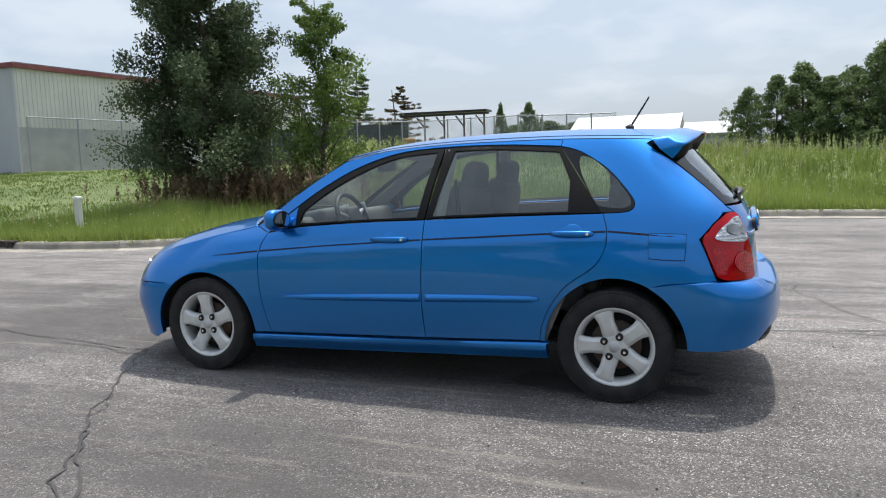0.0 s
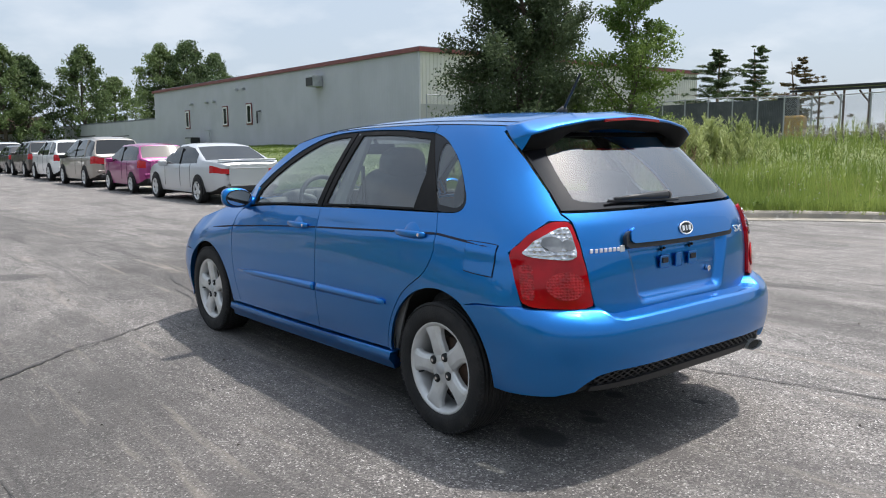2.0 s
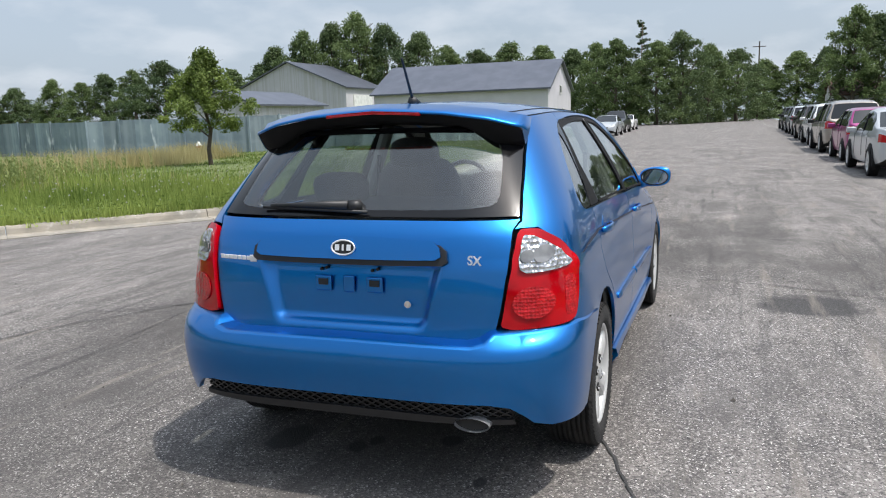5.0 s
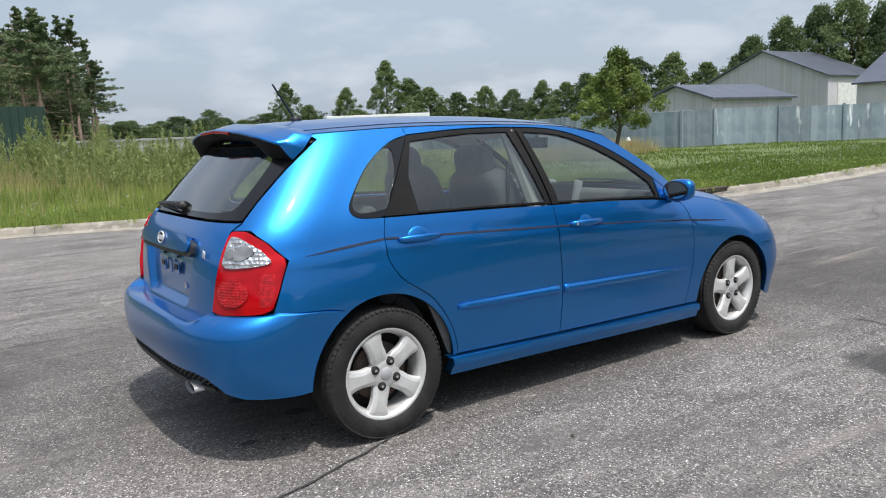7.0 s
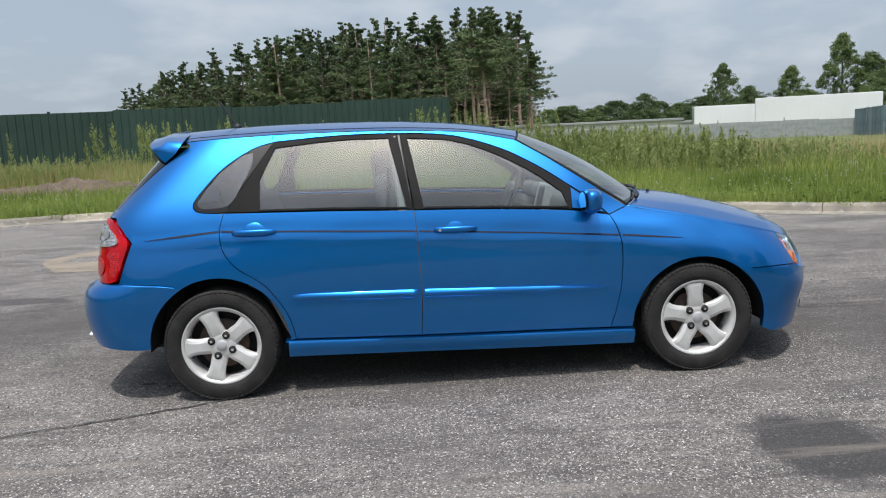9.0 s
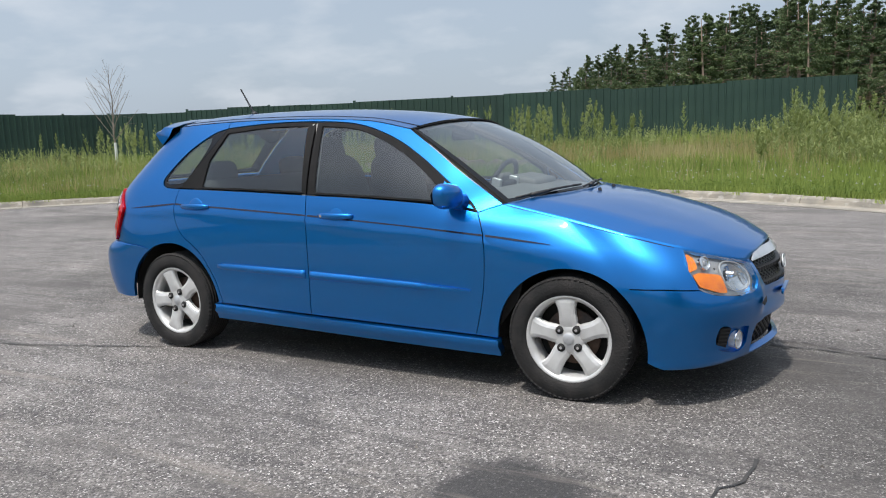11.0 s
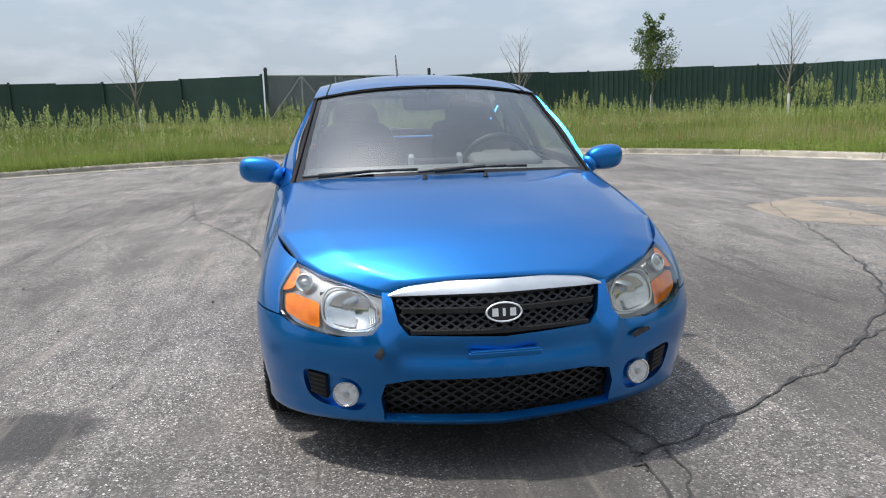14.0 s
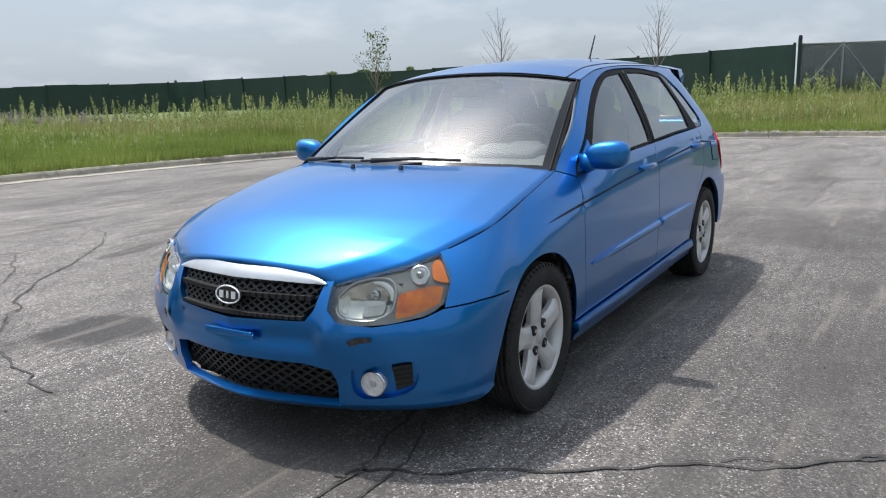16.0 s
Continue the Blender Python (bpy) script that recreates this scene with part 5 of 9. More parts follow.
    part("mirror_foot", rod((0.725, sd * 0.765, 0.945), (0.705, sd * 0.830, 0.965), 0.050, 0.040, 14), m_blue, door, smooth=True)
    # wheel arch liners
    for cx, cz, r in (ARCH_R, ARCH_F):
        v, f = [], []
        for i in range(25):
            a = radians(-3 + 186 * i / 24)
            v += [(cx + (r + 0.012) * math.cos(a), sd * 0.45, cz + (r + 0.012) * math.sin(a)), (cx + (r + 0.012) * math.cos(a), sd * 0.80, cz + (r + 0.012) * math.sin(a))]
        f = [(2 * i, 2 * i + 1, 2 * i + 3, 2 * i + 2) for i in range(24)]
        f.append(tuple(2 * i for i in range(25)))
        part("arch_liner", mesh_of("arch_liner", v, f, m_inner), None, car)


m_blue_dark = m_blue
m_groove = material("shadow_groove", (0.002, 0.006, 0.022), 0.8)
m_mirror = material("mirror_glass", (0.62, 0.65, 0.68), 0.03, 1.0)
both(car_side)
# fuel flap on the left flank
ff = outline(REAR, X(curve([(-1.495, 0.905), (-1.65, 0.902), (-1.665, 0.885), (-1.660, 0.785), (-1.645, 0.772), (-1.50, 0.778), (-1.482, 0.795), (-1.482, 0.892), (-1.495, 0.905)], 3)[:-1]), 0.02)
part("fuel_flap_gap", shell(ff, REAR.point, 1, (0.02, 0.015), -0.003, 0.003, -0.0030), m_groove, car)
part("fuel_flap", shell(ff, REAR.point, 1, (0.02, 0.015), 0.0015, 0.002, -0.0044), m_blue, car)


# ---- rear ----
hatch_loop = outline(REAR, [("y", -0.624, 1.036), ("y", 0.624, 1.036), ("y", 0.606, 1.0), ("y", 0.600, 0.86), ("y", 0.562, 0.65), ("y", 0.545, 0.612), ("y", 0.50, 0.600),
                            ("y", -0.50, 0.600), ("y", -0.545, 0.612), ("y", -0.562, 0.65), ("y", -0.600, 0.86), ("y", -0.606, 1.0)])


def hatch_relief(uv):
    """The number plate's shallow bed, and the swell above it."""
    p = REAR.point(uv[:, 0], uv[:, 1])
    edge = lambda v, lo, hi, s: np.clip((v - lo) / s, 0, 1) * np.clip((hi - v) / s, 0, 1)
    wid = 0.382 - 0.27 * np.clip(0.90 - p[:, 2], 0, 0.3)
    bed = edge(p[:, 1] / wid, -1, 1, 0.13) * edge(p[:, 2], 0.640, 0.912, 0.045)
    return -0.034 * bed * bed * (3 - 2 * bed)


hatch = part("tailgate", shell(hatch_loop, REAR.point, 1, (0.009, 0.007), proud=hatch_relief), m_blue, car)
glass_loop = outline(REAR, [("y", -0.618, 1.044), ("y", 0.618, 1.044), ("y", 0.604, 1.12), ("y", 0.578, 1.25), ("y", 0.550, 1.367), ("y", -0.550, 1.367), ("y", -0.578, 1.25), ("y", -0.604, 1.12)])
pane_loop = outline(REAR, [("y", a * 0.87, b) for a, b in curve([(-0.60, 1.082), (-0.40, 1.070), (0.40, 1.070), (0.60, 1.082), (0.618, 1.115), (0.598, 1.22), (0.560, 1.300), (0.45, 1.345), (-0.45, 1.345), (-0.560, 1.300), (-0.598, 1.22), (-0.618, 1.115), (-0.60, 1.082)], 3)[:-1]])
part("rear_glass_border", shell(glass_loop, REAR.point, 1, (0.06, 0.03), 0.002, 0.01, 0.002, [pane_loop]), m_frit, hatch, "black printed glass border")
part("rear_glass", shell(pane_loop, REAR.point, 1, (0.08, 0.04), -0.003, 0.002, 0.003), m_glass_rear, hatch)


def rear_at(y, z, out=0.0):
    u = REAR.u_of_y(abs(y), z) * (1 if y >= 0 else -1)
    p = REAR.point(u, np.atleast_1d(float(z)))[0]
    return Vector((p[0] - out, p[1], p[2]))


# handle bar over the plate: black ends, blue face
def bar_over_plate(y0, y1, z0, z1, out, mat, name, thick=0.03):
    loop = outline(REAR, [("y", a, b) for a, b in list([(y0, z0 + 0.012), (y0 + 0.02, z0), (0, z0 - 0.004), (y1 - 0.02, z0), (y1, z0 + 0.012), (y1 - 0.006, z1 - 0.02), (y1 - 0.03, z1), (0, z1 + 0.012), (y0 + 0.03, z1), (y0 + 0.006, z1 - 0.02)])], 0.012)
    return part(name, shell(loop, REAR.point, 1, (0.03, 0.02), 0, thick, -out), mat, hatch)


bar_over_plate(-0.394, 0.394, 0.880, 0.950, 0.020, m_black, "handle_bar", 0.04)
bar_over_plate(-0.372, 0.372, 0.899, 0.960, 0.030, m_blue, "handle_cover", 0.025)


def oval_badge(at, turn_z, tilt, w, h, parent):
    """An oval badge: dark field, bright rim, plain bright bars."""
    m = Matrix.Translation(at) @ pose(0, 0, 0, 0, 0, turn_z) @ pose(0, 0, 0, 90 - tilt, 0, 0)
    b = bmesh.new()
    bmesh.ops.create_cone(b, cap_ends=True, segments=36, radius1=1, radius2=0.94, depth=0.008, matrix=m @ Matrix.Diagonal((w / 2, h / 2, 1, 1)))
    ob = part("badge", b, m_black, parent, "dark oval badge with a bright rim")
    rimb = bmesh.new()
    ring = []
    for i in range(40):
        a = 2 * math.pi * i / 40
        row = []
        for k in range(6):
            c = 2 * math.pi * k / 6
            row.append(rimb.verts.new(m @ Vector(((w / 2 * 0.95 + 0.0035 * math.cos(c)) * math.cos(a), (h / 2 * 0.95 + 0.0035 * math.cos(c)) * math.sin(a), 0.004 + 0.0035 * math.sin(c)))))
        ring.append(row)
    for i in range(40):
        for k in range(6):
            rimb.faces.new((ring[i][k], ring[(i + 1) % 40][k], ring[(i + 1) % 40][(k + 1) % 6], ring[i][(k + 1) % 6]))
    part("badge_rim", rimb, m_letter, ob, smooth=True)
    for dx, ww in ((-0.24, 0.16), (0.0, 0.07), (0.24, 0.16)):
        bb = box((ww * w, h * 0.40, 0.005))
        bb.transform(m @ Matrix.Translation((dx * w, 0, 0.005)))
        part("badge_bar", bb, m_letter, ob)
    return ob


oval_badge(rear_at(0, 0.942, 0.032), -90, 12, 0.098, 0.056, hatch)
# plain bars where the model's name stands
x_bars = np.linspace(0.565, 0.405, 8)
for i, yb in enumerate(x_bars):
    bb = box((0.004, 0.018 if i < 7 else 0.030, 0.017 if i < 7 else 0.027), (0, 0, 0), 0.002)
    bb.transform(Matrix.Translation(rear_at(yb, 0.885, 0.004)))
    part("name_bar", bb, m_letter, hatch)


def lettering(body, size, at, turn_m, mat, parent, depth=0.002):
    cu = bpy.data.curves.new("lettering", "FONT")
    cu.body, cu.size, cu.extrude, cu.align_x, cu.align_y = body, size, depth, "CENTER", "CENTER"
    cu.offset = 0.0006
    tmp = bpy.data.objects.new("tmp", cu)
    me = bpy.data.meshes.new_from_object(tmp)
    bpy.data.objects.remove(tmp)
    me.transform(Matrix.Translation(at) @ turn_m)
    return part("lettering", me, mat, parent, "small chrome lettering")


lettering("SX", 0.046, rear_at(-0.488, 0.900, 0.007), pose(0, 0, 0, 90 - 6, 0, -90 - 8), m_letter, hatch)
# plate bed fittings
for yb in (0.105, -0.105):
    b = box((0.006, 0.066, 0.058), (0, 0, 0), 0.004)
    b.transform(Matrix.Translation(rear_at(yb, 0.800, -0.022)))
    clip_ob = part("plate_clip", b, m_blue, hatch)
    b = box((0.006, 0.040, 0.024), (0, 0, 0), 0.002)
    b.transform(Matrix.Translation(rear_at(yb, 0.806, -0.017)))
    part("clip_hole", b, m_black, clip_ob)
    for dy, dz in ((0.012, 0.052), (-0.010, 0.058)):
        b = rod(rear_at(yb + dy, 0.80 + dz, -0.03), rear_at(yb + dy, 0.80 + dz, -0.022), 0.006, sides=10)
        part("plate_screw", b, m_inner, hatch)
b = box((0.005, 0.045, 0.062), (0, 0, 0), 0.004)
b.transform(Matrix.Translation(rear_at(0.0, 0.800, -0.0225)))
part("plate_pad", b, m_blue, hatch)
part("lock", rod(rear_at(-0.235, 0.735, -0.03), rear_at(-0.235, 0.735, -0.018), 0.013, sides=16), m_chrome, hatch)
# rear wiper
wp = bmesh.new()
w0, w1 = rear_at(0.02, 1.085, 0.030), rear_at(0.36, 1.082, 0.024)
rod(w0, w1, 0.020, 0.007, 8, wp)
rod(rear_at(-0.06, 1.062, 0.018), rear_at(0.40, 1.075, 0.018), 0.007, 0.006, 6, wp)
rod(rear_at(-0.02, 1.08, 0.0), w0, 0.026, 0.020, 10, wp)
part("rear_wiper", wp, m_black, hatch, smooth=True)


def tail_lamp(sd):
    loop = outline(REAR, [("y", 0.618, 1.000)] + X([(-1.845, 1.000), (-1.795, 0.955), (-1.735, 0.878), (-1.778, 0.77), (-1.822, 0.668)]) + [("y", 0.574, 0.654), ("y", 0.592, 0.76), ("y", 0.610, 0.88)], 0.025, 0.14)
    lamp = part("tail_lamp", shell(loop, REAR.point, sd, (0.03, 0.02), 0.003, 0.03, -0.005, proud=lambda uv: 0.010 * np.ones(len(uv))), m_red, car, "red tail lamp with a clear upper section")
    clear = outline(REAR, [("y", 0.634, 0.978)] + X([(-1.872, 0.972), (-1.812, 0.918), (-1.790, 0.868)]) + [("y", 0.628, 0.850)], 0.02, 0.14)
    part("clear_section", shell(clear, REAR.point, sd, (0.012, 0.01), 0, 0.006, -0.021, proud=lambda uv: 0.003 * np.sin(uv[:, 0] * 26) * np.cos(uv[:, 1] * 90)), m_lamp_white, lamp, "clear reversing lamp section")
    for cy, cz, rr in ((0.700, 0.912, 0.030), (0.655, 0.908, 0.022)):
        ring = [("y", cy + rr * math.cos(q), cz + rr * math.sin(q)) for q in np.linspace(0, 2 * np.pi, 20)[:-1]]
        part("bulb_bowl", shell(outline(REAR, ring, 0.02), REAR.point, sd, (0.012, 0.01), 0, 0.003, -0.0255), m_lamp_haze, lamp)
    for cy, cz, rr in ((0.680, 0.752, 0.056),):
        ring = [("y", cy + rr * 1.15 * math.cos(q), cz + rr * math.sin(q)) for q in np.linspace(0, 2 * np.pi, 22)[:-1]]
        part("inner_lens", shell(outline(REAR, ring, 0.02), REAR.point, sd, (0.014, 0.012), 0, 0.003, -0.0165, proud=lambda uv: 0.004 * np.ones(len(uv))), m_red_inner, lamp)
    dots = outline(REAR, X([(-1.835, 0.835), (-1.782, 0.835), (-1.815, 0.700), (-1.860, 0.695)]), 0.02, 0.16)
    part("reflector", shell(dots, REAR.point, sd, (0.02, 0.015), 0, 0.002, -0.0165), m_red_deep, lamp)


both(tail_lamp)

# rear bumper in one piece, round both corners
seam = [("y", 0.0, 0.618), ("y", 0.50, 0.612), ("y", 0.545, 0.622), ("y", 0.575, 0.648)]
half = seam + X([(-1.80, 0.660), (-1.62, 0.648), (-1.488, 0.630)]) + X(arc(*ARCH_R, 119, 179)) + X([(-1.74, 0.304)]) + [("y", 0.755, 0.318), ("y", 0.700, 0.340), ("y", 0.672, 0.372), ("y", 0.630, 0.405), ("y", 0.560, 0.418)]
right = outline(BUMPER, half + [("y", 0.0, 0.422)])


def join_mirrored(me):
    """A half panel and its mirror image in one mesh, welded along the middle."""
    bm = bmesh.new()
    bm.from_mesh(me)
    other = bmesh.new()
    other.from_mesh(me)
    for v in other.verts:
        v.co.y = -v.co.y
    bmesh.ops.reverse_faces(other, faces=other.faces[:])
    tmp = bpy.data.meshes.new("t")
    other.to_mesh(tmp)
    other.free()
    # drop the flange along the middle
    bm.from_mesh(tmp)
    bpy.data.meshes.remove(tmp)
    bmesh.ops.delete(bm, geom=[f for f in bm.faces if all(abs(v.co.y) < 2e-4 for v in f.verts)], context="FACES")
    bmesh.ops.remove_doubles(bm, verts=[v for v in bm.verts if abs(v.co.y) < 2e-4], dist=4e-4)
    for e in bm.edges:
        if len(e.link_faces) != 2 or e.calc_face_angle(0) > 0.8:
            e.smooth = False
    return bm


rear_bumper = part("rear_bumper", join_mirrored(shell(right, BUMPER.point, 1, (0.04, 0.025), 0.0, 0.02)), m_blue, car, smooth=True)
sh = bmesh.new()
edge = []
uz = [(float(np.ravel(BUMPER.u_of_x(q, z) if kd == "x" else BUMPER.u_of_y(q, z))[0]), z) for kd, q, z in seam + X([(-1.80, 0.660), (-1.62, 0.648), (-1.488, 0.630)])]
for (u0, z0), (u1, z1) in zip(uz, uz[1:]):
    edge += [(u0 + (u1 - u0) * i / 12, z0 + (z1 - z0) * i / 12) for i in range(12)]
edge.append(uz[-1])
line = [BUMPER.point(np.array([u]), np.array([z]))[0] for u, z in edge]
line = [np.array((p[0], -p[1], p[2])) for p in line[:0:-1]] + line
rows = []
for p in line:
    inward = np.array((-1.25 - p[0], -0.75 * p[1], 0.0))
    inward /= np.linalg.norm(inward)
    rows.append([sh.verts.new(tuple(p + inward * d + np.array((0, 0, h)))) for d, h in ((0.001, -0.001), (0.010, 0.007), (0.03, 0.011), (0.140, 0.012))])
for p, q in zip(rows, rows[1:]):
    for k in range(3):
        sh.faces.new((p[k], p[k + 1], q[k + 1], q[k]))
bmesh.ops.recalc_face_normals(sh, faces=sh.faces)
part("bumper_ledge", sh, m_blue, rear_bumper, smooth=True)
mesh_loop = outline(BUMPER, [("y", -0.640, 0.335), ("y", 0.640, 0.335), ("y", 0.650, 0.375), ("y", 0.60, 0.42), ("y", -0.60, 0.42), ("y", -0.650, 0.375)])
part("lower_backing", shell(mesh_loop, BUMPER.point, 1, (0.1, 0.05), -0.01, 0.002, 0.05), m_inner, rear_bumper)
val_loop = outline(BUMPER, [("y", -0.645, 0.330), ("y", 0.645, 0.330), ("y", 0.640, 0.350), ("y", 0.0, 0.364), ("y", -0.640, 0.350)])
part("lower_valance", shell(val_loop, BUMPER.point, 1, (0.05, 0.03), 0, 0.02, 0.012), m_black, rear_bumper, "black plastic lower valance")


def lattice(end, y0, y1, z0, z1, pitch, inset, keep, bar=0.006, rise=0.55):
    """A diamond mesh of thin bars on an end's surface."""
    v, f = [], []
    for sgn in (1, -1):
        c = y0 - (z1 - z0) / rise
        while c < y1 + (z1 - z0) / rise:
            pts = []
            for k in range(13):
                z = z0 + (z1 - z0) * k / 12
                y = c + sgn * (z - (z0 + z1) / 2) / rise
                pts.append((y, z) if keep(y, z) else None)
            for a, b in zip(pts, pts[1:]):
                if a and b:
                    quad = []
                    for (y, z), o in ((a, -1), (a, 1), (b, 1), (b, -1)):
                        zz = z + o * bar * 0.5
                        u = end.u_of_y(abs(y), zz) * (1 if y >= 0 else -1)
                        p = end.point(u, np.atleast_1d(zz))[0]
                        quad.append((p[0] - end.sign * inset, p[1], p[2]))
                    i = len(v)
                    v += quad + [(q[0] - end.sign * 0.012, q[1], q[2]) for q in quad]
                    f += [(i, i + 1, i + 2, i + 3), (i, i + 3, i + 7, i + 4), (i + 1, i + 5, i + 6, i + 2)]
            c += pitch
    return mesh_of("mesh", v, f, None)


part("lower_mesh", lattice(BUMPER, -0.63, 0.63, 0.354, 0.422, 0.042, 0.022, lambda y, z: abs(y) < 0.63), m_black, rear_bumper, "black plastic mesh insert")
ex = bmesh.new()
rod((-1.85, -0.50, 0.340), (-2.095, -0.50, 0.342), 0.036, 0.040, 24, ex, False)
ex.transform(Matrix.Translation((0, -0.50, 0.342)) @ Matrix.Diagonal((1, 1.6, 0.60, 1)) @ Matrix.Translation((0, 0.50, -0.342)))
part("exhaust_tip", ex, m_dull_chrome, car, "oval chrome exhaust tip", smooth=True)
exi = bmesh.new()
bmesh.ops.create_circle(exi, cap_ends=True, segments=20, radius=0.037, matrix=Matrix.Translation((-2.08, -0.50, 0.342)) @ pose(0, 0, 0, 0, -90, 0) @ Matrix.Diagonal((0.60, 1.6, 1, 1)))
part("exhaust_bore", exi, m_inner, car)


# ---- roof, bonnet, windscreen ----
def patch(rows, cols, point, mat, name, parent, label="", keep=None):
    """A smooth grid patch from point(u, v), u and v in 0..1."""
    v = [point(i / rows, j / cols) for i in range(rows + 1) for j in range(cols + 1)]
    f = [(i * (cols + 1) + j, i * (cols + 1) + j + 1, (i + 1) * (cols + 1) + j + 1, (i + 1) * (cols + 1) + j) for i in range(rows) for j in range(cols)
         if keep is None or keep((i + 0.5) / rows, (j + 0.5) / cols)]
    me = mesh_of(name, v, f, None, True)
    bm = bmesh.new()
    bm.from_mesh(me)
    bmesh.ops.delete(bm, geom=[q for q in bm.verts if not q.link_faces], context="VERTS")
    bmesh.ops.recalc_face_normals(bm, faces=bm.faces)
    up = sum((f2.normal.z for f2 in bm.faces))
    if up < 0:
        bmesh.ops.reverse_faces(bm, faces=bm.faces)
    return part(name, bm, mat, parent, label, smooth=True)


ROOF_X = [0.42, 0.20, 0.0, -0.35, -0.9, -1.3, -1.60]
ROOF_Z = [1.378, 1.416, 1.440, 1.464, 1.474, 1.466, 1.450]
rail_x, rail_z = np.array([p[0] for p in RAIL])[::-1], np.array([p[1] for p in RAIL])[::-1]


def roof_point(u, v):
    e = 2 * v - 1
    xe = 0.345 + (-1.56 - 0.345) * u
    xc = 0.42 + (-1.62 - 0.42) * u
    x = xc + (xe - xc) * e * e
    ze = float(np.interp(xe, rail_x, rail_z))
    ye = float(side_point(np.array([xe]), np.array([ze]))[0, 1])
    zc = float(cubic(np.array(ROOF_X[::-1]), np.array(ROOF_Z[::-1]), np.array([xc]))[0])
    return (x, ye * e, ze + (zc - ze) * (1 - abs(e) ** 2.4) + 0.002)


roof = patch(40, 32, roof_point, m_blue, "roof", car)
for sd in (1, -1):
    pts = [Vector(roof_point(k / 20, 0.5 + sd * 0.445)) + Vector((0, 0, -0.003)) for k in range(0, 20)]
    part("roof_gutter", tube(pts, 0.006, 6), m_trim, roof, "black roof gutter strip")


def screen_point(u, v, lift=0.0):
    e = 2 * v - 1
    lo = np.array([1.175 - 0.235 * abs(e) ** 2.2, 0.0, 0.958 - 0.022 * e * e])
    hi = np.array([0.425 - 0.078 * e * e, 0.0, 1.374 - 0.050 * abs(e) ** 2.2])
    b = float(side_point(np.array([0.935]), np.array([0.935]))[0, 1]), float(side_point(np.array([0.345]), np.array([1.325]))[0, 1])
    p = lo + (hi - lo) * u
    y = e * (b[0] + (b[1] - b[0]) * u)
    s = math.sin(math.pi * u) * (1 - e ** 4)
    return (p[0] + 0.022 * s - lift, y, p[2] + 0.030 * s - lift)


inside_screen = lambda u, v: 0.05 < u < 0.982 and 0.036 < v < 0.964
in_border = lambda u, v: 0.012 < v < 0.988
screen = patch(60, 84, lambda u, v: screen_point(u, v, 0.004), m_glass_front, "windscreen", car, keep=inside_screen)
patch(60, 84, lambda u, v: screen_point(u, v, 0.003), m_frit, "windscreen_border", screen, "black windscreen border", keep=lambda u, v: in_border(u, v) and not inside_screen(u, v))
for lo, hi in ((0.0, 0.012), (0.988, 1.0)):
    patch(60, 2, lambda u, v: screen_point(u, lo + (hi - lo) * v, 0.001), m_trim, "pillar_edge", car, "black windscreen side trim")
for sd in (0, 1):
    part("screen_seal", tube([Vector(screen_point(k / 16, 0.012 + 0.976 * sd)) for k in range(17)], 0.005, 6), m_trim, screen)
part("screen_seal", tube([Vector(screen_point(0.995, k / 16)) + Vector((0.002, 0, -0.001)) for k in range(17)], 0.004, 6), m_trim, screen)

B_T = np.array([0.0, 0.35, 0.70, 0.82, 1.0])
B_TE = np.array([0.0, 0.35, 0.70, 0.82, 0.90, 0.95, 1.0])
B_EDGE = [side_point(np.array([x]), np.array([z]))[0] for x, z in ((0.935, 0.935), (1.25, 0.868), (1.56, 0.796))] + [FRONT.point(FRONT.u_of_x(1.805, 0.732), np.array([0.732]))[0]] + [FRONT.point(FRONT.u_of_y(a, b), np.array([b]))[0] for a, b in ((0.60, 0.701), (0.50, 0.675), (0.390, 0.648))]
B_EDGE = np.array(B_EDGE)
B_MID = np.array([(1.175, 0.968), (1.47, 0.925), (1.80, 0.838), (1.925, 0.788), (2.086, 0.700)])


def bonnet_point(u, v):
    e = 2 * v - 1
    ed = np.array([np.interp(u, B_TE, B_EDGE[:, k]) for k in range(3)])
    mid = cubic(B_T, B_MID, np.array([u]))[0]
    a = abs(e)
    # flat middle, a soft crease, then the fall to the wings
    flat, fall = 0.34 * (a / 0.80) ** 2.2, 0.34 + 0.66 * (a - 0.80) / 0.20
    k = min(1.0, max(0.0, (a - 0.74) / 0.12))
    k = k * k * (3 - 2 * k)
    g = flat * (1 - k) + fall * k if 0.74 < a < 0.86 else (flat if a <= 0.74 else fall)
    return (mid[0] + (ed[0] - mid[0]) * a ** 2.2, ed[1] * e, mid[1] + (ed[2] - mid[1]) * g + 0.001)


bonnet = patch(50, 48, bonnet_point, m_blue, "bonnet", car)
bb = bmesh.new()
bb.from_mesh(bonnet.data)
rim = bmesh.ops.extrude_edge_only(bb, edges=[e for e in bb.edges if e.is_boundary])
for q in rim["geom"]:
    if isinstance(q, bmesh.types.BMVert):
        q.co += Vector((-0.004, -0.003 * math.copysign(1, q.co.y), -0.016))
bb.to_mesh(bonnet.data)
bb.free()
part("bonnet_gap", tube([Vector(bonnet_point(k / 30, 0.0)) + Vector((0, 0.002, -0.004)) for k in range(25)], 0.004, 5), m_inner, bonnet)
part("bonnet_gap", tube([Vector(bonnet_point(k / 30, 1.0)) + Vector((0, -0.002, -0.004)) for k in range(25)], 0.004, 5), m_inner, bonnet)
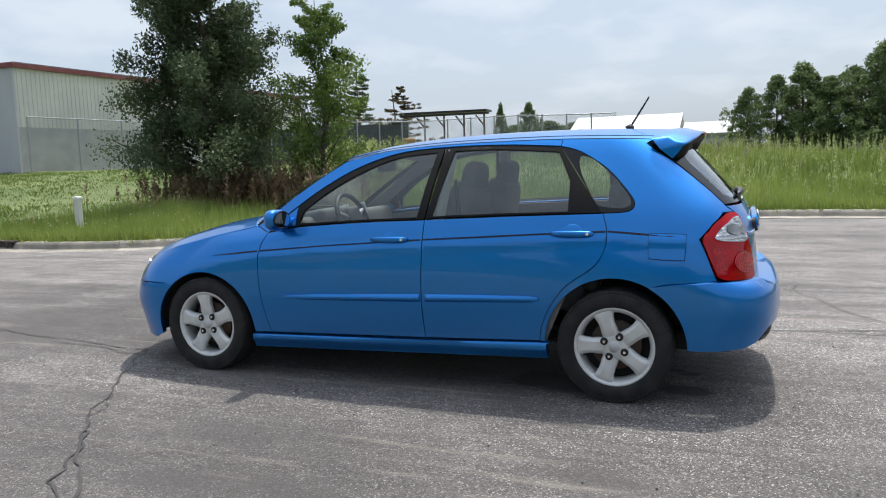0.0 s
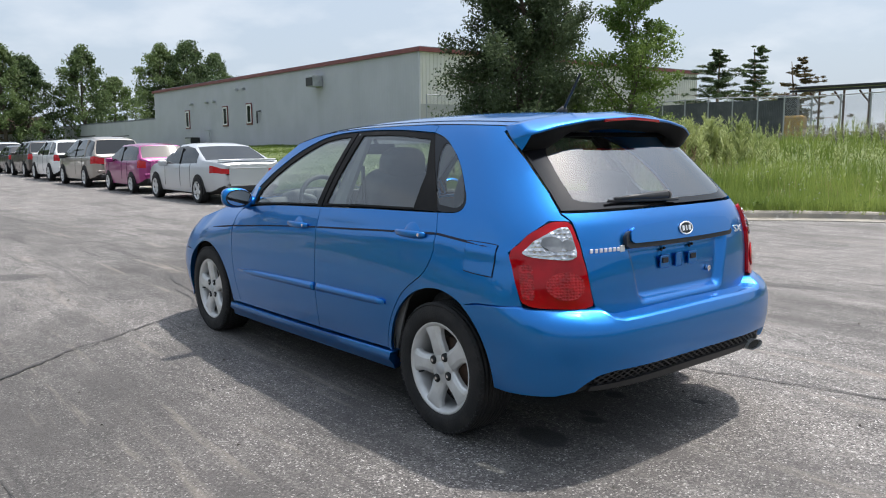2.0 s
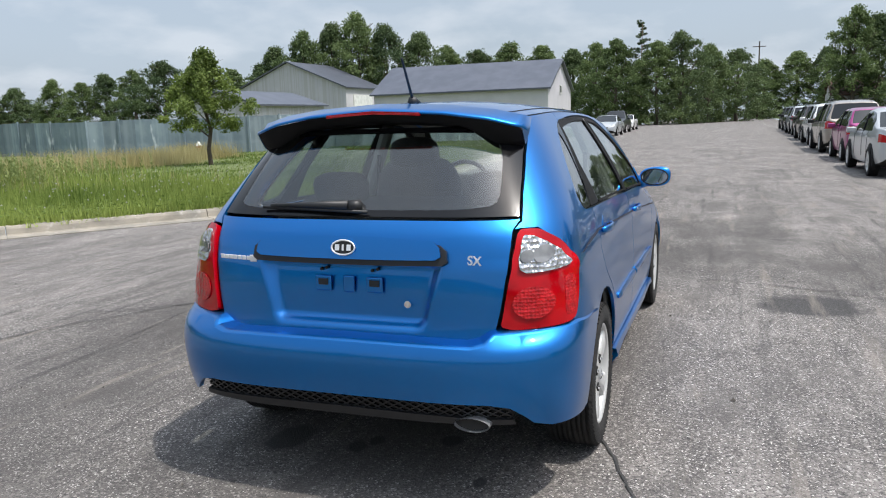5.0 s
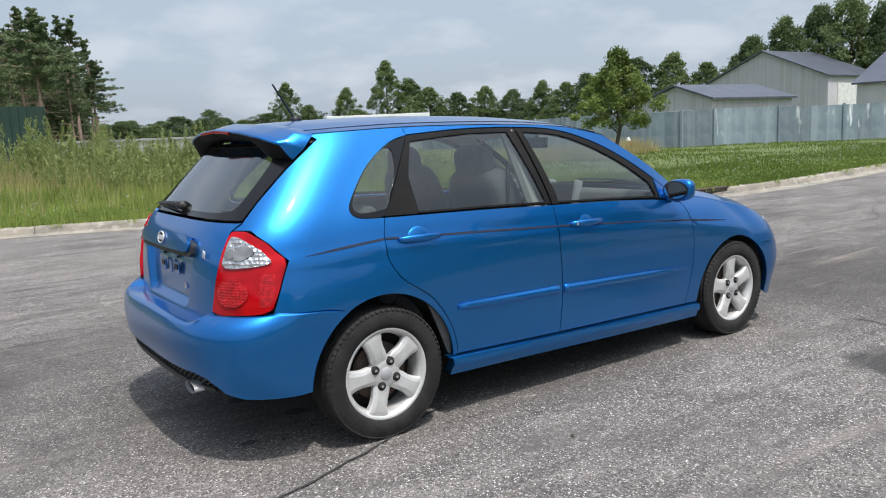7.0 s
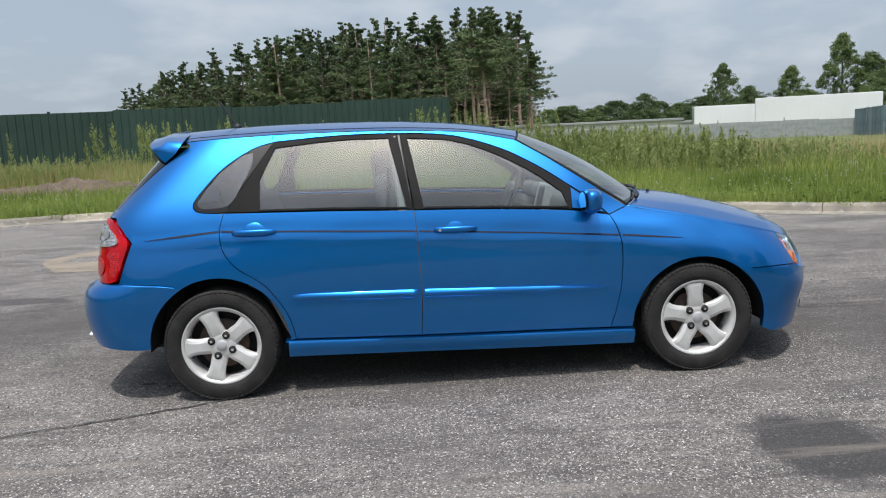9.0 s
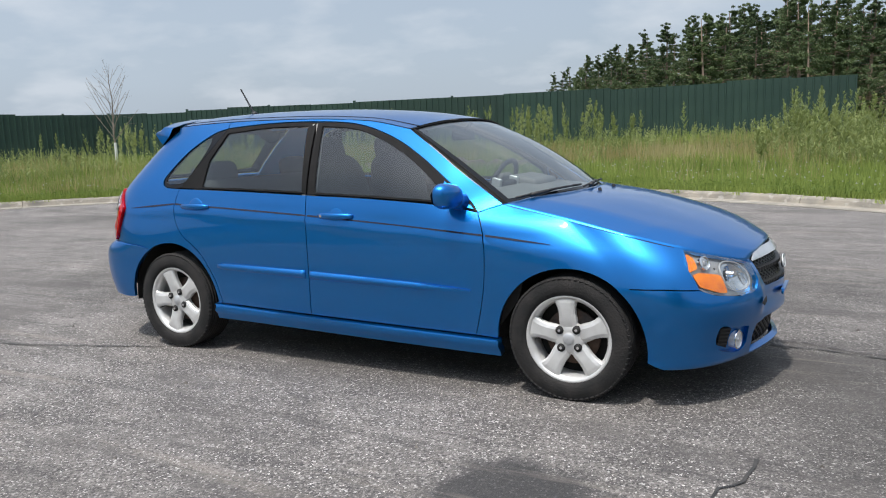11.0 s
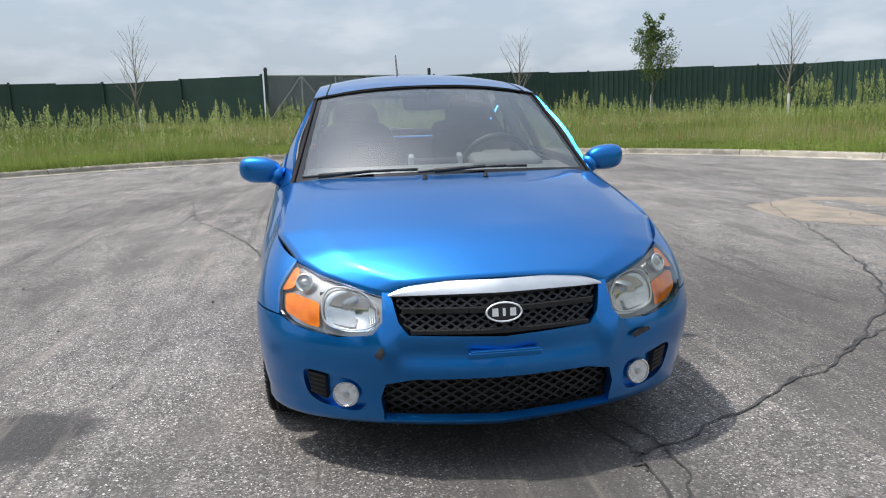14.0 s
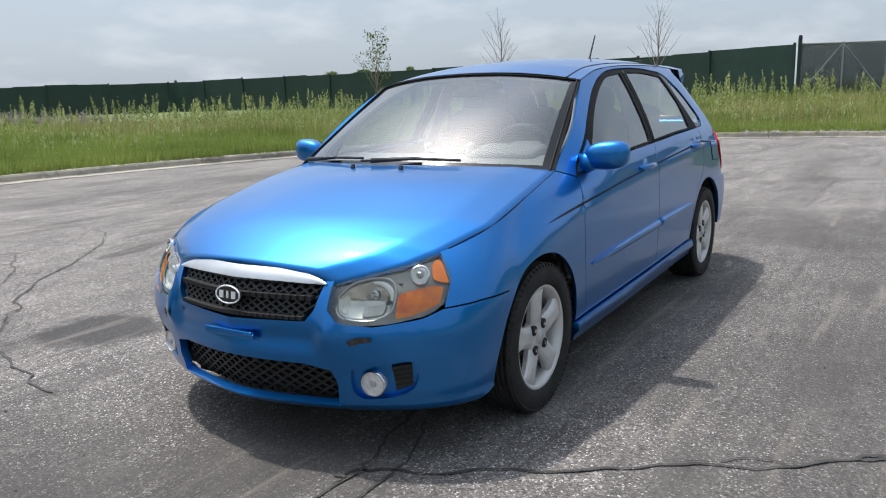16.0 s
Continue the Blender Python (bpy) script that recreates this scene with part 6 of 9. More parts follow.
# cowl between bonnet and windscreen
part("cowl", patch(3, 30, lambda u, v: (1.19 - 0.235 * abs(2 * v - 1) ** 2.2 - 0.09 * (1 - u), 0.70 * (2 * v - 1), 0.953 - 0.022 * (2 * v - 1) ** 2 - 0.01 * u), m_black, "cowl", None).data, None, car, "black plastic cowl")
bpy.data.objects.remove(bpy.data.objects["cowl"])
# wipers, washer jets
for y0, y1, u1 in ((-0.08, 0.30, 0.060), (-0.58, -0.20, 0.048)):
    wb = bmesh.new()
    a = Vector(screen_point(0.015, y0 / 1.42 + 0.5)) + Vector((0.02, 0, 0.02))
    b = Vector(screen_point(u1, (y1 + 0.05) / 1.42 + 0.5)) + Vector((0.012, 0, 0.022))
    rod(a, a.lerp(b, 0.55), 0.012, 0.006, 8, wb)
    for k in range(5):
        p, q = [Vector(screen_point(0.02 + 0.012 * math.sin(t * 3.14) + 0.022 * t, (y0 - 0.07 + 0.50 * t) / 1.42 + 0.5)) + Vector((0.012, 0, 0.014)) for t in (k / 5, (k + 1) / 5)]
        rod(p, q, 0.006, 0.006, 6, wb)
    part("wiper", wb, m_black, car, smooth=True)
for yj in (-0.13, 0.13):
    part("washer_jet", rod(Vector(bonnet_point(0.10, 0.5 + yj / 1.42)), Vector(bonnet_point(0.10, 0.5 + yj / 1.42)) + Vector((-0.004, 0, 0.016)), 0.012, 0.008, 10), m_black, bonnet)
# aerial
aer = part("aerial", rod((-1.28, 0, 1.462), (-1.30, 0, 1.492), 0.034, 0.014, 12), m_black, roof, "black roof aerial", smooth=True)
part("mast", rod((-1.295, 0, 1.488), (-1.40, 0, 1.655), 0.007, 0.005, 8), m_black, aer)

# ---- roof spoiler: a thin blue blade, the shade beneath painted in black ----
def spoiler_ring(y):
    """Upper skin from the roof to the lip, then the underside back to the glass, as (x, z)."""
    k = min(1.0, abs(y) / 0.575)
    zr = float(np.interp(k, [0, 0.5, 0.8, 1.0], [1.456, 1.442, 1.420, 1.392]))
    root = -1.475 - 0.03 * (1 - k)
    tip_x = -1.722 + 0.035 * k ** 2 + 0.045 * k ** 6
    zt = zr - 0.018 - 0.010 * k ** 2
    lobe = math.exp(-((k - 0.84) / 0.15) ** 2)
    back = -1.600 + 0.02 * k ** 2
    skin = [(root, zr), (0.5 * (root + tip_x), zr + 0.006), (tip_x + 0.05, zt + 0.007), (tip_x + 0.006, zt), (tip_x, zt - 0.008), (tip_x + 0.004, zt - 0.012)]
    under = [(tip_x + 0.006, zt - 0.013), (tip_x + 0.04, zt - 0.040 - 0.050 * lobe), (back, zt - 0.058 - 0.062 * lobe), (back + 0.06, zt - 0.03)]
    return skin, under


def spoiler_skin(which, closed, y_end):
    b = bmesh.new()
    rings = [[b.verts.new((x, y, z)) for x, z in (spoiler_ring(y)[0] + spoiler_ring(y)[1] if closed else spoiler_ring(y)[which])] for y in np.linspace(-y_end, y_end, 41)]
    for p, q in zip(rings, rings[1:]):
        for i in range(len(p) - 1):
            b.faces.new((p[i], p[i + 1], q[i + 1], q[i]))
    if which == 0:
        # the ends turn down to the glass
        for ring, y in ((rings[0], -y_end), (rings[-1], y_end)):
            low = [b.verts.new((x, y * 1.002, z)) for x, z in spoiler_ring(y)[1][::-1]]
            b.faces.new(ring + low[::-1])
    bmesh.ops.recalc_face_normals(b, faces=b.faces)
    return b


spoiler = part("roof_spoiler", spoiler_skin(0, False, 0.578), m_blue, car, smooth=True)
part("spoiler_underside", spoiler_skin(1, False, 0.574), m_trim, spoiler, "spoiler underside blackened for its shade", smooth=True)
sl = bmesh.new()
sl_rows = []
for i in range(13):
    y = -0.20 + 0.40 * i / 12
    x, z = spoiler_ring(y)[0][4]
    sl_rows.append([sl.verts.new((x + dx, y, z + dz)) for dx, dz in ((0.004, 0.002), (-0.005, 0.002), (-0.005, -0.010), (0.004, -0.010))])
for p, q in zip(sl_rows, sl_rows[1:]):
    for i in range(4):
        sl.faces.new((p[i], p[(i + 1) % 4], q[(i + 1) % 4], q[i]))
bmesh.ops.recalc_face_normals(sl, faces=sl.faces)
part("brake_light_strip", sl, m_red_deep, spoiler, "red high brake light strip")

# ---- front ----
def fy(points):
    return [("y", a, z) for a, z in points]


front_half = [("y", 0.0, 0.512), ("y", 0.315, 0.520), ("y", 0.345, 0.560), ("y", 0.365, 0.655), ("y", 0.392, 0.652), ("y", 0.395, 0.56), ("y", 0.43, 0.520), ("y", 0.55, 0.508)] + X([(1.95, 0.532), (1.893, 0.559), (1.75, 0.567), (1.605, 0.564)]) \
    + X(arc(*ARCH_F, 50, -8)) + X([(1.74, 0.196)]) + fy([(0.70, 0.192), (0.58, 0.188), (0.42, 0.180), (0.405, 0.188), (0.0, 0.188)])
front_loop = outline(FRONT, front_half)
low_hole = [("y", 0.0, 0.216), ("y", 0.400, 0.212), ("y", 0.412, 0.29), ("y", 0.395, 0.345), ("y", 0.30, 0.366), ("y", 0.0, 0.370)]
pod = curve([(0.468, 0.352), (0.55, 0.366), (0.655, 0.385), (0.672, 0.35), (0.655, 0.285), (0.60, 0.250), (0.50, 0.236), (0.464, 0.262), (0.458, 0.31), (0.468, 0.352)], 4)[:-1]
pod_loop = outline(FRONT, fy(pod), 0.02)


def bumper_relief(uv):
    p = FRONT.point(uv[:, 0], uv[:, 1])
    y, z = np.abs(p[:, 1]), p[:, 2]
    crease = 0.014 * np.exp(-((y - 0.40 - 0.25 * (z - 0.5)) / 0.035) ** 2) * np.clip((z - 0.40) / 0.06, 0, 1)
    dish = -0.022 * np.clip((0.40 - y) / 0.06, 0, 1) * np.exp(-((z - 0.455) / 0.05) ** 2)
    lip = 0.012 * np.exp(-((z - 0.205) / 0.02) ** 2)
    return crease + dish + lip


# the grille opening is cut out of the half as a notch along the middle
front_half_cut = [("y", 0.0, 0.512)] + front_half[1:-1] + [("y", 0.0, 0.188), ("y", 0.0, 0.214)] + low_hole[1:-1] + [("y", 0.0, 0.372)]
fb_me = shell(outline(FRONT, front_half_cut), FRONT.point, 1, (0.022, 0.016), 0.0, 0.03, 0, [pod_loop], bumper_relief)
front_bumper = part("front_bumper", join_mirrored(fb_me), m_blue, car, smooth=True)


def front_at(y, z, out=0.0):
    u = FRONT.u_of_y(abs(y), z) * (1 if y >= 0 else -1)
    p = FRONT.point(u, np.atleast_1d(float(z)))[0]
    return Vector((p[0] + out, p[1], p[2]))


def backing(points, inset, mat, name, parent, label=""):
    loop = outline(FRONT, fy(points), 0.03)
    return part(name, shell(loop, FRONT.point, 1, (0.08, 0.04), -0.02, 0.002, inset), mat, parent, label)


backing([(-0.41, 0.214), (0.41, 0.214), (0.41, 0.374), (-0.41, 0.374)], 0.07, m_inner, "lower_backing", front_bumper)
part("lower_grille", lattice(FRONT, -0.405, 0.405, 0.220, 0.366, 0.052, 0.045, lambda y, z: abs(y) < 0.402, 0.010, 0.62), m_black, front_bumper, "black mesh lower grille")
grille = backing([(-0.345, 0.53), (0.345, 0.53), (0.365, 0.655), (-0.365, 0.655)], 0.055, m_inner, "grille", car, "black honeycomb grille with an oval badge")
part("grille_mesh", lattice(FRONT, -0.36, 0.36, 0.532, 0.652, 0.040, 0.018, lambda y, z: abs(y) < 0.318 + 0.35 * (z - 0.52), 0.008, 0.62), m_black, grille)
for z, hh in ((0.596, 0.016), (0.646, 0.012), (0.528, 0.012)):
    bb = bmesh.new()
    for i in range(24):
        wd = 0.61 + 0.7 * (z - 0.528)
        y = -wd / 2 + wd * (i + 0.5) / 24
        box((0.03, wd / 24 + 0.001, hh), front_at(y, z, -0.016), 0, bm=bb)
    part("grille_bar", bb, m_black, grille)
sb = bmesh.new()
srow = []
for i in range(41):
    y = -0.372 + 0.744 * i / 40
    hgt = 0.040 * (1 - 0.85 * (abs(y) / 0.372) ** 5)
    zt = 0.650 - 0.008 * (abs(y) / 0.372) ** 2 + hgt
    srow.append([sb.verts.new(front_at(y, zt - hgt * k, 0.008 + 0.004 * math.sin(k * 3.14))) for k in (0, 0.3, 0.7, 1)])
for a, b in zip(srow, srow[1:]):
    for k in range(3):
        sb.faces.new((a[k], a[k + 1], b[k + 1], b[k]))
bmesh.ops.recalc_face_normals(sb, faces=sb.faces)
part("bonnet_strip", sb, m_dull_chrome, bonnet, "bright strip over the grille", smooth=True)
oval_badge(front_at(0, 0.592, 0.012), 90, 8, 0.125, 0.066, grille)
# plate holder
ph = box((0.012, 0.25, 0.020), (0, 0, 0), 0.004)
ph.transform(Matrix.Translation(front_at(0, 0.452, -0.012)))
holder = part("plate_holder", ph, m_blue, front_bumper)
ph = box((0.018, 0.235, 0.007), (0, 0, 0), 0.002)
ph.transform(Matrix.Translation(front_at(0, 0.465, -0.012)))
part("holder_edge", ph, m_blue, holder)


def front_side(sd):
    # fog lamp pod
    part("fog_pod", shell(pod_loop, FRONT.point, sd, (0.03, 0.02), -0.006, 0.002, 0.020), m_blue, front_bumper)
    vent = outline(FRONT, fy([(0.598, 0.270), (0.648, 0.290), (0.660, 0.372), (0.598, 0.362)]), 0.02)
    part("side_vent", shell(vent, FRONT.point, sd, (0.03, 0.02), 0, 0.03, 0.004), m_inner, front_bumper, "black side vent")
    for k in range(5):
        zs = 0.284 + 0.018 * k
        slat = outline(FRONT, fy([(0.600, zs), (0.652, zs + 0.010), (0.652, zs + 0.017), (0.600, zs + 0.007)]), 0.02)
        part("vent_slat", shell(slat, FRONT.point, sd, (0.03, 0.02), 0, 0.01, 0.001), m_black, front_bumper)
    c = front_at(0.528, 0.298, -0.006)
    d = Vector((0.90, 0.20 * sd, 0.0)).normalized()
    c = Vector((c.x, sd * c.y, c.z))
    fog = part("fog_lamp", rod(c - d * 0.04, c + d * 0.004, 0.040, 0.043, 24), m_fog, front_bumper, "round clear fog lamp")
    part("fog_ring", tube([c + d * 0.006 + d.to_track_quat("Z", "Y") @ Vector((0.043 * math.cos(a), 0.043 * math.sin(a), 0)) for a in np.linspace(0, 2 * np.pi, 25)], 0.004, 6), m_chrome, fog)
    part("fog_bulb", rod(c, c + d * 0.012, 0.014, 0.010, 12), m_silver, fog)
    # headlamp: housing, dished reflector, amber corner, clear cover
    pts = X(curve([(1.800, 0.732), (1.830, 0.655), (1.886, 0.574)], 4)) + X([(1.935, 0.540)]) + fy(curve([(0.60, 0.516), (0.50, 0.508), (0.43, 0.512), (0.392, 0.535), (0.380, 0.59), (0.386, 0.640)], 3)) + fy([(0.50, 0.674), (0.60, 0.702)])
    loop = outline(FRONT, pts, 0.02, 0.12)
    main = outline(FRONT, fy(curve([(0.412, 0.600), (0.420, 0.550), (0.47, 0.530), (0.55, 0.532), (0.592, 0.560), (0.588, 0.630), (0.540, 0.660), (0.455, 0.645), (0.412, 0.600)], 5)[:-1]), 0.015)
    housing = m_lamp_haze if sd > 0 else m_lamp_clear
    lamp = part("headlamp", shell(loop, FRONT.point, sd, (0.03, 0.02), 0.003, 0.03, 0.026, [main]), housing, car, "large clear headlamp with an amber corner" if sd < 0 else "large hazed headlamp with an amber corner")
    middle = main.mean(0)

    def dish(uv):
        d = (uv - middle) / np.abs(main - middle).max(0)
        return -0.040 * np.clip(1 - (d ** 2).sum(1), 0, 1)

    part("reflector", shell(main, FRONT.point, sd, (0.010, 0.008), -0.002, 0.006, 0.024, proud=dish), m_bowl, lamp, "bright dished main reflector")
    for pane in ([(0.500, 0.541), (0.572, 0.550), (0.578, 0.588), (0.500, 0.580)], [(0.428, 0.560), (0.452, 0.548), (0.452, 0.622), (0.428, 0.606)]):
        part("fluted_panel", shell(outline(FRONT, fy(pane), 0.015, 0.1), FRONT.point, sd, (0.012, 0.01), 0, 0.002, 0.022, proud=lambda uv: dish(uv) * 0.75), m_flute, lamp)
    bulb = front_at(0.510, 0.600, -0.040)
    bulb = Vector((bulb.x, sd * bulb.y, bulb.z))
    part("bulb_cap", rod(bulb - Vector((0.02, 0, 0)), bulb + Vector((0.012, 0, 0)), 0.019, 0.014, 18), m_chrome, lamp)
    bezel = [FRONT.point(np.array([u]), np.array([z]))[0] - np.array((0.022, 0, 0)) for u, z in main]
    part("reflector_rim", tube([Vector((p[0], sd * p[1], p[2])) for p in bezel + bezel[:1]], 0.0035, 6), m_silver, lamp)
    ind = outline(FRONT, fy([(0.612, 0.534), (0.66, 0.542)]) + X([(1.895, 0.578), (1.862, 0.632)]) + fy([(0.70, 0.640), (0.610, 0.618)]), 0.02, 0.10)
    part("indicator", shell(ind, FRONT.point, sd, (0.02, 0.015), 0, 0.004, 0.014), m_amber, lamp, "amber indicator")
    ind2 = outline(FRONT, X([(1.876, 0.655), (1.850, 0.700), (1.820, 0.720), (1.814, 0.700), (1.842, 0.640)]), 0.02, 0.15)
    part("side_reflector", shell(ind2, FRONT.point, sd, (0.03, 0.02), 0, 0.004, 0.010), m_amber, lamp)
    cc = front_at(0.650, 0.668, -0.012)
    cc = Vector((cc.x, sd * cc.y, cc.z))
    dd = Vector((0.85, 0.40 * sd, 0.30)).normalized()
    turn_q = dd.to_track_quat("Z", "Y")
    part("side_light", rod(cc - dd * 0.02, cc + dd * 0.004, 0.026, 0.030, 20), m_bowl, lamp)
    part("side_light_ring", tube([cc + dd * 0.006 + turn_q @ Vector((0.030 * math.cos(q), 0.030 * math.sin(q), 0)) for q in np.linspace(0, 2 * np.pi, 25)], 0.0045, 6), m_chrome, lamp)
    part("side_light_lens", rod(cc, cc + dd * 0.010, 0.017, 0.010, 16), m_lamp_white, lamp, smooth=True)
    part("lens", shell(loop, FRONT.point, sd, (0.03, 0.02), 0.003, 0.012, -0.004), m_lens if sd < 0 else m_lens_dull, lamp)


both(front_side)
# scuffs on the front bumper
for sc in ([(0.470, 0.462), (0.50, 0.474), (0.545, 0.476), (0.552, 0.462), (0.515, 0.456), (0.482, 0.446)], [(-0.425, 0.455), (-0.412, 0.475), (-0.395, 0.482), (-0.390, 0.462), (-0.405, 0.442)]):
    lp = outline(FRONT, fy([(abs(a), b) for a, b in sc]), 0.01)
    part("scuff", shell(lp, FRONT.point, 1 if sc[0][0] > 0 else -1, (0.02, 0.01), 0, 0.001, -0.012, proud=bumper_relief), m_scuff, front_bumper, "bare scuffed patch in the paint")

# ---- underside and inner shell ----
ub = bmesh.new()
box((3.6, 1.04, 0.12), (-0.02, 0, 0.29), 0.03, bm=ub)
box((1.72, 1.50, 0.12), (0.0, 0, 0.28), 0.02, bm=ub)
box((0.4, 0.96, 0.26), (1.68, 0, 0.40), 0.05, bm=ub)
box((0.35, 1.1, 0.26), (-1.72, 0, 0.50), 0.05, bm=ub)
part("underbody", ub, m_inner, car)
part("exhaust_box", box((0.45, 0.4, 0.14), (-1.66, -0.35, 0.32), 0.06), m_inner, car)
for sd in (1, -1):
    dk = flank([(-0.93, 0.30), (0.85, 0.27), (0.86, 0.905), (-0.23, 0.978), (-1.22, 1.008), (-1.25, 0.80), (-1.05, 0.58)], 0.1)
    part("door_lining", shell(dk, side_point, sd, 0.12, 0.0, 0.01, 0.036), m_dash, car)
    en = outline(FRONT, X([(0.90, 0.28), (0.90, 0.92), (1.25, 0.84), (1.75, 0.70), (1.85, 0.60), (1.80, 0.52), (1.62, 0.52)] + arc(1.31, 0.275, 0.40, 50, 175, 10)), 0.1)
    part("wing_lining", shell(en, FRONT.point, sd, (0.12, 0.08), 0.0, 0.005, 0.05), m_inner, car)
    qn = outline(REAR, X(arc(-1.305, 0.30, 0.40, 10, 170, 10)) + X([(-1.85, 0.45)]) + [("y", 0.55, 0.60), ("y", 0.58, 0.98)] + X([(-1.45, 1.0), (-1.20, 0.90), (-1.0, 0.60)]), 0.1)
    part("quarter_lining", shell(qn, REAR.point, sd, (0.15, 0.1), 0.0, 0.005, 0.05), m_inner, car)
part("radiator_panel", box((0.02, 1.20, 0.46), (1.92, 0, 0.41)), m_inner, car)
part("under_tray", box((0.26, 0.76, 0.02), (1.88, 0, 0.205)), m_inner, car)
part("firewall", box((0.05, 1.3, 0.65), (0.98, 0, 0.58)), m_inner, car)
part("headliner", patch(12, 12, lambda u, v: tuple(np.array(roof_point(u, 0.06 + 0.88 * v)) - np.array((0, 0, 0.035))), m_headliner, "headliner", None).data, None, car)
bpy.data.objects.remove(bpy.data.objects["headliner"])

# ---- interior ----
def rounded_block(size, at, tilt=0.0, bevel=0.05):
    b = bmesh.new()
    bmesh.ops.create_cube(b, size=1.0, matrix=Matrix.Diagonal((*size, 1)))
    bmesh.ops.bevel(b, geom=b.edges[:], offset=bevel, segments=4, profile=0.6, affect="EDGES")
    b.transform(pose(*at, 0, tilt, 0))
    return b


def cushion(size, at, tilt=0.0, k=0.55):
    """A padded block with softly swelling faces."""
    b = bmesh.new()
    bmesh.ops.create_uvsphere(b, u_segments=24, v_segments=16, radius=1)
    for v in b.verts:
        v.co = [math.copysign(abs(c) ** k, c) * d / 2 for c, d in zip(v.co, size)]
    b.transform(pose(*at, 0, tilt, 0))
    return b


for sy in (0.36, -0.36):
    seat = part("front_seat", rounded_block((0.52, 0.50, 0.18), (0.02, sy, 0.52), -6), m_seat, car, "dark grey cloth front seat", smooth=True)
    part("backrest", cushion((0.20, 0.50, 0.72), (-0.30, sy, 0.83), -14, 0.5), m_seat, seat, smooth=True)
    part("headrest", cushion((0.12, 0.29, 0.22), (-0.40, sy, 1.19), -10, 0.62), m_seat, seat, smooth=True)
    for dy in (-0.06, 0.06):
        part("headrest_rod", rod((-0.37, sy + dy, 1.08), (-0.39, sy + dy, 1.16), 0.007), m_chrome, seat)
bench = part("rear_seat", rounded_block((0.50, 1.26, 0.17), (-0.86, 0, 0.54), -5), m_seat, car, "dark grey cloth rear bench", smooth=True)
part("backrest", rounded_block((0.16, 1.24, 0.50), (-1.18, 0, 0.80), -18, 0.06), m_seat, bench, smooth=True)
for sy in (0.38, -0.38):
    part("headrest", cushion((0.11, 0.27, 0.15), (-1.28, sy, 1.09), -10, 0.6), m_seat, bench, smooth=True)
part("load_floor", box((0.62, 1.24, 0.04), (-1.62, 0, 0.66), 0.01), m_seat, car)
part("cabin_floor", box((2.0, 1.36, 0.03), (-0.15, 0, 0.36), 0.01), m_inner, car)
dash = part("dashboard", rounded_block((0.36, 1.34, 0.20), (0.80, 0, 0.86), 8, 0.06), m_dash, car, "grey plastic dashboard", smooth=True)
part("dash_top", rounded_block((0.34, 1.30, 0.04), (0.96, 0, 0.925), 6, 0.015), m_dash, dash, smooth=True)
part("dash_lower", rounded_block((0.20, 1.32, 0.34), (0.84, 0, 0.66), 0, 0.05), m_dash, dash, smooth=True)
part("binnacle", rounded_block((0.20, 0.36, 0.10), (0.66, 0.36, 0.965), 10, 0.04), m_dash, dash, smooth=True)
part("centre_stack", rounded_block((0.05, 0.26, 0.30), (0.60, 0, 0.86), 14, 0.02), m_black, dash, smooth=True)
for dy in (-0.125, 0.125):
    part("stack_trim", rounded_block((0.06, 0.025, 0.32), (0.60, dy, 0.87), 14, 0.01), m_silver, dash, smooth=True)
part("console", rounded_block((0.80, 0.22, 0.22), (0.25, 0, 0.50), 0, 0.04), m_dash, car, smooth=True)
sw_m = Matrix.Translation((0.44, 0.36, 0.935)) @ pose(0, 0, 0, 0, -66, 0)
ringv = [sw_m @ Vector((0.188 * math.cos(a), 0.188 * math.sin(a), 0)) for a in np.linspace(0, 2 * np.pi, 33)]
wheel = part("steering_wheel", tube(ringv, 0.016, 8), m_black, car, "dark steering wheel", smooth=True)
hubb = rounded_block((0.20, 0.17, 0.06), (0, 0, 0), 0, 0.03)
hubb.transform(sw_m)
part("wheel_hub", hubb, m_dash, wheel, smooth=True)
for a in (0.4, math.pi - 0.4, -math.pi / 2):
    part("wheel_spoke", rod(sw_m @ Vector((0.05 * math.sin(a), 0.05 * math.cos(a), 0)), sw_m @ Vector((0.185 * math.sin(a), 0.185 * math.cos(a), 0)), 0.02, 0.014, 8), m_silver, wheel)
part("column", rod((0.45, 0.36, 0.92), (0.75, 0.36, 0.80), 0.05, 0.06, 10), m_dash, wheel)
rm = rounded_block((0.035, 0.25, 0.07), (0.36, 0, 1.285), 0, 0.015)
mir = part("inside_mirror", rm, m_black, car, smooth=True)
part("mirror_stalk", rod((0.37, 0, 1.30), (0.42, 0, 1.36), 0.012), m_black, mir)
for sd in (1, -1):
    part("b_pillar_lining", tube([(-0.28, sd * 0.72, 0.95), (-0.32, sd * 0.55, 1.36)], 0.04, 8), m_headliner, car)
    part("belt", tube([(-0.36, sd * 0.60, 1.20), (-0.40, sd * 0.62, 0.70)], 0.012, 6), m_black, car)

# ---- wheels ----
def lathe(profile, segs, closed=False):
    """Turns a profile of (radius, width) about the y axis."""
    b = bmesh.new()
    rings = [[b.verts.new((r * math.cos(2 * math.pi * i / segs), w, r * math.sin(2 * math.pi * i / segs))) for i in range(segs)] for r, w in profile]
    pairs = list(zip(rings, rings[1:])) + ([(rings[-1], rings[0])] if closed else [])
    for p, q in pairs:
        for i in range(segs):
            b.faces.new((p[i], p[(i + 1) % segs], q[(i + 1) % segs], q[i]))
    bmesh.ops.recalc_face_normals(b, faces=b.faces)
    return b


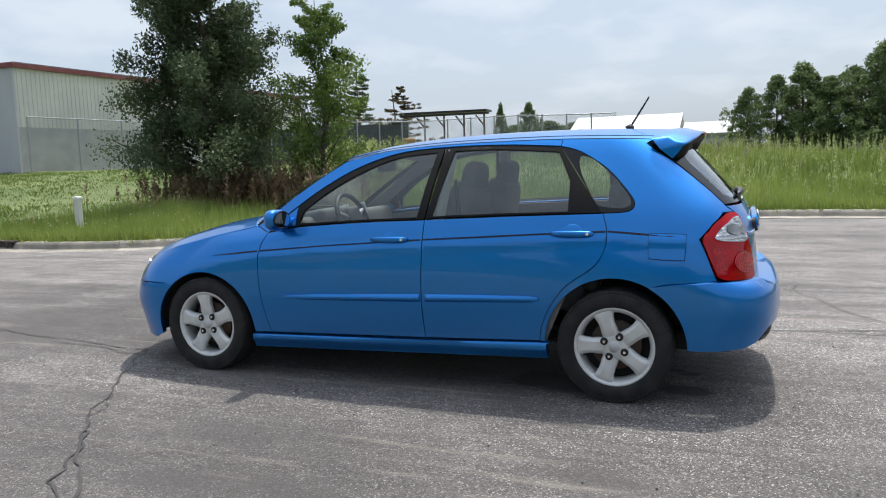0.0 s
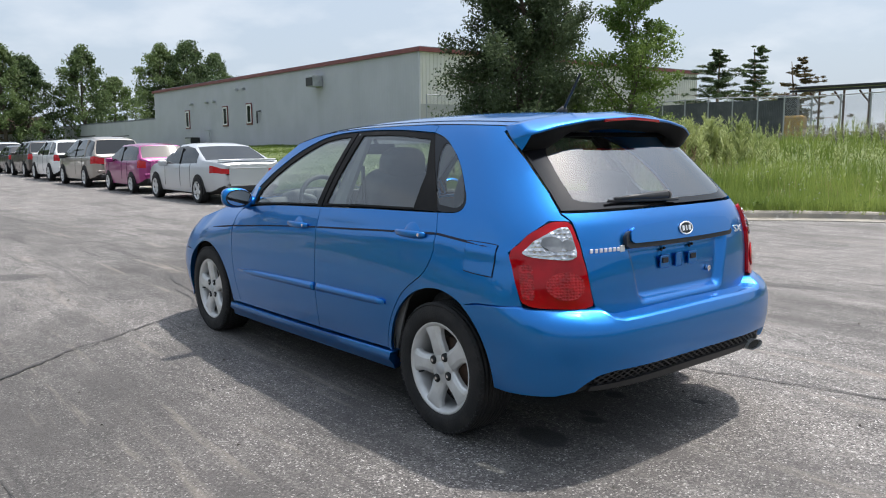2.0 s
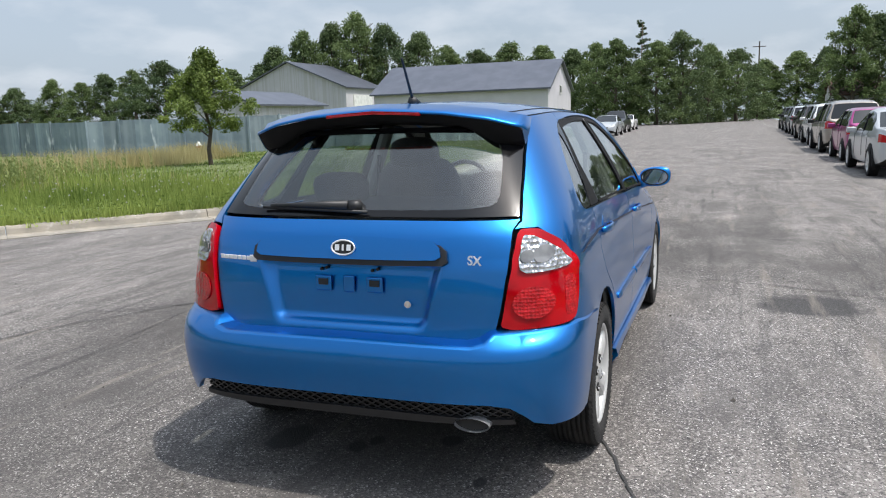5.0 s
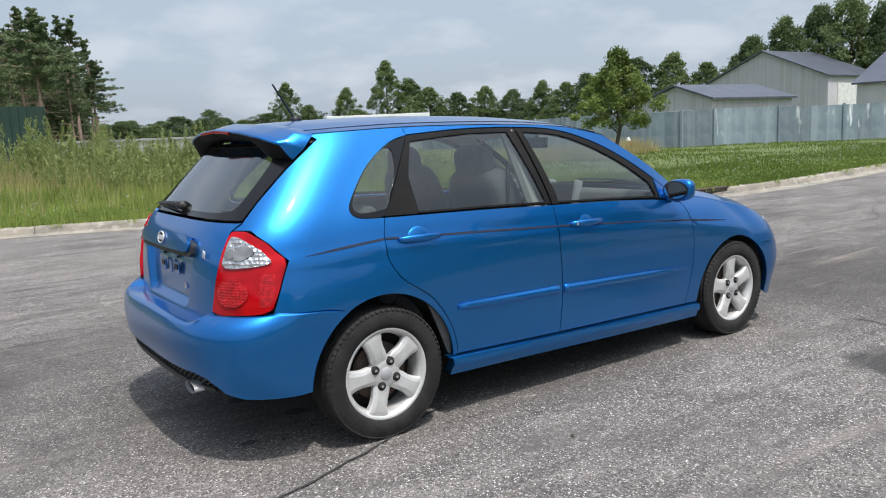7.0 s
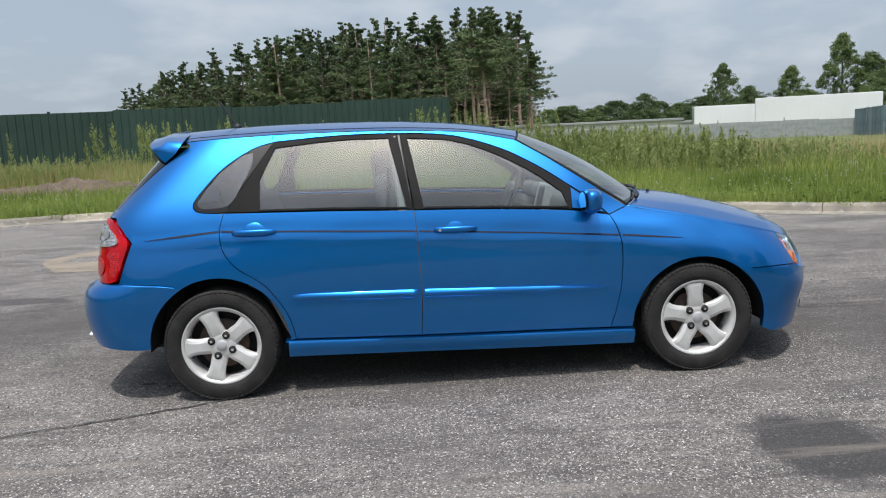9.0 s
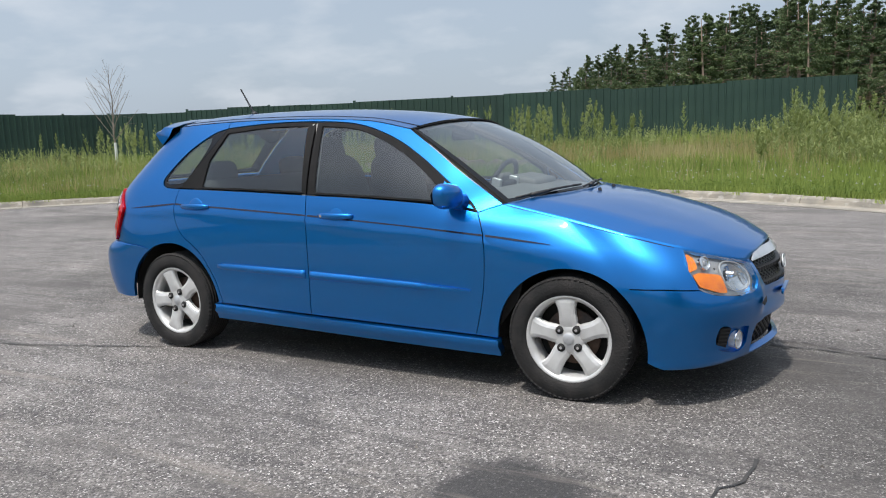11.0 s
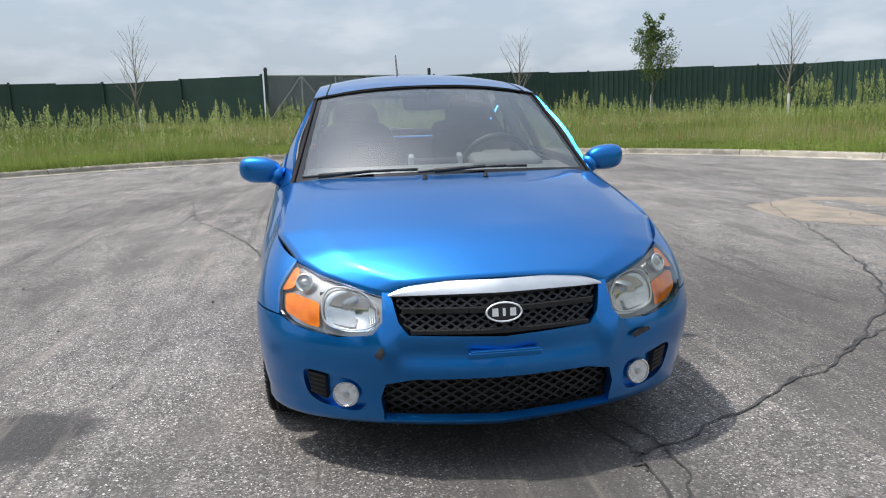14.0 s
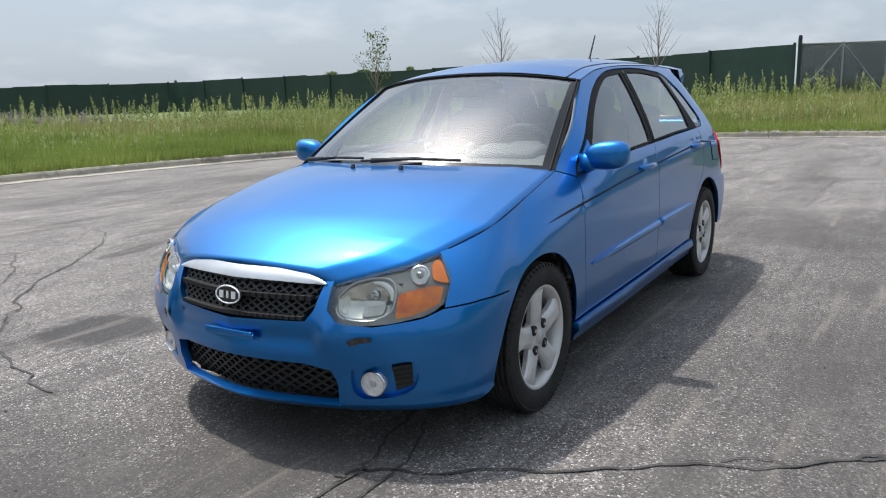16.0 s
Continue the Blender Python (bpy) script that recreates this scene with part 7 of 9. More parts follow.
def to_mesh(b, mat, smooth=True):
    me = bpy.data.meshes.new("piece")
    b.normal_update()
    b.to_mesh(me)
    b.free()
    me.materials.append(mat)
    if smooth:
        me.polygons.foreach_set("use_smooth", [True] * len(me.polygons))
    return me


R_T, T_W = 0.306, 0.102
tread = []
for k in range(9):
    w = -0.082 + 0.164 * k / 8
    tread += [(R_T - 0.004 * abs(k - 4) / 4, w - 0.007), (R_T - 0.004 * abs(k - 4) / 4, w + 0.007), (R_T - 0.011, w + 0.0075), (R_T - 0.011, w + 0.013)]
tyre_prof = [(0.208, 0.082), (0.214, 0.094), (0.236, 0.1035), (0.262, T_W), (0.284, 0.098), (0.297, 0.092)] + [(r, -w) for r, w in tread if abs(w) < 0.09] + [(0.297, -0.092), (0.284, -0.098), (0.262, -T_W), (0.236, -0.1035), (0.214, -0.094), (0.208, -0.082)]
tyre_me = to_mesh(lathe(tyre_prof, 72, True), m_rubber)
lug_mes = []
for w in (-0.0905, 0.0905):
    lug = bmesh.new()
    for i in range(68):
        n0 = len(lug.verts)
        box((0.0195, 0.017, 0.008), bm=lug)
        lug.verts.ensure_lookup_table()
        bmesh.ops.transform(lug, matrix=pose(0, 0, 0, 0, 360 * (i + (0.5 if w > 0 else 0)) / 68, 0) @ Matrix.Translation((0, w, R_T - 0.0100)) @ pose(0, 0, 0, -38 if w > 0 else 38, 0, 14 if w > 0 else -14), verts=lug.verts[n0:])
    lug_mes.append(to_mesh(lug, m_rubber, False))
rim_prof = [(0.204, -0.09), (0.196, -0.07), (0.180, 0.02), (0.184, 0.060), (0.190, 0.078), (0.200, 0.088), (0.209, 0.093), (0.214, 0.091), (0.216, 0.084), (0.208, 0.070)]
rim_me = to_mesh(lathe(rim_prof, 64), m_alloy)


def spoke_mesh():
    b = bmesh.new()
    rows = []
    for r, hw, dep, crown in ((0.028, 0.028, 0.072, 0.002), (0.060, 0.043, 0.075, 0.005), (0.088, 0.044, 0.078, 0.008), (0.120, 0.041, 0.081, 0.009), (0.150, 0.044, 0.083, 0.008), (0.175, 0.052, 0.084, 0.006), (0.194, 0.066, 0.083, 0.003)):
        rows.append([(-hw, dep - 0.030, r), (-hw, dep - 0.010, r), (-hw * 0.86, dep - 0.002, r), (-hw * 0.52, dep + crown * 0.5, r), (hw * 0.52, dep + crown * 0.5, r), (hw * 0.86, dep - 0.002, r), (hw, dep - 0.010, r), (hw, dep - 0.030, r)])
    vs = [[b.verts.new(p) for p in row] for row in rows]
    for a, c in zip(vs, vs[1:]):
        for i in range(7):
            b.faces.new((a[i], a[i + 1], c[i + 1], c[i]))
    b.faces.new(vs[-1]), b.faces.new(vs[0])
    bmesh.ops.recalc_face_normals(b, faces=b.faces)
    return to_mesh(b, m_alloy, False)


spoke_me = spoke_mesh()
hub_me = to_mesh(lathe([(0.0, 0.086), (0.026, 0.085), (0.031, 0.080), (0.034, 0.080), (0.070, 0.076), (0.080, 0.066), (0.080, 0.04)], 32), m_alloy)
cap_me = to_mesh(lathe([(0.0, 0.090), (0.022, 0.089), (0.028, 0.085)], 24), m_silver)
nut_me = to_mesh(rod((0, 0.060, 0), (0, 0.089, 0), 0.011, 0.008, 6), m_chrome, False)
well_me = to_mesh(lathe([(0.0, 0.0835), (0.020, 0.0835), (0.021, 0.070)], 16), m_inner)
disc_me = to_mesh(lathe([(0.05, 0.02), (0.135, 0.02), (0.135, 0.0), (0.05, 0.0)], 40), m_iron)
back_me = to_mesh(lathe([(0.0, -0.03), (0.19, -0.03)], 40), m_inner)
for wx, wy, rot, sd in ((1.305, 0.742, 6, 1), (-1.305, 0.738, 18, 1), (1.305, -0.742, -5, -1), (-1.305, -0.738, -20, -1)):
    wh = part("wheel", back_me, None, car, "silver five-spoke alloy wheel with a black tyre")
    wh.matrix_basis = Matrix.Translation((wx, wy, 0.303)) @ pose(0, 0, 0, 0, rot, 0) @ (pose(0, 0, 0) if sd > 0 else pose(0, 0, 0, 0, 0, 180))
    part("tyre", tyre_me, None, wh)
    for lug_me in lug_mes:
        part("shoulder_tread", lug_me, None, wh)
    part("rim", rim_me, None, wh)
    part("brake_disc", disc_me, None, wh)
    part("hub", hub_me, None, wh)
    part("centre_cap", cap_me, None, wh)
    for k in range(5):
        s_ob = part("spoke", spoke_me, None, wh)
        s_ob.matrix_basis = pose(0, 0, 0, 0, 72 * k, 0)
    for k in range(4):
        a = radians(45 + 90 * k)
        for me_, nm in ((well_me, "nut_well"), (nut_me, "wheel_nut")):
            o = part(nm, me_, None, wh)
            o.matrix_basis = Matrix.Translation((0.060 * math.cos(a), 0, 0.060 * math.sin(a)))
    part("valve", rod((0.155, 0.06, 0.0), (0.17, 0.085, 0.0), 0.005), m_black, wh)

# ---- parked cars ----
m_car_glass = material("dark_car_glass", (0.02, 0.023, 0.026), 0.04, Specular_IOR_Level=0.45)
m_tail_red = material("parked_tail_lamp", (0.45, 0.01, 0.015), 0.2)
m_lamp_clear = material("parked_headlamp", (0.6, 0.61, 0.62), 0.15, 0.5)
PAINTS = {n: paint(n + "_paint", c, tuple(v * 0.93 for v in c), f) for n, c, f in (("silver_white", (0.50, 0.515, 0.53), 0.15), ("magenta", (0.30, 0.025, 0.16), 0.3), ("champagne", (0.33, 0.29, 0.25), 0.2), ("white", (0.75, 0.75, 0.74), 0.0),
                                                                                        ("dark_brown", (0.060, 0.050, 0.046), 0.3), ("charcoal", (0.035, 0.037, 0.042), 0.4), ("silver", (0.45, 0.47, 0.49), 0.15), ("black", (0.012, 0.012, 0.014), 0.2))}
# length, width, belt at tail and nose, top line as (fraction of the length from the tail, height), foot and top of both screens, lamp (inner reach, low, high), rear ground clearance
KINDS = {
    "sedan": (4.87, 1.84, 1.00, 0.90, [(0, 0.95), (0.012, 1.01), (0.03, 1.04), (0.09, 1.055), (0.14, 1.07), (0.30, 1.41), (0.42, 1.475), (0.52, 1.45), (0.73, 1.00), (0.86, 0.92), (0.95, 0.80), (0.985, 0.68), (1, 0.56)], (0.14, 0.29, 0.525, 0.725), (0.56, 0.80, 0.93)),
    "hatch": (3.80, 1.67, 1.00, 0.92, [(0, 0.98), (0.01, 1.03), (0.03, 1.08), (0.12, 1.44), (0.30, 1.50), (0.55, 1.47), (0.80, 1.02), (0.90, 0.93), (0.96, 0.80), (0.99, 0.68), (1, 0.56)], (0.03, 0.115, 0.56, 0.79), (0.66, 0.84, 1.02)),
    "van": (5.0, 1.88, 1.08, 0.98, [(0, 1.06), (0.008, 1.10), (0.02, 1.15), (0.07, 1.66), (0.2, 1.75), (0.58, 1.72), (0.82, 1.08), (0.91, 0.98), (0.965, 0.84), (0.99, 0.70), (1, 0.56)], (0.02, 0.068, 0.60, 0.81), (0.62, 0.90, 1.06)),
    "suv": (4.6, 1.84, 1.10, 1.02, [(0, 1.08), (0.008, 1.11), (0.02, 1.16), (0.085, 1.63), (0.2, 1.70), (0.52, 1.68), (0.73, 1.12), (0.87, 1.05), (0.95, 0.94), (0.985, 0.78), (1, 0.60)], (0.02, 0.08, 0.53, 0.72), (0.70, 0.88, 1.10)),
    "pickup": (5.5, 1.95, 1.16, 1.10, [(0, 1.02), (0.006, 1.14), (0.02, 1.17), (0.36, 1.17), (0.365, 1.18), (0.40, 1.78), (0.45, 1.84), (0.55, 1.82), (0.69, 1.18), (0.85, 1.12), (0.96, 1.0), (0.99, 0.8), (1, 0.62)], (0.366, 0.398, 0.555, 0.685), (0.78, 0.88, 1.12))}


def car_skin(kind):
    """The body's surface as a grid of stations and rings, with what each face belongs to."""
    L, W, belt0, belt1, top, (r_foot, r_top, w_top, w_foot), (lamp_in, lamp_lo, lamp_hi) = KINDS[kind]
    keys = sorted(set([0, 0.004, 0.012, 0.025, 0.04, 0.06, 0.09, 0.14, 0.2, 0.26, 0.36, 0.44, 0.50, 0.60, 0.66, 0.80, 0.86, 0.90, 0.94, 0.965, 0.985, 0.995, 1.0, r_foot, r_top, w_top, w_foot, (r_foot + r_top) / 2, (w_top + w_foot) / 2] + [f for f, z in top]))
    f = np.array([k for i, k in enumerate(keys) if i == 0 or k - keys[i - 1] > 0.002])
    zt = np.interp(f, [q[0] for q in top], [q[1] for q in top])
    plan = np.interp(f, [0, 0.004, 0.012, 0.03, 0.08, 0.2, 0.85, 0.93, 0.97, 0.99, 1.0], [0.56, 0.74, 0.87, 0.945, 0.985, 1.0, 1.0, 0.96, 0.88, 0.76, 0.56]) * W / 2
    low = np.interp(f, [0, 0.02, 0.06, 0.2, 0.8, 0.95, 1.0], [0.42, 0.32, 0.27, 0.20, 0.20, 0.24, 0.36])
    belt = np.minimum(np.interp(f, [0, 1], [belt0, belt1]), zt - 0.05)
    rings = []
    for x, t, w, lo, be in zip(f, zt, plan, low, belt):
        span = max(0.0, t - be)
        tum = 0.36 * max(0.0, span - 0.10)
        sh = be - 0.06
        pts = [(0.0, lo), (0.80, lo), (0.95, lo + 0.05)]
        pts += [(1.0 - 0.03 * abs(k - 0.5), lo + 0.06 + (sh - lo - 0.06) * k) for k in (0.2, 0.4, 0.55, 0.70, 0.84)]
        pts += [(0.985, sh), (0.955, be)]
        y_be = 0.955 * w
        pts = [(y * w, z) for y, z in pts]
        pts += [(y_be - tum * 0.45, be + span * 0.48), (y_be - tum - 0.02, be + span * 0.86), (y_be - tum - 0.08, t - 0.012 - 0.02 * min(1, span)), ((y_be - tum) * 0.72, t - 0.006), ((y_be - tum) * 0.35, t + 0.004), (0.0, t + 0.006)]
        rings.append([(x * L, y, z) for y, z in pts])
    n = len(rings[0])
    faces = {k: [] for k in ("body", "lower_body", "rear_side_window", "front_side_window", "rear_window", "windscreen", "tail_lamp", "headlamp")}
    for i in range(len(f) - 1):
        fm = (f[i] + f[i + 1]) / 2
        open_ = zt[i] - belt[i] > 0.2 or zt[i + 1] - belt[i + 1] > 0.2
        for j in range(n - 1):
            zm = sum(rings[a][b][2] for a in (i, i + 1) for b in (j, j + 1)) / 4
            ym = sum(rings[a][b][1] for a in (i, i + 1) for b in (j, j + 1)) / 4
            key = "body"
            if j in (9, 10) and open_ and r_foot + 0.03 < fm < w_foot - 0.035:
                key = "rear_side_window" if fm < 0.44 else "front_side_window"
                if zt[i] - belt[i] < 0.22:
                    key = "body"
            elif j in (12, 13, 14) and r_foot <= fm <= r_top:
                key = "rear_window"
            elif j in (12, 13, 14) and w_top <= fm <= w_foot:
                key = "windscreen"
            elif fm < 0.055 and j in ((6, 7) if kind == "sedan" else (6, 7, 8)) and ym > lamp_in * W / 2:
                key = "tail_lamp"
            elif 0.945 < fm < 0.992 and 0.58 < zm < 0.86 and ym > 0.34 * W:
                key = "headlamp"
            elif j < 2:
                key = "lower_body"
            faces[key].append((i, j))
    return rings, faces


SKINS = {k: car_skin(k) for k in KINDS}


def skin_part(kind, key, side):
    """One panel of the skin; side 0 takes both halves."""
    rings, faces = SKINS[kind]
    n = len(rings[0])
    ids, v, fc = {}, [], []
    for sd in ((1, -1) if side == 0 else (side,)):
        for i, j in faces[key]:
            quad = [(i, j), (i + 1, j), (i + 1, j + 1), (i, j + 1)]
            out = []
            for q in (quad if sd < 0 else quad[::-1]):
                x, y, z = rings[q[0]][q[1]]
                k = (round(x, 4), round(sd * y, 4), round(z, 4))
                if k not in ids:
                    ids[k] = len(v)
                    v.append((x, sd * y, z))
                if ids[k] not in out:
                    out.append(ids[k])
            if len(out) > 2:
                fc.append(out)
        if key == "body":
            for ring in (rings[0], rings[-1]):
                fc.append([ids.setdefault((round(x, 4), round(sd * y, 4), round(z, 4)), len(v)) if (round(x, 4), round(sd * y, 4), round(z, 4)) in ids else (v.append((x, sd * y, z)), ids.setdefault((round(x, 4), round(sd * y, 4), round(z, 4)), len(v) - 1))[1] for x, y, z in ring])
    me = mesh_of(key, v, fc, None, True)
    if key == "body":
        for q in me.polygons:
            if q.loop_total > 6:
                q.use_smooth = False
    return me


def parked_car(label, kind, colour, rear_x, y, away=True, category="car"):
    """A parked car; away: its tail towards -x."""
    L, W, belt0, belt1, top, (r_foot, r_top, w_top, w_foot), (lamp_in, lamp_lo, lamp_hi) = KINDS[kind]
    pm = PAINTS[colour]
    th = thing("parked_" + ("pickup" if kind == "pickup" else "car"), label, category, (rear_x, y, float(gutter(rear_x, y)) + 0.012), 0 if away else 180, "cars along the street")
    hw = W / 2
    R = 0.345 if kind in ("suv", "pickup", "van") else 0.32 if kind == "sedan" else 0.29
    body = part("body", skin_part(kind, "body", 0), pm, th)
    part("lower_body", skin_part(kind, "lower_body", 0), m_inner, body)
    for key in ("windscreen", "rear_window"):
        part(key, skin_part(kind, key, 0), m_car_glass, body, "dark window glass")
    for sd in (1, -1):
        for key in ("rear_side_window", "front_side_window"):
            if SKINS[kind][1][key]:
                part(key, skin_part(kind, key, sd), m_car_glass, body)
        part("tail_lamp", skin_part(kind, "tail_lamp", sd), m_tail_red, body, "red tail lamp")
        part("headlamp", skin_part(kind, "headlamp", sd), m_lamp_clear, body, "clear headlamp")
        roof_y = 0.955 * hw - 0.36 * (top[5][1] - belt0 - 0.1)
        part("pillar", rod((0.445 * L, sd * (0.957 * hw), belt0 - 0.05), (0.44 * L, sd * (roof_y - 0.005), top[5][1] - 0.07), 0.025, 0.025, 6), m_trim, body)
        if kind in ("van", "suv"):
            part("pillar", rod((0.20 * L, sd * (0.957 * hw), belt0 - 0.05), (0.20 * L, sd * (roof_y - 0.005), top[5][1] - 0.08), 0.035, 0.035, 6), pm, body)
            part("roof_rail", rod((0.14 * L, sd * hw * 0.62, top[4][1] + 0.035), (0.55 * L, sd * hw * 0.62, top[4][1] + 0.03), 0.018), m_trim, body)
        for f in (0.30, 0.46, w_foot - 0.04):
            ring = min(SKINS[kind][0], key=lambda q: abs(q[0][0] - f * L))
            part("door_seam", tube([(x, sd * (y + 0.0005), z) for x, y, z in ring[3:10]], 0.006, 5), m_trim, body)
        for f in (0.34, 0.50):
            part("door_handle", box((0.18, 0.04, 0.03), (f * L - 0.1, sd * hw * 0.985, belt0 - 0.16), 0.01), pm, body)
        part("door_mirror", rounded_block((0.12, 0.22, 0.14), (w_foot * L - 0.40, sd * (hw + 0.08), belt1 + 0.06), 0, 0.04), pm if kind != "van" else m_black, body, smooth=True)
    if kind != "sedan":
        part("bumper_lip", rounded_block((0.12, W * 0.80, 0.10), (0.055, 0, 0.56), 0, 0.045), pm, body, smooth=True)
    part("lower_valance", rounded_block((0.14, W * 0.70, 0.16), (0.06, 0, 0.38), 0, 0.04), m_black, body, smooth=True)
    if kind != "sedan":
        part("plate_bar", box((0.014, 0.32, 0.14), (-0.004, 0, (lamp_lo + lamp_hi) / 2 - 0.10), 0.004), m_galv, body)
    if kind == "sedan":
        part("bright_strip", box((0.02, 0.92, 0.022), (-0.002, 0, 0.865), 0.006), m_dull_chrome, body)
        part("boot_lip", rounded_block((0.10, W * 0.80, 0.03), (0.09, 0, 1.065), 0, 0.012), pm, body, smooth=True)
        for sy in (0.55, -0.55):
            part("exhaust_tip", rod((0.0, sy, 0.37), (0.2, sy, 0.37), 0.045, 0.045, 14), m_dull_chrome, body)
    part("grille", rounded_block((0.05, W * 0.42, 0.16), (L * 0.992, 0, 0.56), 0, 0.02), m_black, body, "dark front grille")
    for f in (0.195, 0.805):
        for sd in (1, -1):
            v = []
            for k in range(25):
                q = radians(-14 + 208 * k / 24)
                px, pz = f * L + (R + 0.055) * math.cos(q), R + 0.02 + (R + 0.055) * math.sin(q)
                v += [(px, sd * (hw - 0.26), pz), (px, sd * (hw + 0.004), pz)]
            fc = [(2 * k, 2 * k + 1, 2 * k + 3, 2 * k + 2) for k in range(24)] + [tuple(2 * k + 1 for k in range(25))]
            part("arch", mesh_of("arch", v, fc), m_inner, body)
            k = R / R_T
            wh = part("wheel", back_me, None, th)
            wh.matrix_basis = Matrix.Translation((f * L, sd * (hw - 0.058 * k), R)) @ pose(0, 0, 0, 0, 31 * (f > 0.5) + rear_x * 40, 0) @ pose(0, 0, 0, 0, 0, 0 if sd > 0 else 180) @ Matrix.Diagonal((k, k, k, 1))
            part("tyre", tyre_me, None, wh)
            part("rim", rim_me, None, wh)
            part("hub", hub_me, None, wh)
            for n in range(5 if rear_x < 40 else 0):
                part("rim_spoke", spoke_me, None, wh).matrix_basis = pose(0, 0, 0, 0, 72 * n, 0)
            if rear_x >= 40:
                part("wheel_cover", cover_me, None, wh)
    if kind == "pickup":
        part("bed", box((L * 0.34, W * 0.78, 0.03), (L * 0.185, 0, 1.185)), m_inner, body)
    return th


cover_me = to_mesh(lathe([(0.07, 0.082), (0.12, 0.086), (0.185, 0.080)], 24), m_alloy)
PK = [("silver-white four-door sedan parked at the kerb", "sedan", "silver_white", 13.55), ("bright magenta small hatchback parked at the kerb", "hatch", "magenta", 19.5), ("pale champagne minivan parked at the kerb", "van", "champagne", 24.4),
      ("white compact crossover parked at the kerb", "suv", "white", 30.6), ("dark grey-brown sport utility car parked at the kerb", "suv", "dark_brown", 36.4), ("charcoal hatchback parked at the kerb", "hatch", "charcoal", 42.4),
      ("silver crossover in the row of parked cars", "suv", "silver", 47.6), ("black sport utility car in the row of parked cars", "suv", "black", 53.6), ("dark sport utility car at the row's far end", "suv", "black", 60.0)]
for lab, kd, col, x in PK:
    parked_car(lab, kd, col, x, float(np.interp(x + 2, [13, 28, 50, 90], [-5.15, -5.4, -6.0, -7.1])))
for lab, kd, col, x, y in (("silver sedan parked facing the turning circle", "sedan", "silver", 56.5, 6.9), ("black pickup truck parked behind the sedan", "pickup", "black", 66.0, 7.4), ("white sedan parked far up the street", "sedan", "white", 76.0, 7.8)):
    parked_car(lab, kd, col, x, y, False)


# ---- street furniture ----
def drain(x, y, turn, w=0.95):
    th = thing("street_drain", "dark cast-iron drain opening in the kerb", "drain", (x, y, float(gutter(x, y))), turn)
    part("mouth", box((w, 0.24, 0.085), (0, 0.02, 0.085), 0.01), m_inner, th)
    part("frame", box((w + 0.1, 0.26, 0.03), (0, 0.03, 0.152), 0.008), m_iron, th)
    for k in range(3):
        part("bar", box((0.025, 0.03, 0.09), (-w / 3 + k * w / 3, -0.095, 0.085), 0.004), m_iron, th)
    part("apron", box((w + 0.2, 0.45, 0.02), (0, -0.33, 0.012), 0.005), m_concrete, th)


drain(11.2, -5.78, 172)
drain(10.2, 5.78, -2)
mk = thing("utility_marker", "pale plastic utility marker post in the grass", "post", (10.6, -7.1, soil_z(10.6, -7.1) - 0.05))
part("post", box((0.12, 0.12, 0.78), (0, 0, 0.39), 0.02), m_siding_light, mk)
part("cap", box((0.14, 0.14, 0.06), (0, 0, 0.79), 0.02), m_white, mk)


def pole(name, label, x, y, h, r, arm=None, mat=None):
    th = thing(name, label, "pole", (x, y, soil_z(x, y) - 0.2))
    part("shaft", rod((0, 0, 0), (0, 0, h), r, r * 0.65, 10), mat or m_trunk, th)
    if arm:
        part("arm", rod((0, 0, h - 0.1), (0, arm, h), 0.05), mat or m_trunk, th)
        part("lamp_head", box((0.3, 0.6, 0.15), (0, arm, h), 0.03), m_galv, th)
    return th


x, y = (-4.4 + 150 * math.cos(radians(-3.0)), 1.2 + 150 * math.sin(radians(-3.0)))
up = pole("utility_pole", "tall thin wooden utility pole", x, y, 13.5, 0.16)
part("crossarm", box((0.12, 2.2, 0.12), (0, 0, 12.6)), m_trunk, up)
x, y = -4.4 + 130 * math.cos(radians(-12.3)), 1.2 + 130 * math.sin(radians(-12.3))
pole("street_lamp", "pale street lamp on a straight pole", x, y, 10.0, 0.12, -1.2, m_galv)
x, y = -4.4 + 132 * math.cos(radians(-10.9)), 1.2 + 132 * math.sin(radians(-10.9))
gable("brick_house", "far small house with a reddish roof", (x, y, 0), 0, 9, 8, 3.2, 2.2, m_tan, m_rust)
hyd = thing("red_hydrant", "small red and white marker by the fence", "hydrant", (28.4, 23.8, soil_z(28.4, 23.8) - 0.3))
part("barrel", rod((0, 0, 0), (0, 0, 0.75), 0.14, 0.12, 12), m_tail_red, hyd)
part("bonnet", rod((0, 0, 0.75), (0, 0, 0.95), 0.15, 0.05, 12), m_white, hyd)

# ---- cracks and stains on the asphalt ----
crack([(3.92, 0.23), (3.42, 0.33), (2.80, 0.41), (2.15, 0.52), (1.90, 0.46), (1.2, 0.3), (0.4, 0.1)], 0.045, 1)
crack([(0.1, 3.4), (0.62, 2.63), (1.22, 1.99), (1.65, 1.31), (2.05, 0.56), (2.2, 0.5)], 0.05, 2)
crack([(3.65, 0.21), (3.65, -0.29), (3.55, -0.84), (3.5, -1.6)], 0.03, 3)
crack([(-2.33, -3.22), (-2.59, -2.60), (-2.75, -2.00), (-3.16, -1.39)], 0.045, 4)
crack([(-0.9, -0.66), (-1.08, -0.73), (-1.44, -0.89), (-1.84, -1.03), (-2.33, -1.17), (-3.38, -1.46), (-4.64, -1.93), (-5.49, -2.24), (-8.75, -2.86), (-12.2, -3.9), (-13.7, -4.9)], 0.05, 5)
crack([(1.65, -2.95), (0.84, -4.00), (0.1, -5.2)], 0.035, 6)
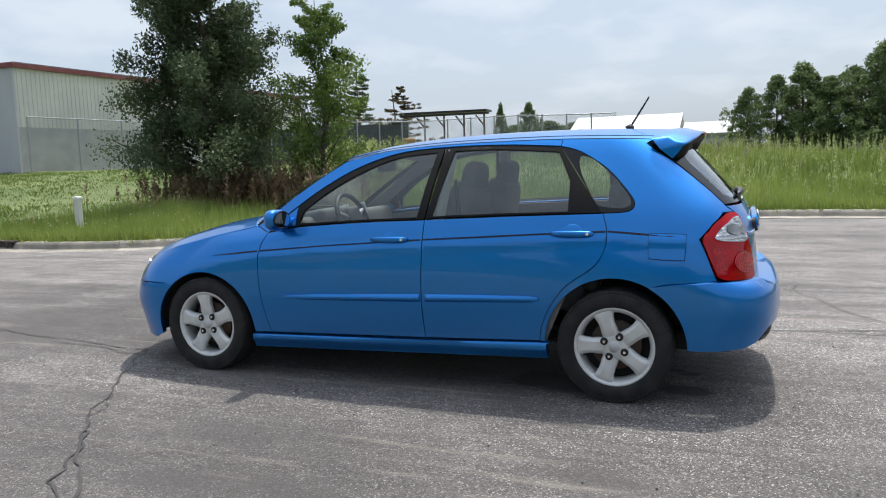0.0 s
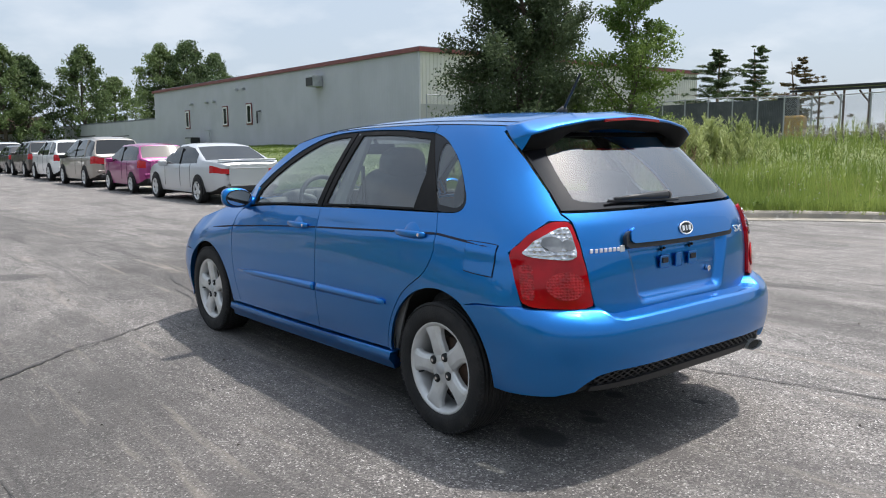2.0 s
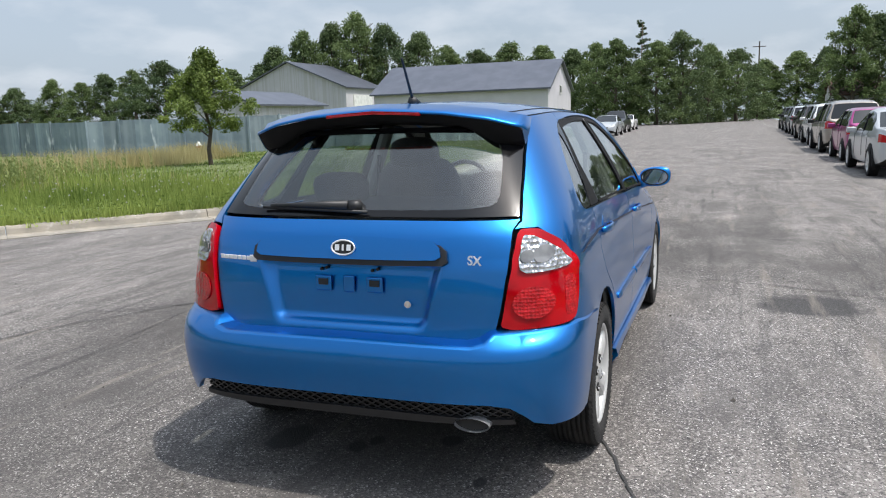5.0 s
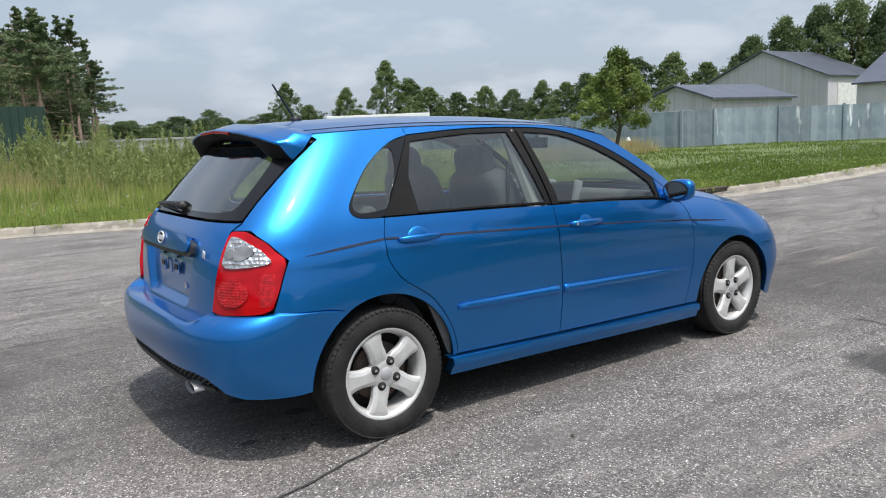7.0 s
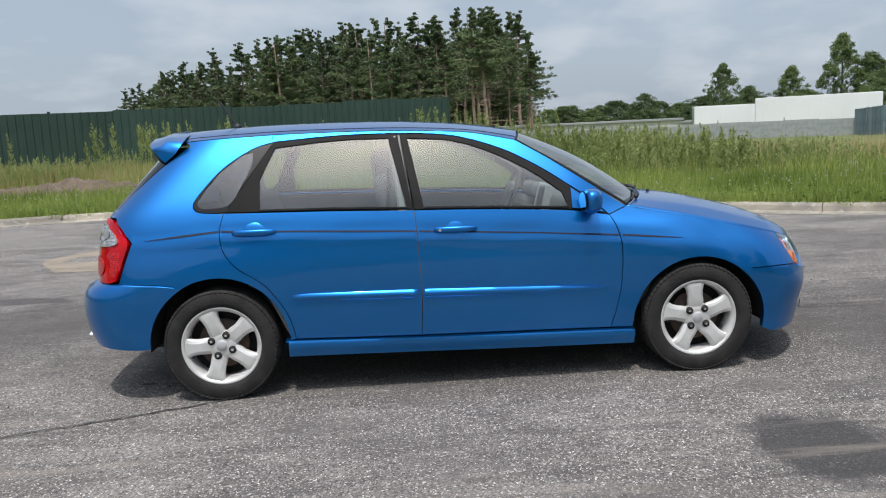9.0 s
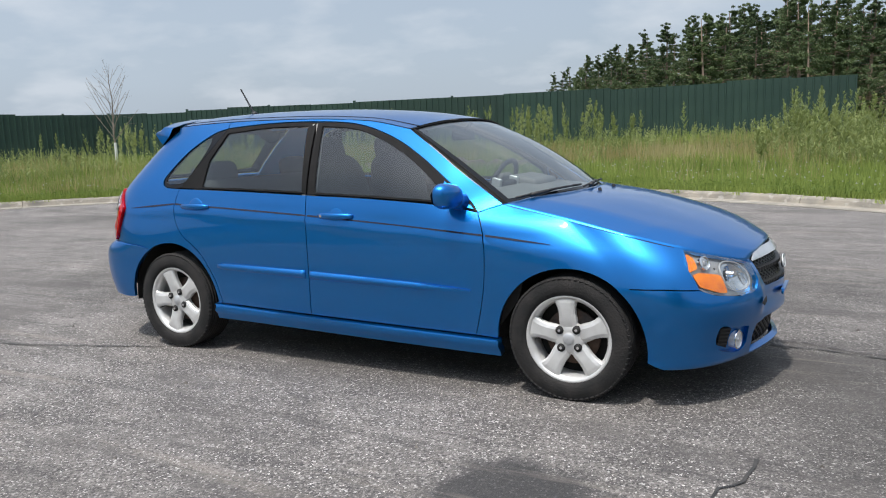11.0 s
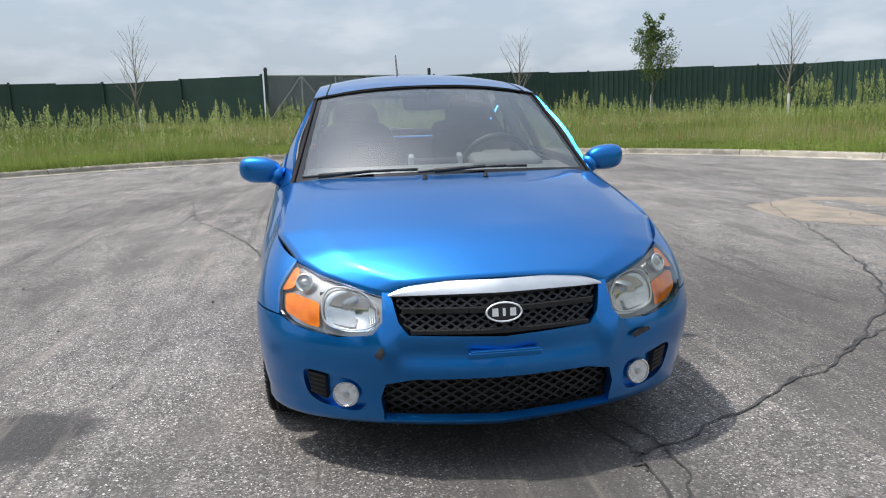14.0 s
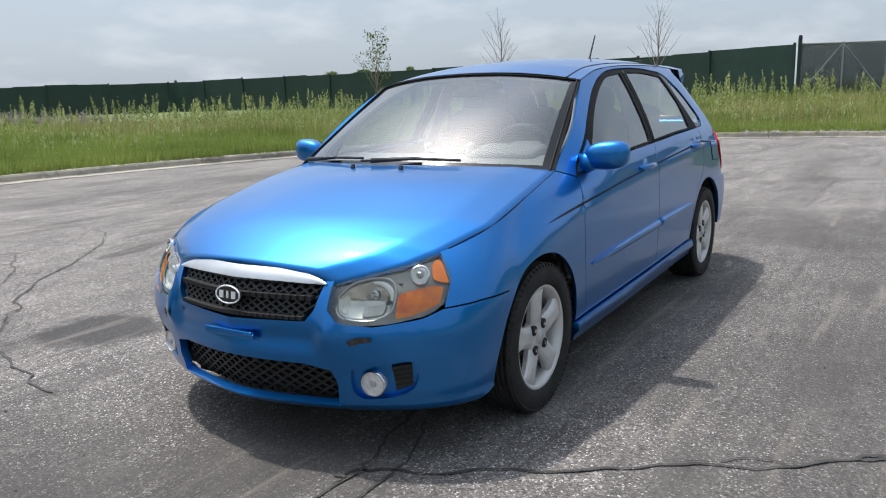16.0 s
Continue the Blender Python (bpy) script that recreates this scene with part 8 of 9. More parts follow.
crack([(7.20, 4.71), (7.55, 3.30), (7.41, 1.43), (7.3, -0.5), (7.5, -3.2), (7.3, -5.4)], 0.04, 7)
crack([(-2.91, 4.42), (-1.45, 3.82), (-0.44, 3.36), (0.27, 2.92), (0.79, 2.53), (1.20, 1.96)], 0.05, 8)
crack([(-6.0, 6.0), (-4.4, 5.0), (-2.91, 4.42)], 0.04, 9)
crack([(1.66, 0.49), (1.92, 0.60), (2.24, 0.62), (2.5, 0.52), (3.1, 0.47)], 0.035, 10)
crack([(-1.23, -7.94), (-1.31, -6.83), (-1.14, -5.79), (-0.81, -5.16), (-0.15, -4.42), (0.89, -3.56), (1.51, -2.76), (1.95, -2.1), (2.2, -1.2)], 0.05, 11)
crack([(1.52, 1.45), (1.13, 2.05)], 0.03, 12)
crack([(-14.4, 4.2), (-12.5, 4.6), (-10.2, 3.6), (-8.5, 2.8), (-7.4, 2.8), (-6.4, 3.2), (-6.66, 4.4)], 0.05, 13)
crack([(7.853, 1.4), (9.5, 2.1), (11.3, 1.6), (14.0, 2.4)], 0.05, 14)
crack([(10.8, -4.8), (10.2, -1.0), (10.6, 2.0), (10.3, 5.5)], 0.05, 15)
crack([(16.0, -5.2), (15.8, 0.0), (16.2, 5.4)], 0.05, 16)
crack([(-6.66, 4.4), (-4.5, 3.2), (-2.3, 2.4), (0.4, 2.6)], 0.025, 17)
crack([(-0.81, -5.16), (0.9, -5.0), (3.6, -4.2), (6.2, -4.4)], 0.035, 18)
crack([(-9, -8.2), (-6.5, -6.9), (-4.1, -7.1), (-1.3, -6.8)], 0.04, 19)
crack([(-12.0, 8.5), (-9.5, 6.8), (-7.7, 6.6), (-6.0, 6.0)], 0.04, 20)

crack([(-5.4, -8.9), (-5.78, -8.08), (-5.93, -7.09), (-5.94, -5.93), (-5.5, -4.9)], 0.04, 21)
crack([(-6.67, -8.07), (-7.85, -7.82), (-7.58, -6.53), (-10.16, -6.04), (-12.4, -5.6)], 0.045, 22)
crack([(-2.55, 11.9), (-2.62, 10.6), (-2.80, 8.93), (-2.52, 7.12), (-2.75, 6.3)], 0.05, 23)
crack([(-3.9, 5.6), (-2.83, 5.14), (-1.73, 4.67), (-0.4, 4.3)], 0.03, 24)
crack([(-1.3, -5.9), (-1.78, -4.94), (-2.23, -4.02), (-2.55, -3.3)], 0.035, 25)


def blot(points, mat, label_seed):
    r = random.Random(label_seed)
    p = spline(list(points) + [points[0]], 8)[:-1]
    p = p + np.array([[r.gauss(0, 0.02), r.gauss(0, 0.02)] for _ in p])
    v, f = fill_outline(p, 0.25)
    z = gutter(v[:, 0], v[:, 1]) + 0.003
    return part("stain", mesh_of("stain", np.column_stack([v, z]), f, mat), None, cracks_root)


m_sand = material("sandy_patch", (0.26, 0.215, 0.165), 0.95, second=(0.19, 0.165, 0.135), scale=3, bump=0.6, bump_scale=50)
blot([(-4.6, 4.7), (-5.3, 6.1), (-4.6, 7.2), (-3.1, 7.3), (-2.4, 5.8), (-3.2, 4.6)], m_sand, 3)

# grit on the asphalt
GG = np.random.default_rng(8)
k = 700
ang, rad = GG.uniform(0, 2 * np.pi, k), 6.5 * np.sqrt(GG.random(k))
c = np.stack([rad * np.cos(ang), rad * np.sin(ang), np.zeros(k)], 1)
c[:, 2] = gutter(c[:, 0], c[:, 1]) + 0.002
r3 = GG.uniform(0.003, 0.010, (k, 1)) * np.where(GG.random((k, 1)) < 0.06, 1.8, 1.0)
cor = [c + r3 * np.array(d) + GG.normal(0, 0.25, (k, 3)) * r3 for d in ((1, 0, 0), (-0.5, 0.87, 0), (-0.5, -0.87, 0), (0, 0, 0.8))]
m_grit = leafy("road_grit", (0.02, 0.018, 0.016), (0.20, 0.18, 0.16), 0.9, 0.0)
tagged(new("road_grit", tri_mesh("road_grit", np.stack([cor[0], cor[1], cor[3], cor[1], cor[2], cor[3], cor[2], cor[0], cor[3]], 1).reshape(-1, 3, 3), m_grit)), "small dark grit and crumbs on the asphalt", "grit", kind="stuff")

# ---- grass ----
m_grass = leafy("meadow_grass", (0.115, 0.175, 0.032), (0.32, 0.385, 0.10))
m_lawn = leafy("mown_lawn", (0.095, 0.150, 0.028), (0.165, 0.225, 0.050))
m_straw = leafy("dry_grass_stems", (0.30, 0.25, 0.10), (0.50, 0.44, 0.23))
m_spire = leafy("weed_spires", (0.16, 0.21, 0.065), (0.36, 0.40, 0.16))
m_bloom = leafy("small_white_blooms", (0.42, 0.42, 0.38), (0.66, 0.66, 0.6))
m_purple = leafy("grey_purple_weeds", (0.17, 0.165, 0.14), (0.27, 0.25, 0.23))
GR = np.random.default_rng(5)


def bare(x, y):
    """The strip of bare earth in the north field."""
    u, v = (x + 8.8) / 4.9, (y - 18.0 + 0.13 * (x + 8.8)) / 1.15
    return u * u + v * v + 0.25 * np.sin(x * 2.1) * np.sin(y * 3.3 + x) < 1


def scatter(n, x0, x1, y0, y1, dmin, dmax, want=None, power=1.0):
    """Points on the verges, dmin to dmax metres behind the kerb, denser near it."""
    x, y = GR.uniform(x0, x1, n), GR.uniform(y0, y1, n)
    d = kerb_distance(x, y)
    keep = (d > dmin) & (d < dmax) & ~on_road(x, y) & ~bare(x, y)
    if power != 1.0:
        keep &= GR.random(n) < (1 - (d - dmin) / (dmax - dmin)) ** power
    if want is not None:
        keep &= want(x, y, d)
    return x[keep], y[keep], d[keep]


def along_kerb(n, s0, s1, dmin, dmax, power=1.6):
    """Points behind the kerb between two arc lengths."""
    s, d = GR.uniform(s0, s1, n), dmin + (dmax - dmin) * GR.random(n) ** power
    p = [np.interp(s, KERB_ARC, KERB[:, k]) + np.interp(s, KERB_ARC, KERB_N[:, k]) * d for k in (0, 1)]
    dd = kerb_distance(*p)
    keep = ~on_road(*p) & (dd > dmin * 0.9)
    return p[0][keep], p[1][keep], dd[keep]


def blades(name, x, y, z, h, w, per, lean, spread, mat, label, category):
    """Blades of grass as thin triangles, several to a tuft."""
    n = len(x)
    x, y, z, h, w = [np.repeat(np.broadcast_to(a, (n,)), per) for a in (x, y, z, h, w)]
    k = len(x)
    a = GR.uniform(0, 2 * np.pi, k)
    off = GR.uniform(0, spread, k)
    b = GR.uniform(0, 2 * np.pi, k)
    bx, by = x + off * np.cos(b), y + off * np.sin(b)
    hh = h * GR.uniform(0.45, 1.1, k)
    tilt = hh * GR.uniform(0, lean, k)
    c = GR.uniform(0, 2 * np.pi, k)
    v = np.zeros((k, 3, 3), np.float32)
    v[:, 0] = np.stack([bx - w * np.cos(a), by - w * np.sin(a), z - 0.02], 1)
    v[:, 1] = np.stack([bx + w * np.cos(a), by + w * np.sin(a), z - 0.02], 1)
    v[:, 2] = np.stack([bx + tilt * np.cos(c), by + tilt * np.sin(c), z + hh], 1)
    return tagged(new(name, tri_mesh(name, v, mat)), label, category, kind="stuff")


def spires(name, x, y, z, h, mat, label, leaf=0.05, count=30, r=0.07, foot=0.25):
    """Upright weeds: a stem with many short upturned leaves that make a tapering plume."""
    n = len(x)
    t = foot + (1 - foot) * GR.random((n, count))
    f = (t - foot) / (1 - foot)
    rad = r * (0.25 + np.sin(np.pi * np.clip(f, 0, 1) ** 0.7)) * GR.uniform(0.6, 1.2, (n, count)) * (0.6 + 0.4 * h[:, None])
    a = GR.uniform(0, 2 * np.pi, (n, count))
    lean = GR.normal(0, 0.06, (n, 2))
    lx, ly = x[:, None] + h[:, None] * lean[:, :1] * t ** 2, y[:, None] + h[:, None] * lean[:, 1:] * t ** 2
    base = np.stack([lx, ly, z[:, None] + h[:, None] * t], -1)
    tip = base + np.stack([rad * np.cos(a), rad * np.sin(a), rad * GR.uniform(0.4, 1.6, t.shape)], -1)
    side = np.stack([-np.sin(a), np.cos(a), np.zeros_like(a)], -1) * (leaf * 0.35)
    mid = (base + tip) / 2
    v = np.stack([base, mid + side, tip, base, tip, mid - side], 2).reshape(-1, 3, 3)
    stem = np.zeros((n, 3, 3))
    stem[:, 0] = np.stack([x - 0.008, y, z], 1)
    stem[:, 1] = np.stack([x + 0.008, y, z], 1)
    stem[:, 2] = np.stack([x + h * lean[:, 0], y + h * lean[:, 1], z + h], 1)
    return tagged(new(name, tri_mesh(name, np.concatenate([v, stem]), mat)), label, "weeds", kind="stuff")


LAWN = lambda x, y: (x > 13.0) & (y < -6) | (x > 11) & (y > 5)
S_ALL = (KERB_ARC[0] + 100, KERB_ARC[-1] - 100)
# close verge, then meadow, thinner with distance
gx, gy, gd = along_kerb(60000, *S_ALL, 0.14, 5.0, 1.7)
far = np.hypot(gx, gy)
m = ~LAWN(gx, gy)
blades("verge_grass", gx[m], gy[m], land_z(gx[m], gy[m]), 0.16 + 0.20 * np.clip(gd[m] / 3, 0, 1) + 0.1 * (gy[m] < -3), 0.011, 5, 0.55, 0.10, m_grass, "long green verge grass behind the kerb", "grass")
blades("lawn_grass", gx[~m], gy[~m], land_z(gx[~m], gy[~m]), 0.13, 0.009, 5, 0.6, 0.10, m_lawn, "short lawn grass beside the street", "grass")
gx, gy, gd = scatter(60000, -45, 30, -45, 36, 3.0, 24, lambda x, y, d: ~LAWN(x, y))
blades("meadow_grass", gx, gy, land_z(gx, gy), 0.42 + 0.2 * np.sin(gx * 0.4) * np.sin(gy * 0.37), 0.018, 6, 0.5, 0.25, m_grass, "rough meadow grass in the open field", "grass")
gx, gy, gd = scatter(26000, -45, 30, -45, 36, 1.2, 26, lambda x, y, d: ~LAWN(x, y) & (np.sin(x * 0.5 + 2) + np.sin(y * 0.43 + x * 0.2) > 0.1))
blades("dry_stems", gx, gy, land_z(gx, gy), 0.62, 0.007, 4, 0.35, 0.2, m_straw, "dry straw-coloured grass stems", "grass")
gx, gy, gd = scatter(46000, 10, 60, -27, 34, 0.3, 20, lambda x, y, d: LAWN(x, y))
blades("lawn_grass", gx, gy, land_z(gx, gy), 0.10, 0.02, 4, 0.8, 0.2, m_lawn, "short mown lawn grass", "grass")
# weeds before the green fence and in the fields
NORTH = lambda x, y: (y > 17) & (y < 30.3 + 0.13 * np.minimum(x, 0))
gx, gy, gd = scatter(3600, -34, 14, 15, 30.5, 5.5, 22, lambda x, y, d: NORTH(x, y) & (np.sin(x * 0.9) + np.sin(x * 0.37 + y) > -0.2))
spires("weed_spires", gx, gy, land_z(gx, gy), GR.uniform(0.5, 0.95, len(gx)), m_spire, "tall leafy weeds before the fence")
gx, gy, gd = scatter(420, -34, 6, 19, 30.0, 8.0, 22, lambda x, y, d: NORTH(x, y) & (np.sin(x * 1.7) + np.sin(x * 0.6) > 0.0))
spires("weed_plumes", gx, gy, land_z(gx, gy), GR.uniform(1.2, 2.0, len(gx)), m_spire, "very tall single weed plumes before the fence", 0.07, 70, 0.10, 0.3)
gx, gy, gd = scatter(9000, -36, 2, 18.5, 29, 6.0, 20, lambda x, y, d: (y < 28.5 + 0.13 * np.minimum(x, 0)) & (np.sin(x * 0.31) + np.sin(y * 0.7 + x * 0.13) > -0.7))
blades("dry_grass", gx, gy, land_z(gx, gy), 0.60, 0.010, 5, 0.35, 0.25, m_straw, "dry yellow-brown grass before the green fence", "grass")
gx, gy, gd = scatter(5200, 1, 26, 12, 34, 4.5, 20, lambda x, y, d: (y > 13) & (x < 12.5))
spires("weed_spires", gx, gy, land_z(gx, gy), GR.uniform(0.45, 0.85, len(gx)), m_spire, "dense knee-high weeds beside the fence")
gx, gy, gd = scatter(420, 0, 9, 13, 30, 5.0, 18)
spires("weed_plumes", gx, gy, land_z(gx, gy), GR.uniform(0.85, 1.3, len(gx)), m_spire, "tall pale weed plumes in the dense weeds", 0.07, 60, 0.10, 0.3)
gx, gy, gd = scatter(6500, -40, 12, -36, 20, 1.0, 22, lambda x, y, d: (y < -13) | (x < -19))
spires("weed_spires", gx, gy, land_z(gx, gy), GR.uniform(0.4, 1.0, len(gx)), m_spire, "knee-high leafy weeds in the meadow", count=22)
gx, gy, gd = scatter(16000, -40, -12, -32, 17, 1.5, 19, lambda x, y, d: np.sin(x * 0.33 + 1) + np.sin(y * 0.41 + x * 0.15) > -0.9)
blades("dry_grass", gx, gy, land_z(gx, gy), 0.50, 0.010, 4, 0.4, 0.25, m_straw, "dry straw-coloured grass along the west field", "grass")
gx, gy, gd = scatter(900, -40, -14, -36, 14, 7.0, 22, lambda x, y, d: (x < -22) | (y < -16))
spires("weed_plumes", gx, gy, land_z(gx, gy), GR.uniform(0.9, 1.5, len(gx)), m_spire, "tall pale weed plumes along the west fence", 0.07, 50, 0.09, 0.3)
gx, gy, gd = scatter(1500, -16, 12, -40, -24, 10.0, 28, lambda x, y, d: np.sin(x * 0.35) + np.cos(y * 0.3) > -0.2)
spires("grey_weeds", gx, gy, land_z(gx, gy), GR.uniform(0.35, 0.75, len(gx)), m_purple, "grey-purple seeding weeds", 0.06, 30, 0.12)
gx, gy = GR.normal(10.2, 1.0, 130), GR.normal(-19.0, 0.7, 130)
spires("feathery_shrub", gx, gy, land_z(gx, gy), GR.uniform(0.6, 1.4, len(gx)), m_spire, "pale feathery shrubs beside the young tree", 0.05, 70, 0.20, 0.1)
gx, gy = GR.uniform(11, 26, 2600), GR.normal(0, 0.8, 2600)
gy = np.interp(gx, [11, 19, 26], [20.5, 19.5, 21.0]) + gy
blades("straw_clumps", gx, gy, land_z(gx, gy), 0.75, 0.008, 5, 0.4, 0.2, m_straw, "dry straw-coloured grass before the grey fence", "grass")
# low broad-leaved weeds behind the kerb
gx, gy, gd = along_kerb(26000, *S_ALL, 0.12, 2.4, 1.5)
k = len(gx)
c = np.stack([gx, gy, land_z(gx, gy) + GR.uniform(0.01, 0.16, k)], 1)
u, w = GR.normal(0, 1, (k, 3)) * (1, 1, 0.35), GR.normal(0, 1, (k, 3)) * (1, 1, 0.35)
u, w = u / np.linalg.norm(u, axis=1)[:, None] * GR.uniform(0.025, 0.06, (k, 1)), w / np.linalg.norm(w, axis=1)[:, None] * 0.02
tagged(new("low_weeds", tri_mesh("low_weeds", np.stack([c - u, c + w, c + u, c - u, c + u, c - w], 1).reshape(-1, 3, 3), m_lawn)), "low broad-leaved weeds along the kerb", "weeds", kind="stuff")
# gravel before the gate
m_gravel = leafy("pale_gravel", (0.20, 0.17, 0.15), (0.62, 0.58, 0.54), 0.9, 0.0)
k = 2600
ang, dd = GR.uniform(-0.09, 0.40, k), np.abs(GR.normal(0.0, 0.55, k)) - 0.35
s_mid = KERB_ARC[np.argmin(np.hypot(KERB[:, 0] + 18.6, KERB[:, 1] - 1.0))]
ss = s_mid - 3.5 + 8.0 * GR.random(k)
gp = [np.interp(ss, KERB_ARC, KERB[:, j]) + np.interp(ss, KERB_ARC, KERB_N[:, j]) * dd for j in (0, 1)]
gzz = np.where(dd < 0.0, gutter(gp[0], gp[1]), np.where(dd < 0.17, gutter(gp[0], gp[1]) + KERB_H, land_z(gp[0], gp[1]) + 0.02))
c = np.stack([gp[0], gp[1], gzz], 1)
r3 = GR.uniform(0.012, 0.04, (k, 1))
cor = [c + r3 * np.array(d) + GR.normal(0, 0.2, (k, 3)) * r3 for d in ((1, 0, 0), (-0.5, 0.87, 0), (-0.5, -0.87, 0), (0, 0, 0.9))]
st_v = np.stack([cor[0], cor[1], cor[3], cor[1], cor[2], cor[3], cor[2], cor[0], cor[3]], 1).reshape(-1, 3, 3)
tagged(new("gravel", tri_mesh("gravel", st_v, m_gravel)), "loose pale gravel spilled over the kerb", "gravel", kind="stuff")
gx, gy, gd = along_kerb(3500, *S_ALL, 0.4, 6.0, 1.0)
v = []
for x, y, z in zip(gx, gy, land_z(gx, gy)):
    h = z + GR.uniform(0.12, 0.35)
    a = GR.uniform(0, 3)
    c, s_ = 0.018 * math.cos(a), 0.018 * math.sin(a)
    v += [[(x - c, y - s_, h), (x + c, y + s_, h), (x, y, h + 0.03)], [(x - s_, y + c, h + 0.005), (x + s_, y - c, h + 0.005), (x, y, h + 0.03)]]
tagged(new("small_blooms", tri_mesh("small_blooms", v, m_bloom)), "tiny white flowers in the verge grass", "flowers", kind="stuff")
gx, gy, gd = along_kerb(500, *S_ALL, 0.0, 0.12, 1.0)
blades("kerb_weeds", gx - 0.0, gy, gutter(gx, gy) + KERB_H - 0.02, 0.10, 0.008, 9, 1.2, 0.10, m_grass, "weeds growing over the kerb joints", "weeds")

# bare earth in the north field
ea = np.linspace(0, 2 * np.pi, 60, endpoint=False)
eo = np.stack([-8.8 + 5.2 * np.cos(ea), 18.0 - 0.13 * 5.2 * np.cos(ea) + 1.35 * np.sin(ea)], 1)
pv, pf = fill_outline(eo, 0.16)
e = np.clip(1.3 * (1 - np.hypot((pv[:, 0] + 8.8) / 5.2, (pv[:, 1] - 18.0 + 0.13 * (pv[:, 0] + 8.8)) / 1.35)), 0, 1)
lump = 0.16 * np.sin(pv[:, 0] * 2.3 + np.sin(pv[:, 1] * 3)) * np.sin(pv[:, 1] * 3.1 + 0.7) + 0.05 * np.sin(pv[:, 0] * 9 + pv[:, 1] * 7) + GR.normal(0, 0.03, len(pv))
tagged(new("bare_earth", mesh_of("bare_earth", np.column_stack([pv, land_z(pv[:, 0], pv[:, 1]) - 0.04 + e ** 0.6 * (0.30 + lump)]), pf, m_bare, False)), "bare lumpy brown earth in the grass", "soil", kind="structure")

# ---- trees ----
m_leaf_dark = leafy("dark_green_leaves", (0.034, 0.054, 0.025), (0.115, 0.155, 0.074))
m_leaf_mid = leafy("green_leaves", (0.055, 0.095, 0.022), (0.155, 0.215, 0.055))
m_leaf_light = leafy("light_green_leaves", (0.075, 0.130, 0.026), (0.24, 0.32, 0.08))
m_needle = leafy("pine_needles", (0.036, 0.064, 0.026), (0.135, 0.180, 0.080), through_light=0.1)
m_needle_brown = leafy("browning_needles", (0.07, 0.05, 0.02), (0.16, 0.12, 0.05), through_light=0.1)


def limb_set(h, r, seed, first=0.25, n=9, reach=0.4, up=0.5):
    """Trunk and limbs as rods. Returns the bmesh and the limbs' ends."""
    rr = random.Random(seed)
    bm = bmesh.new()
    pts = [Vector((0, 0, 0))]
    for k in range(1, 7):
        pts.append(Vector((rr.gauss(0, 0.012) * h, rr.gauss(0, 0.012) * h, h * 0.92 * k / 6)))
    for k in range(6):
        rod(pts[k], pts[k + 1], r * (1 - k / 6.6), r * (1 - (k + 1) / 6.6), 8, bm)
    ends = []
    for k in range(n):
        f = first + (0.9 - first) * (k + rr.random() * 0.6) / n
        p = pts[min(5, int(f * 6))].lerp(pts[min(6, int(f * 6) + 1)], f * 6 % 1)
        a = k * 2.4 + rr.random()
        L = h * reach * (1.1 - 0.75 * f) * rr.uniform(0.7, 1.15)
        q = p + Vector((math.cos(a) * L, math.sin(a) * L, L * up * rr.uniform(0.6, 1.3)))
        rod(p, q, r * 0.42 * (1.1 - f), r * 0.1, 6, bm)
        ends += [(p.lerp(q, 0.35), L), (p.lerp(q, 0.6), L), (p.lerp(q, 0.82), L), (q, L)]
        for _ in range(2):
            t = p.lerp(q, rr.uniform(0.4, 0.9))
            u = t + Vector((rr.gauss(0, 1), rr.gauss(0, 1), abs(rr.gauss(0.5, 0.6)))).normalized() * L * 0.45
            rod(t, u, r * 0.16 * (1.1 - f), r * 0.04, 5, bm)
            ends.append((u, L * 0.7))
    return bm, ends


def leaves(centers, count, size, spread, seed, droop=0.0, thin=0.5, far=False):
    """Loose leaves in clumps round the given centres; each leaf is a bent pair of triangles, a far one a single triangle."""
    g = np.random.default_rng(seed)
    c = np.array([tuple(p) for p, _ in centers])
    s = np.array([l for _, l in centers])
    i = g.integers(0, len(c), count)
    d = g.normal(0, 1, (count, 3))
    d /= np.linalg.norm(d, axis=1)[:, None]
    p = c[i] + d * (g.random(count)[:, None] ** 0.55) * (spread * s[i])[:, None] * np.array([1, 1, 0.75])
    p[:, 2] -= droop * g.random(count)
    u = g.normal(0, 1, (count, 3))
    u /= np.linalg.norm(u, axis=1)[:, None]
    w = np.cross(u, g.normal(0, 1, (count, 3)))
    w /= np.linalg.norm(w, axis=1)[:, None]
    sz = size * g.uniform(0.6, 1.3, count)[:, None]
    a, b = p - u * sz, p + u * sz
    l, r = p + w * sz * thin, p - w * sz * thin
    if far:
        return np.stack([a, l, b], 1)
    return np.stack([a, l, b, a, b, r], 1).reshape(-1, 3, 3)


def egg(h, base, wide, n, seed, size=0.13):
    """Clump centres that fill an egg-shaped crown, most of them near its skin."""
    g = np.random.default_rng(seed)
    out = []
    for _ in range(n):
        f = g.random() ** 0.85
        rr = wide * h * max(0.05, math.sin(math.pi * min(1, 0.14 + 0.85 * f) ** (0.62 + 0.06 * (seed % 5)))) ** 0.8 * math.sqrt(g.uniform(0.25, 1.0)) * g.uniform(0.85, 1.1)
        a = g.uniform(0, 6.283)
        rr *= 1 + 0.26 * math.sin(2 * a + seed + 5 * f) + 0.22 * math.sin(3 * a + 2.3 * seed - 9 * f) + 0.16 * math.sin(5 * a - seed + 14 * f)
        out.append((Vector((rr * math.cos(a), rr * math.sin(a), h * (base + (0.96 - base) * f))), h * size * g.uniform(0.6, 1.2)))
    return out


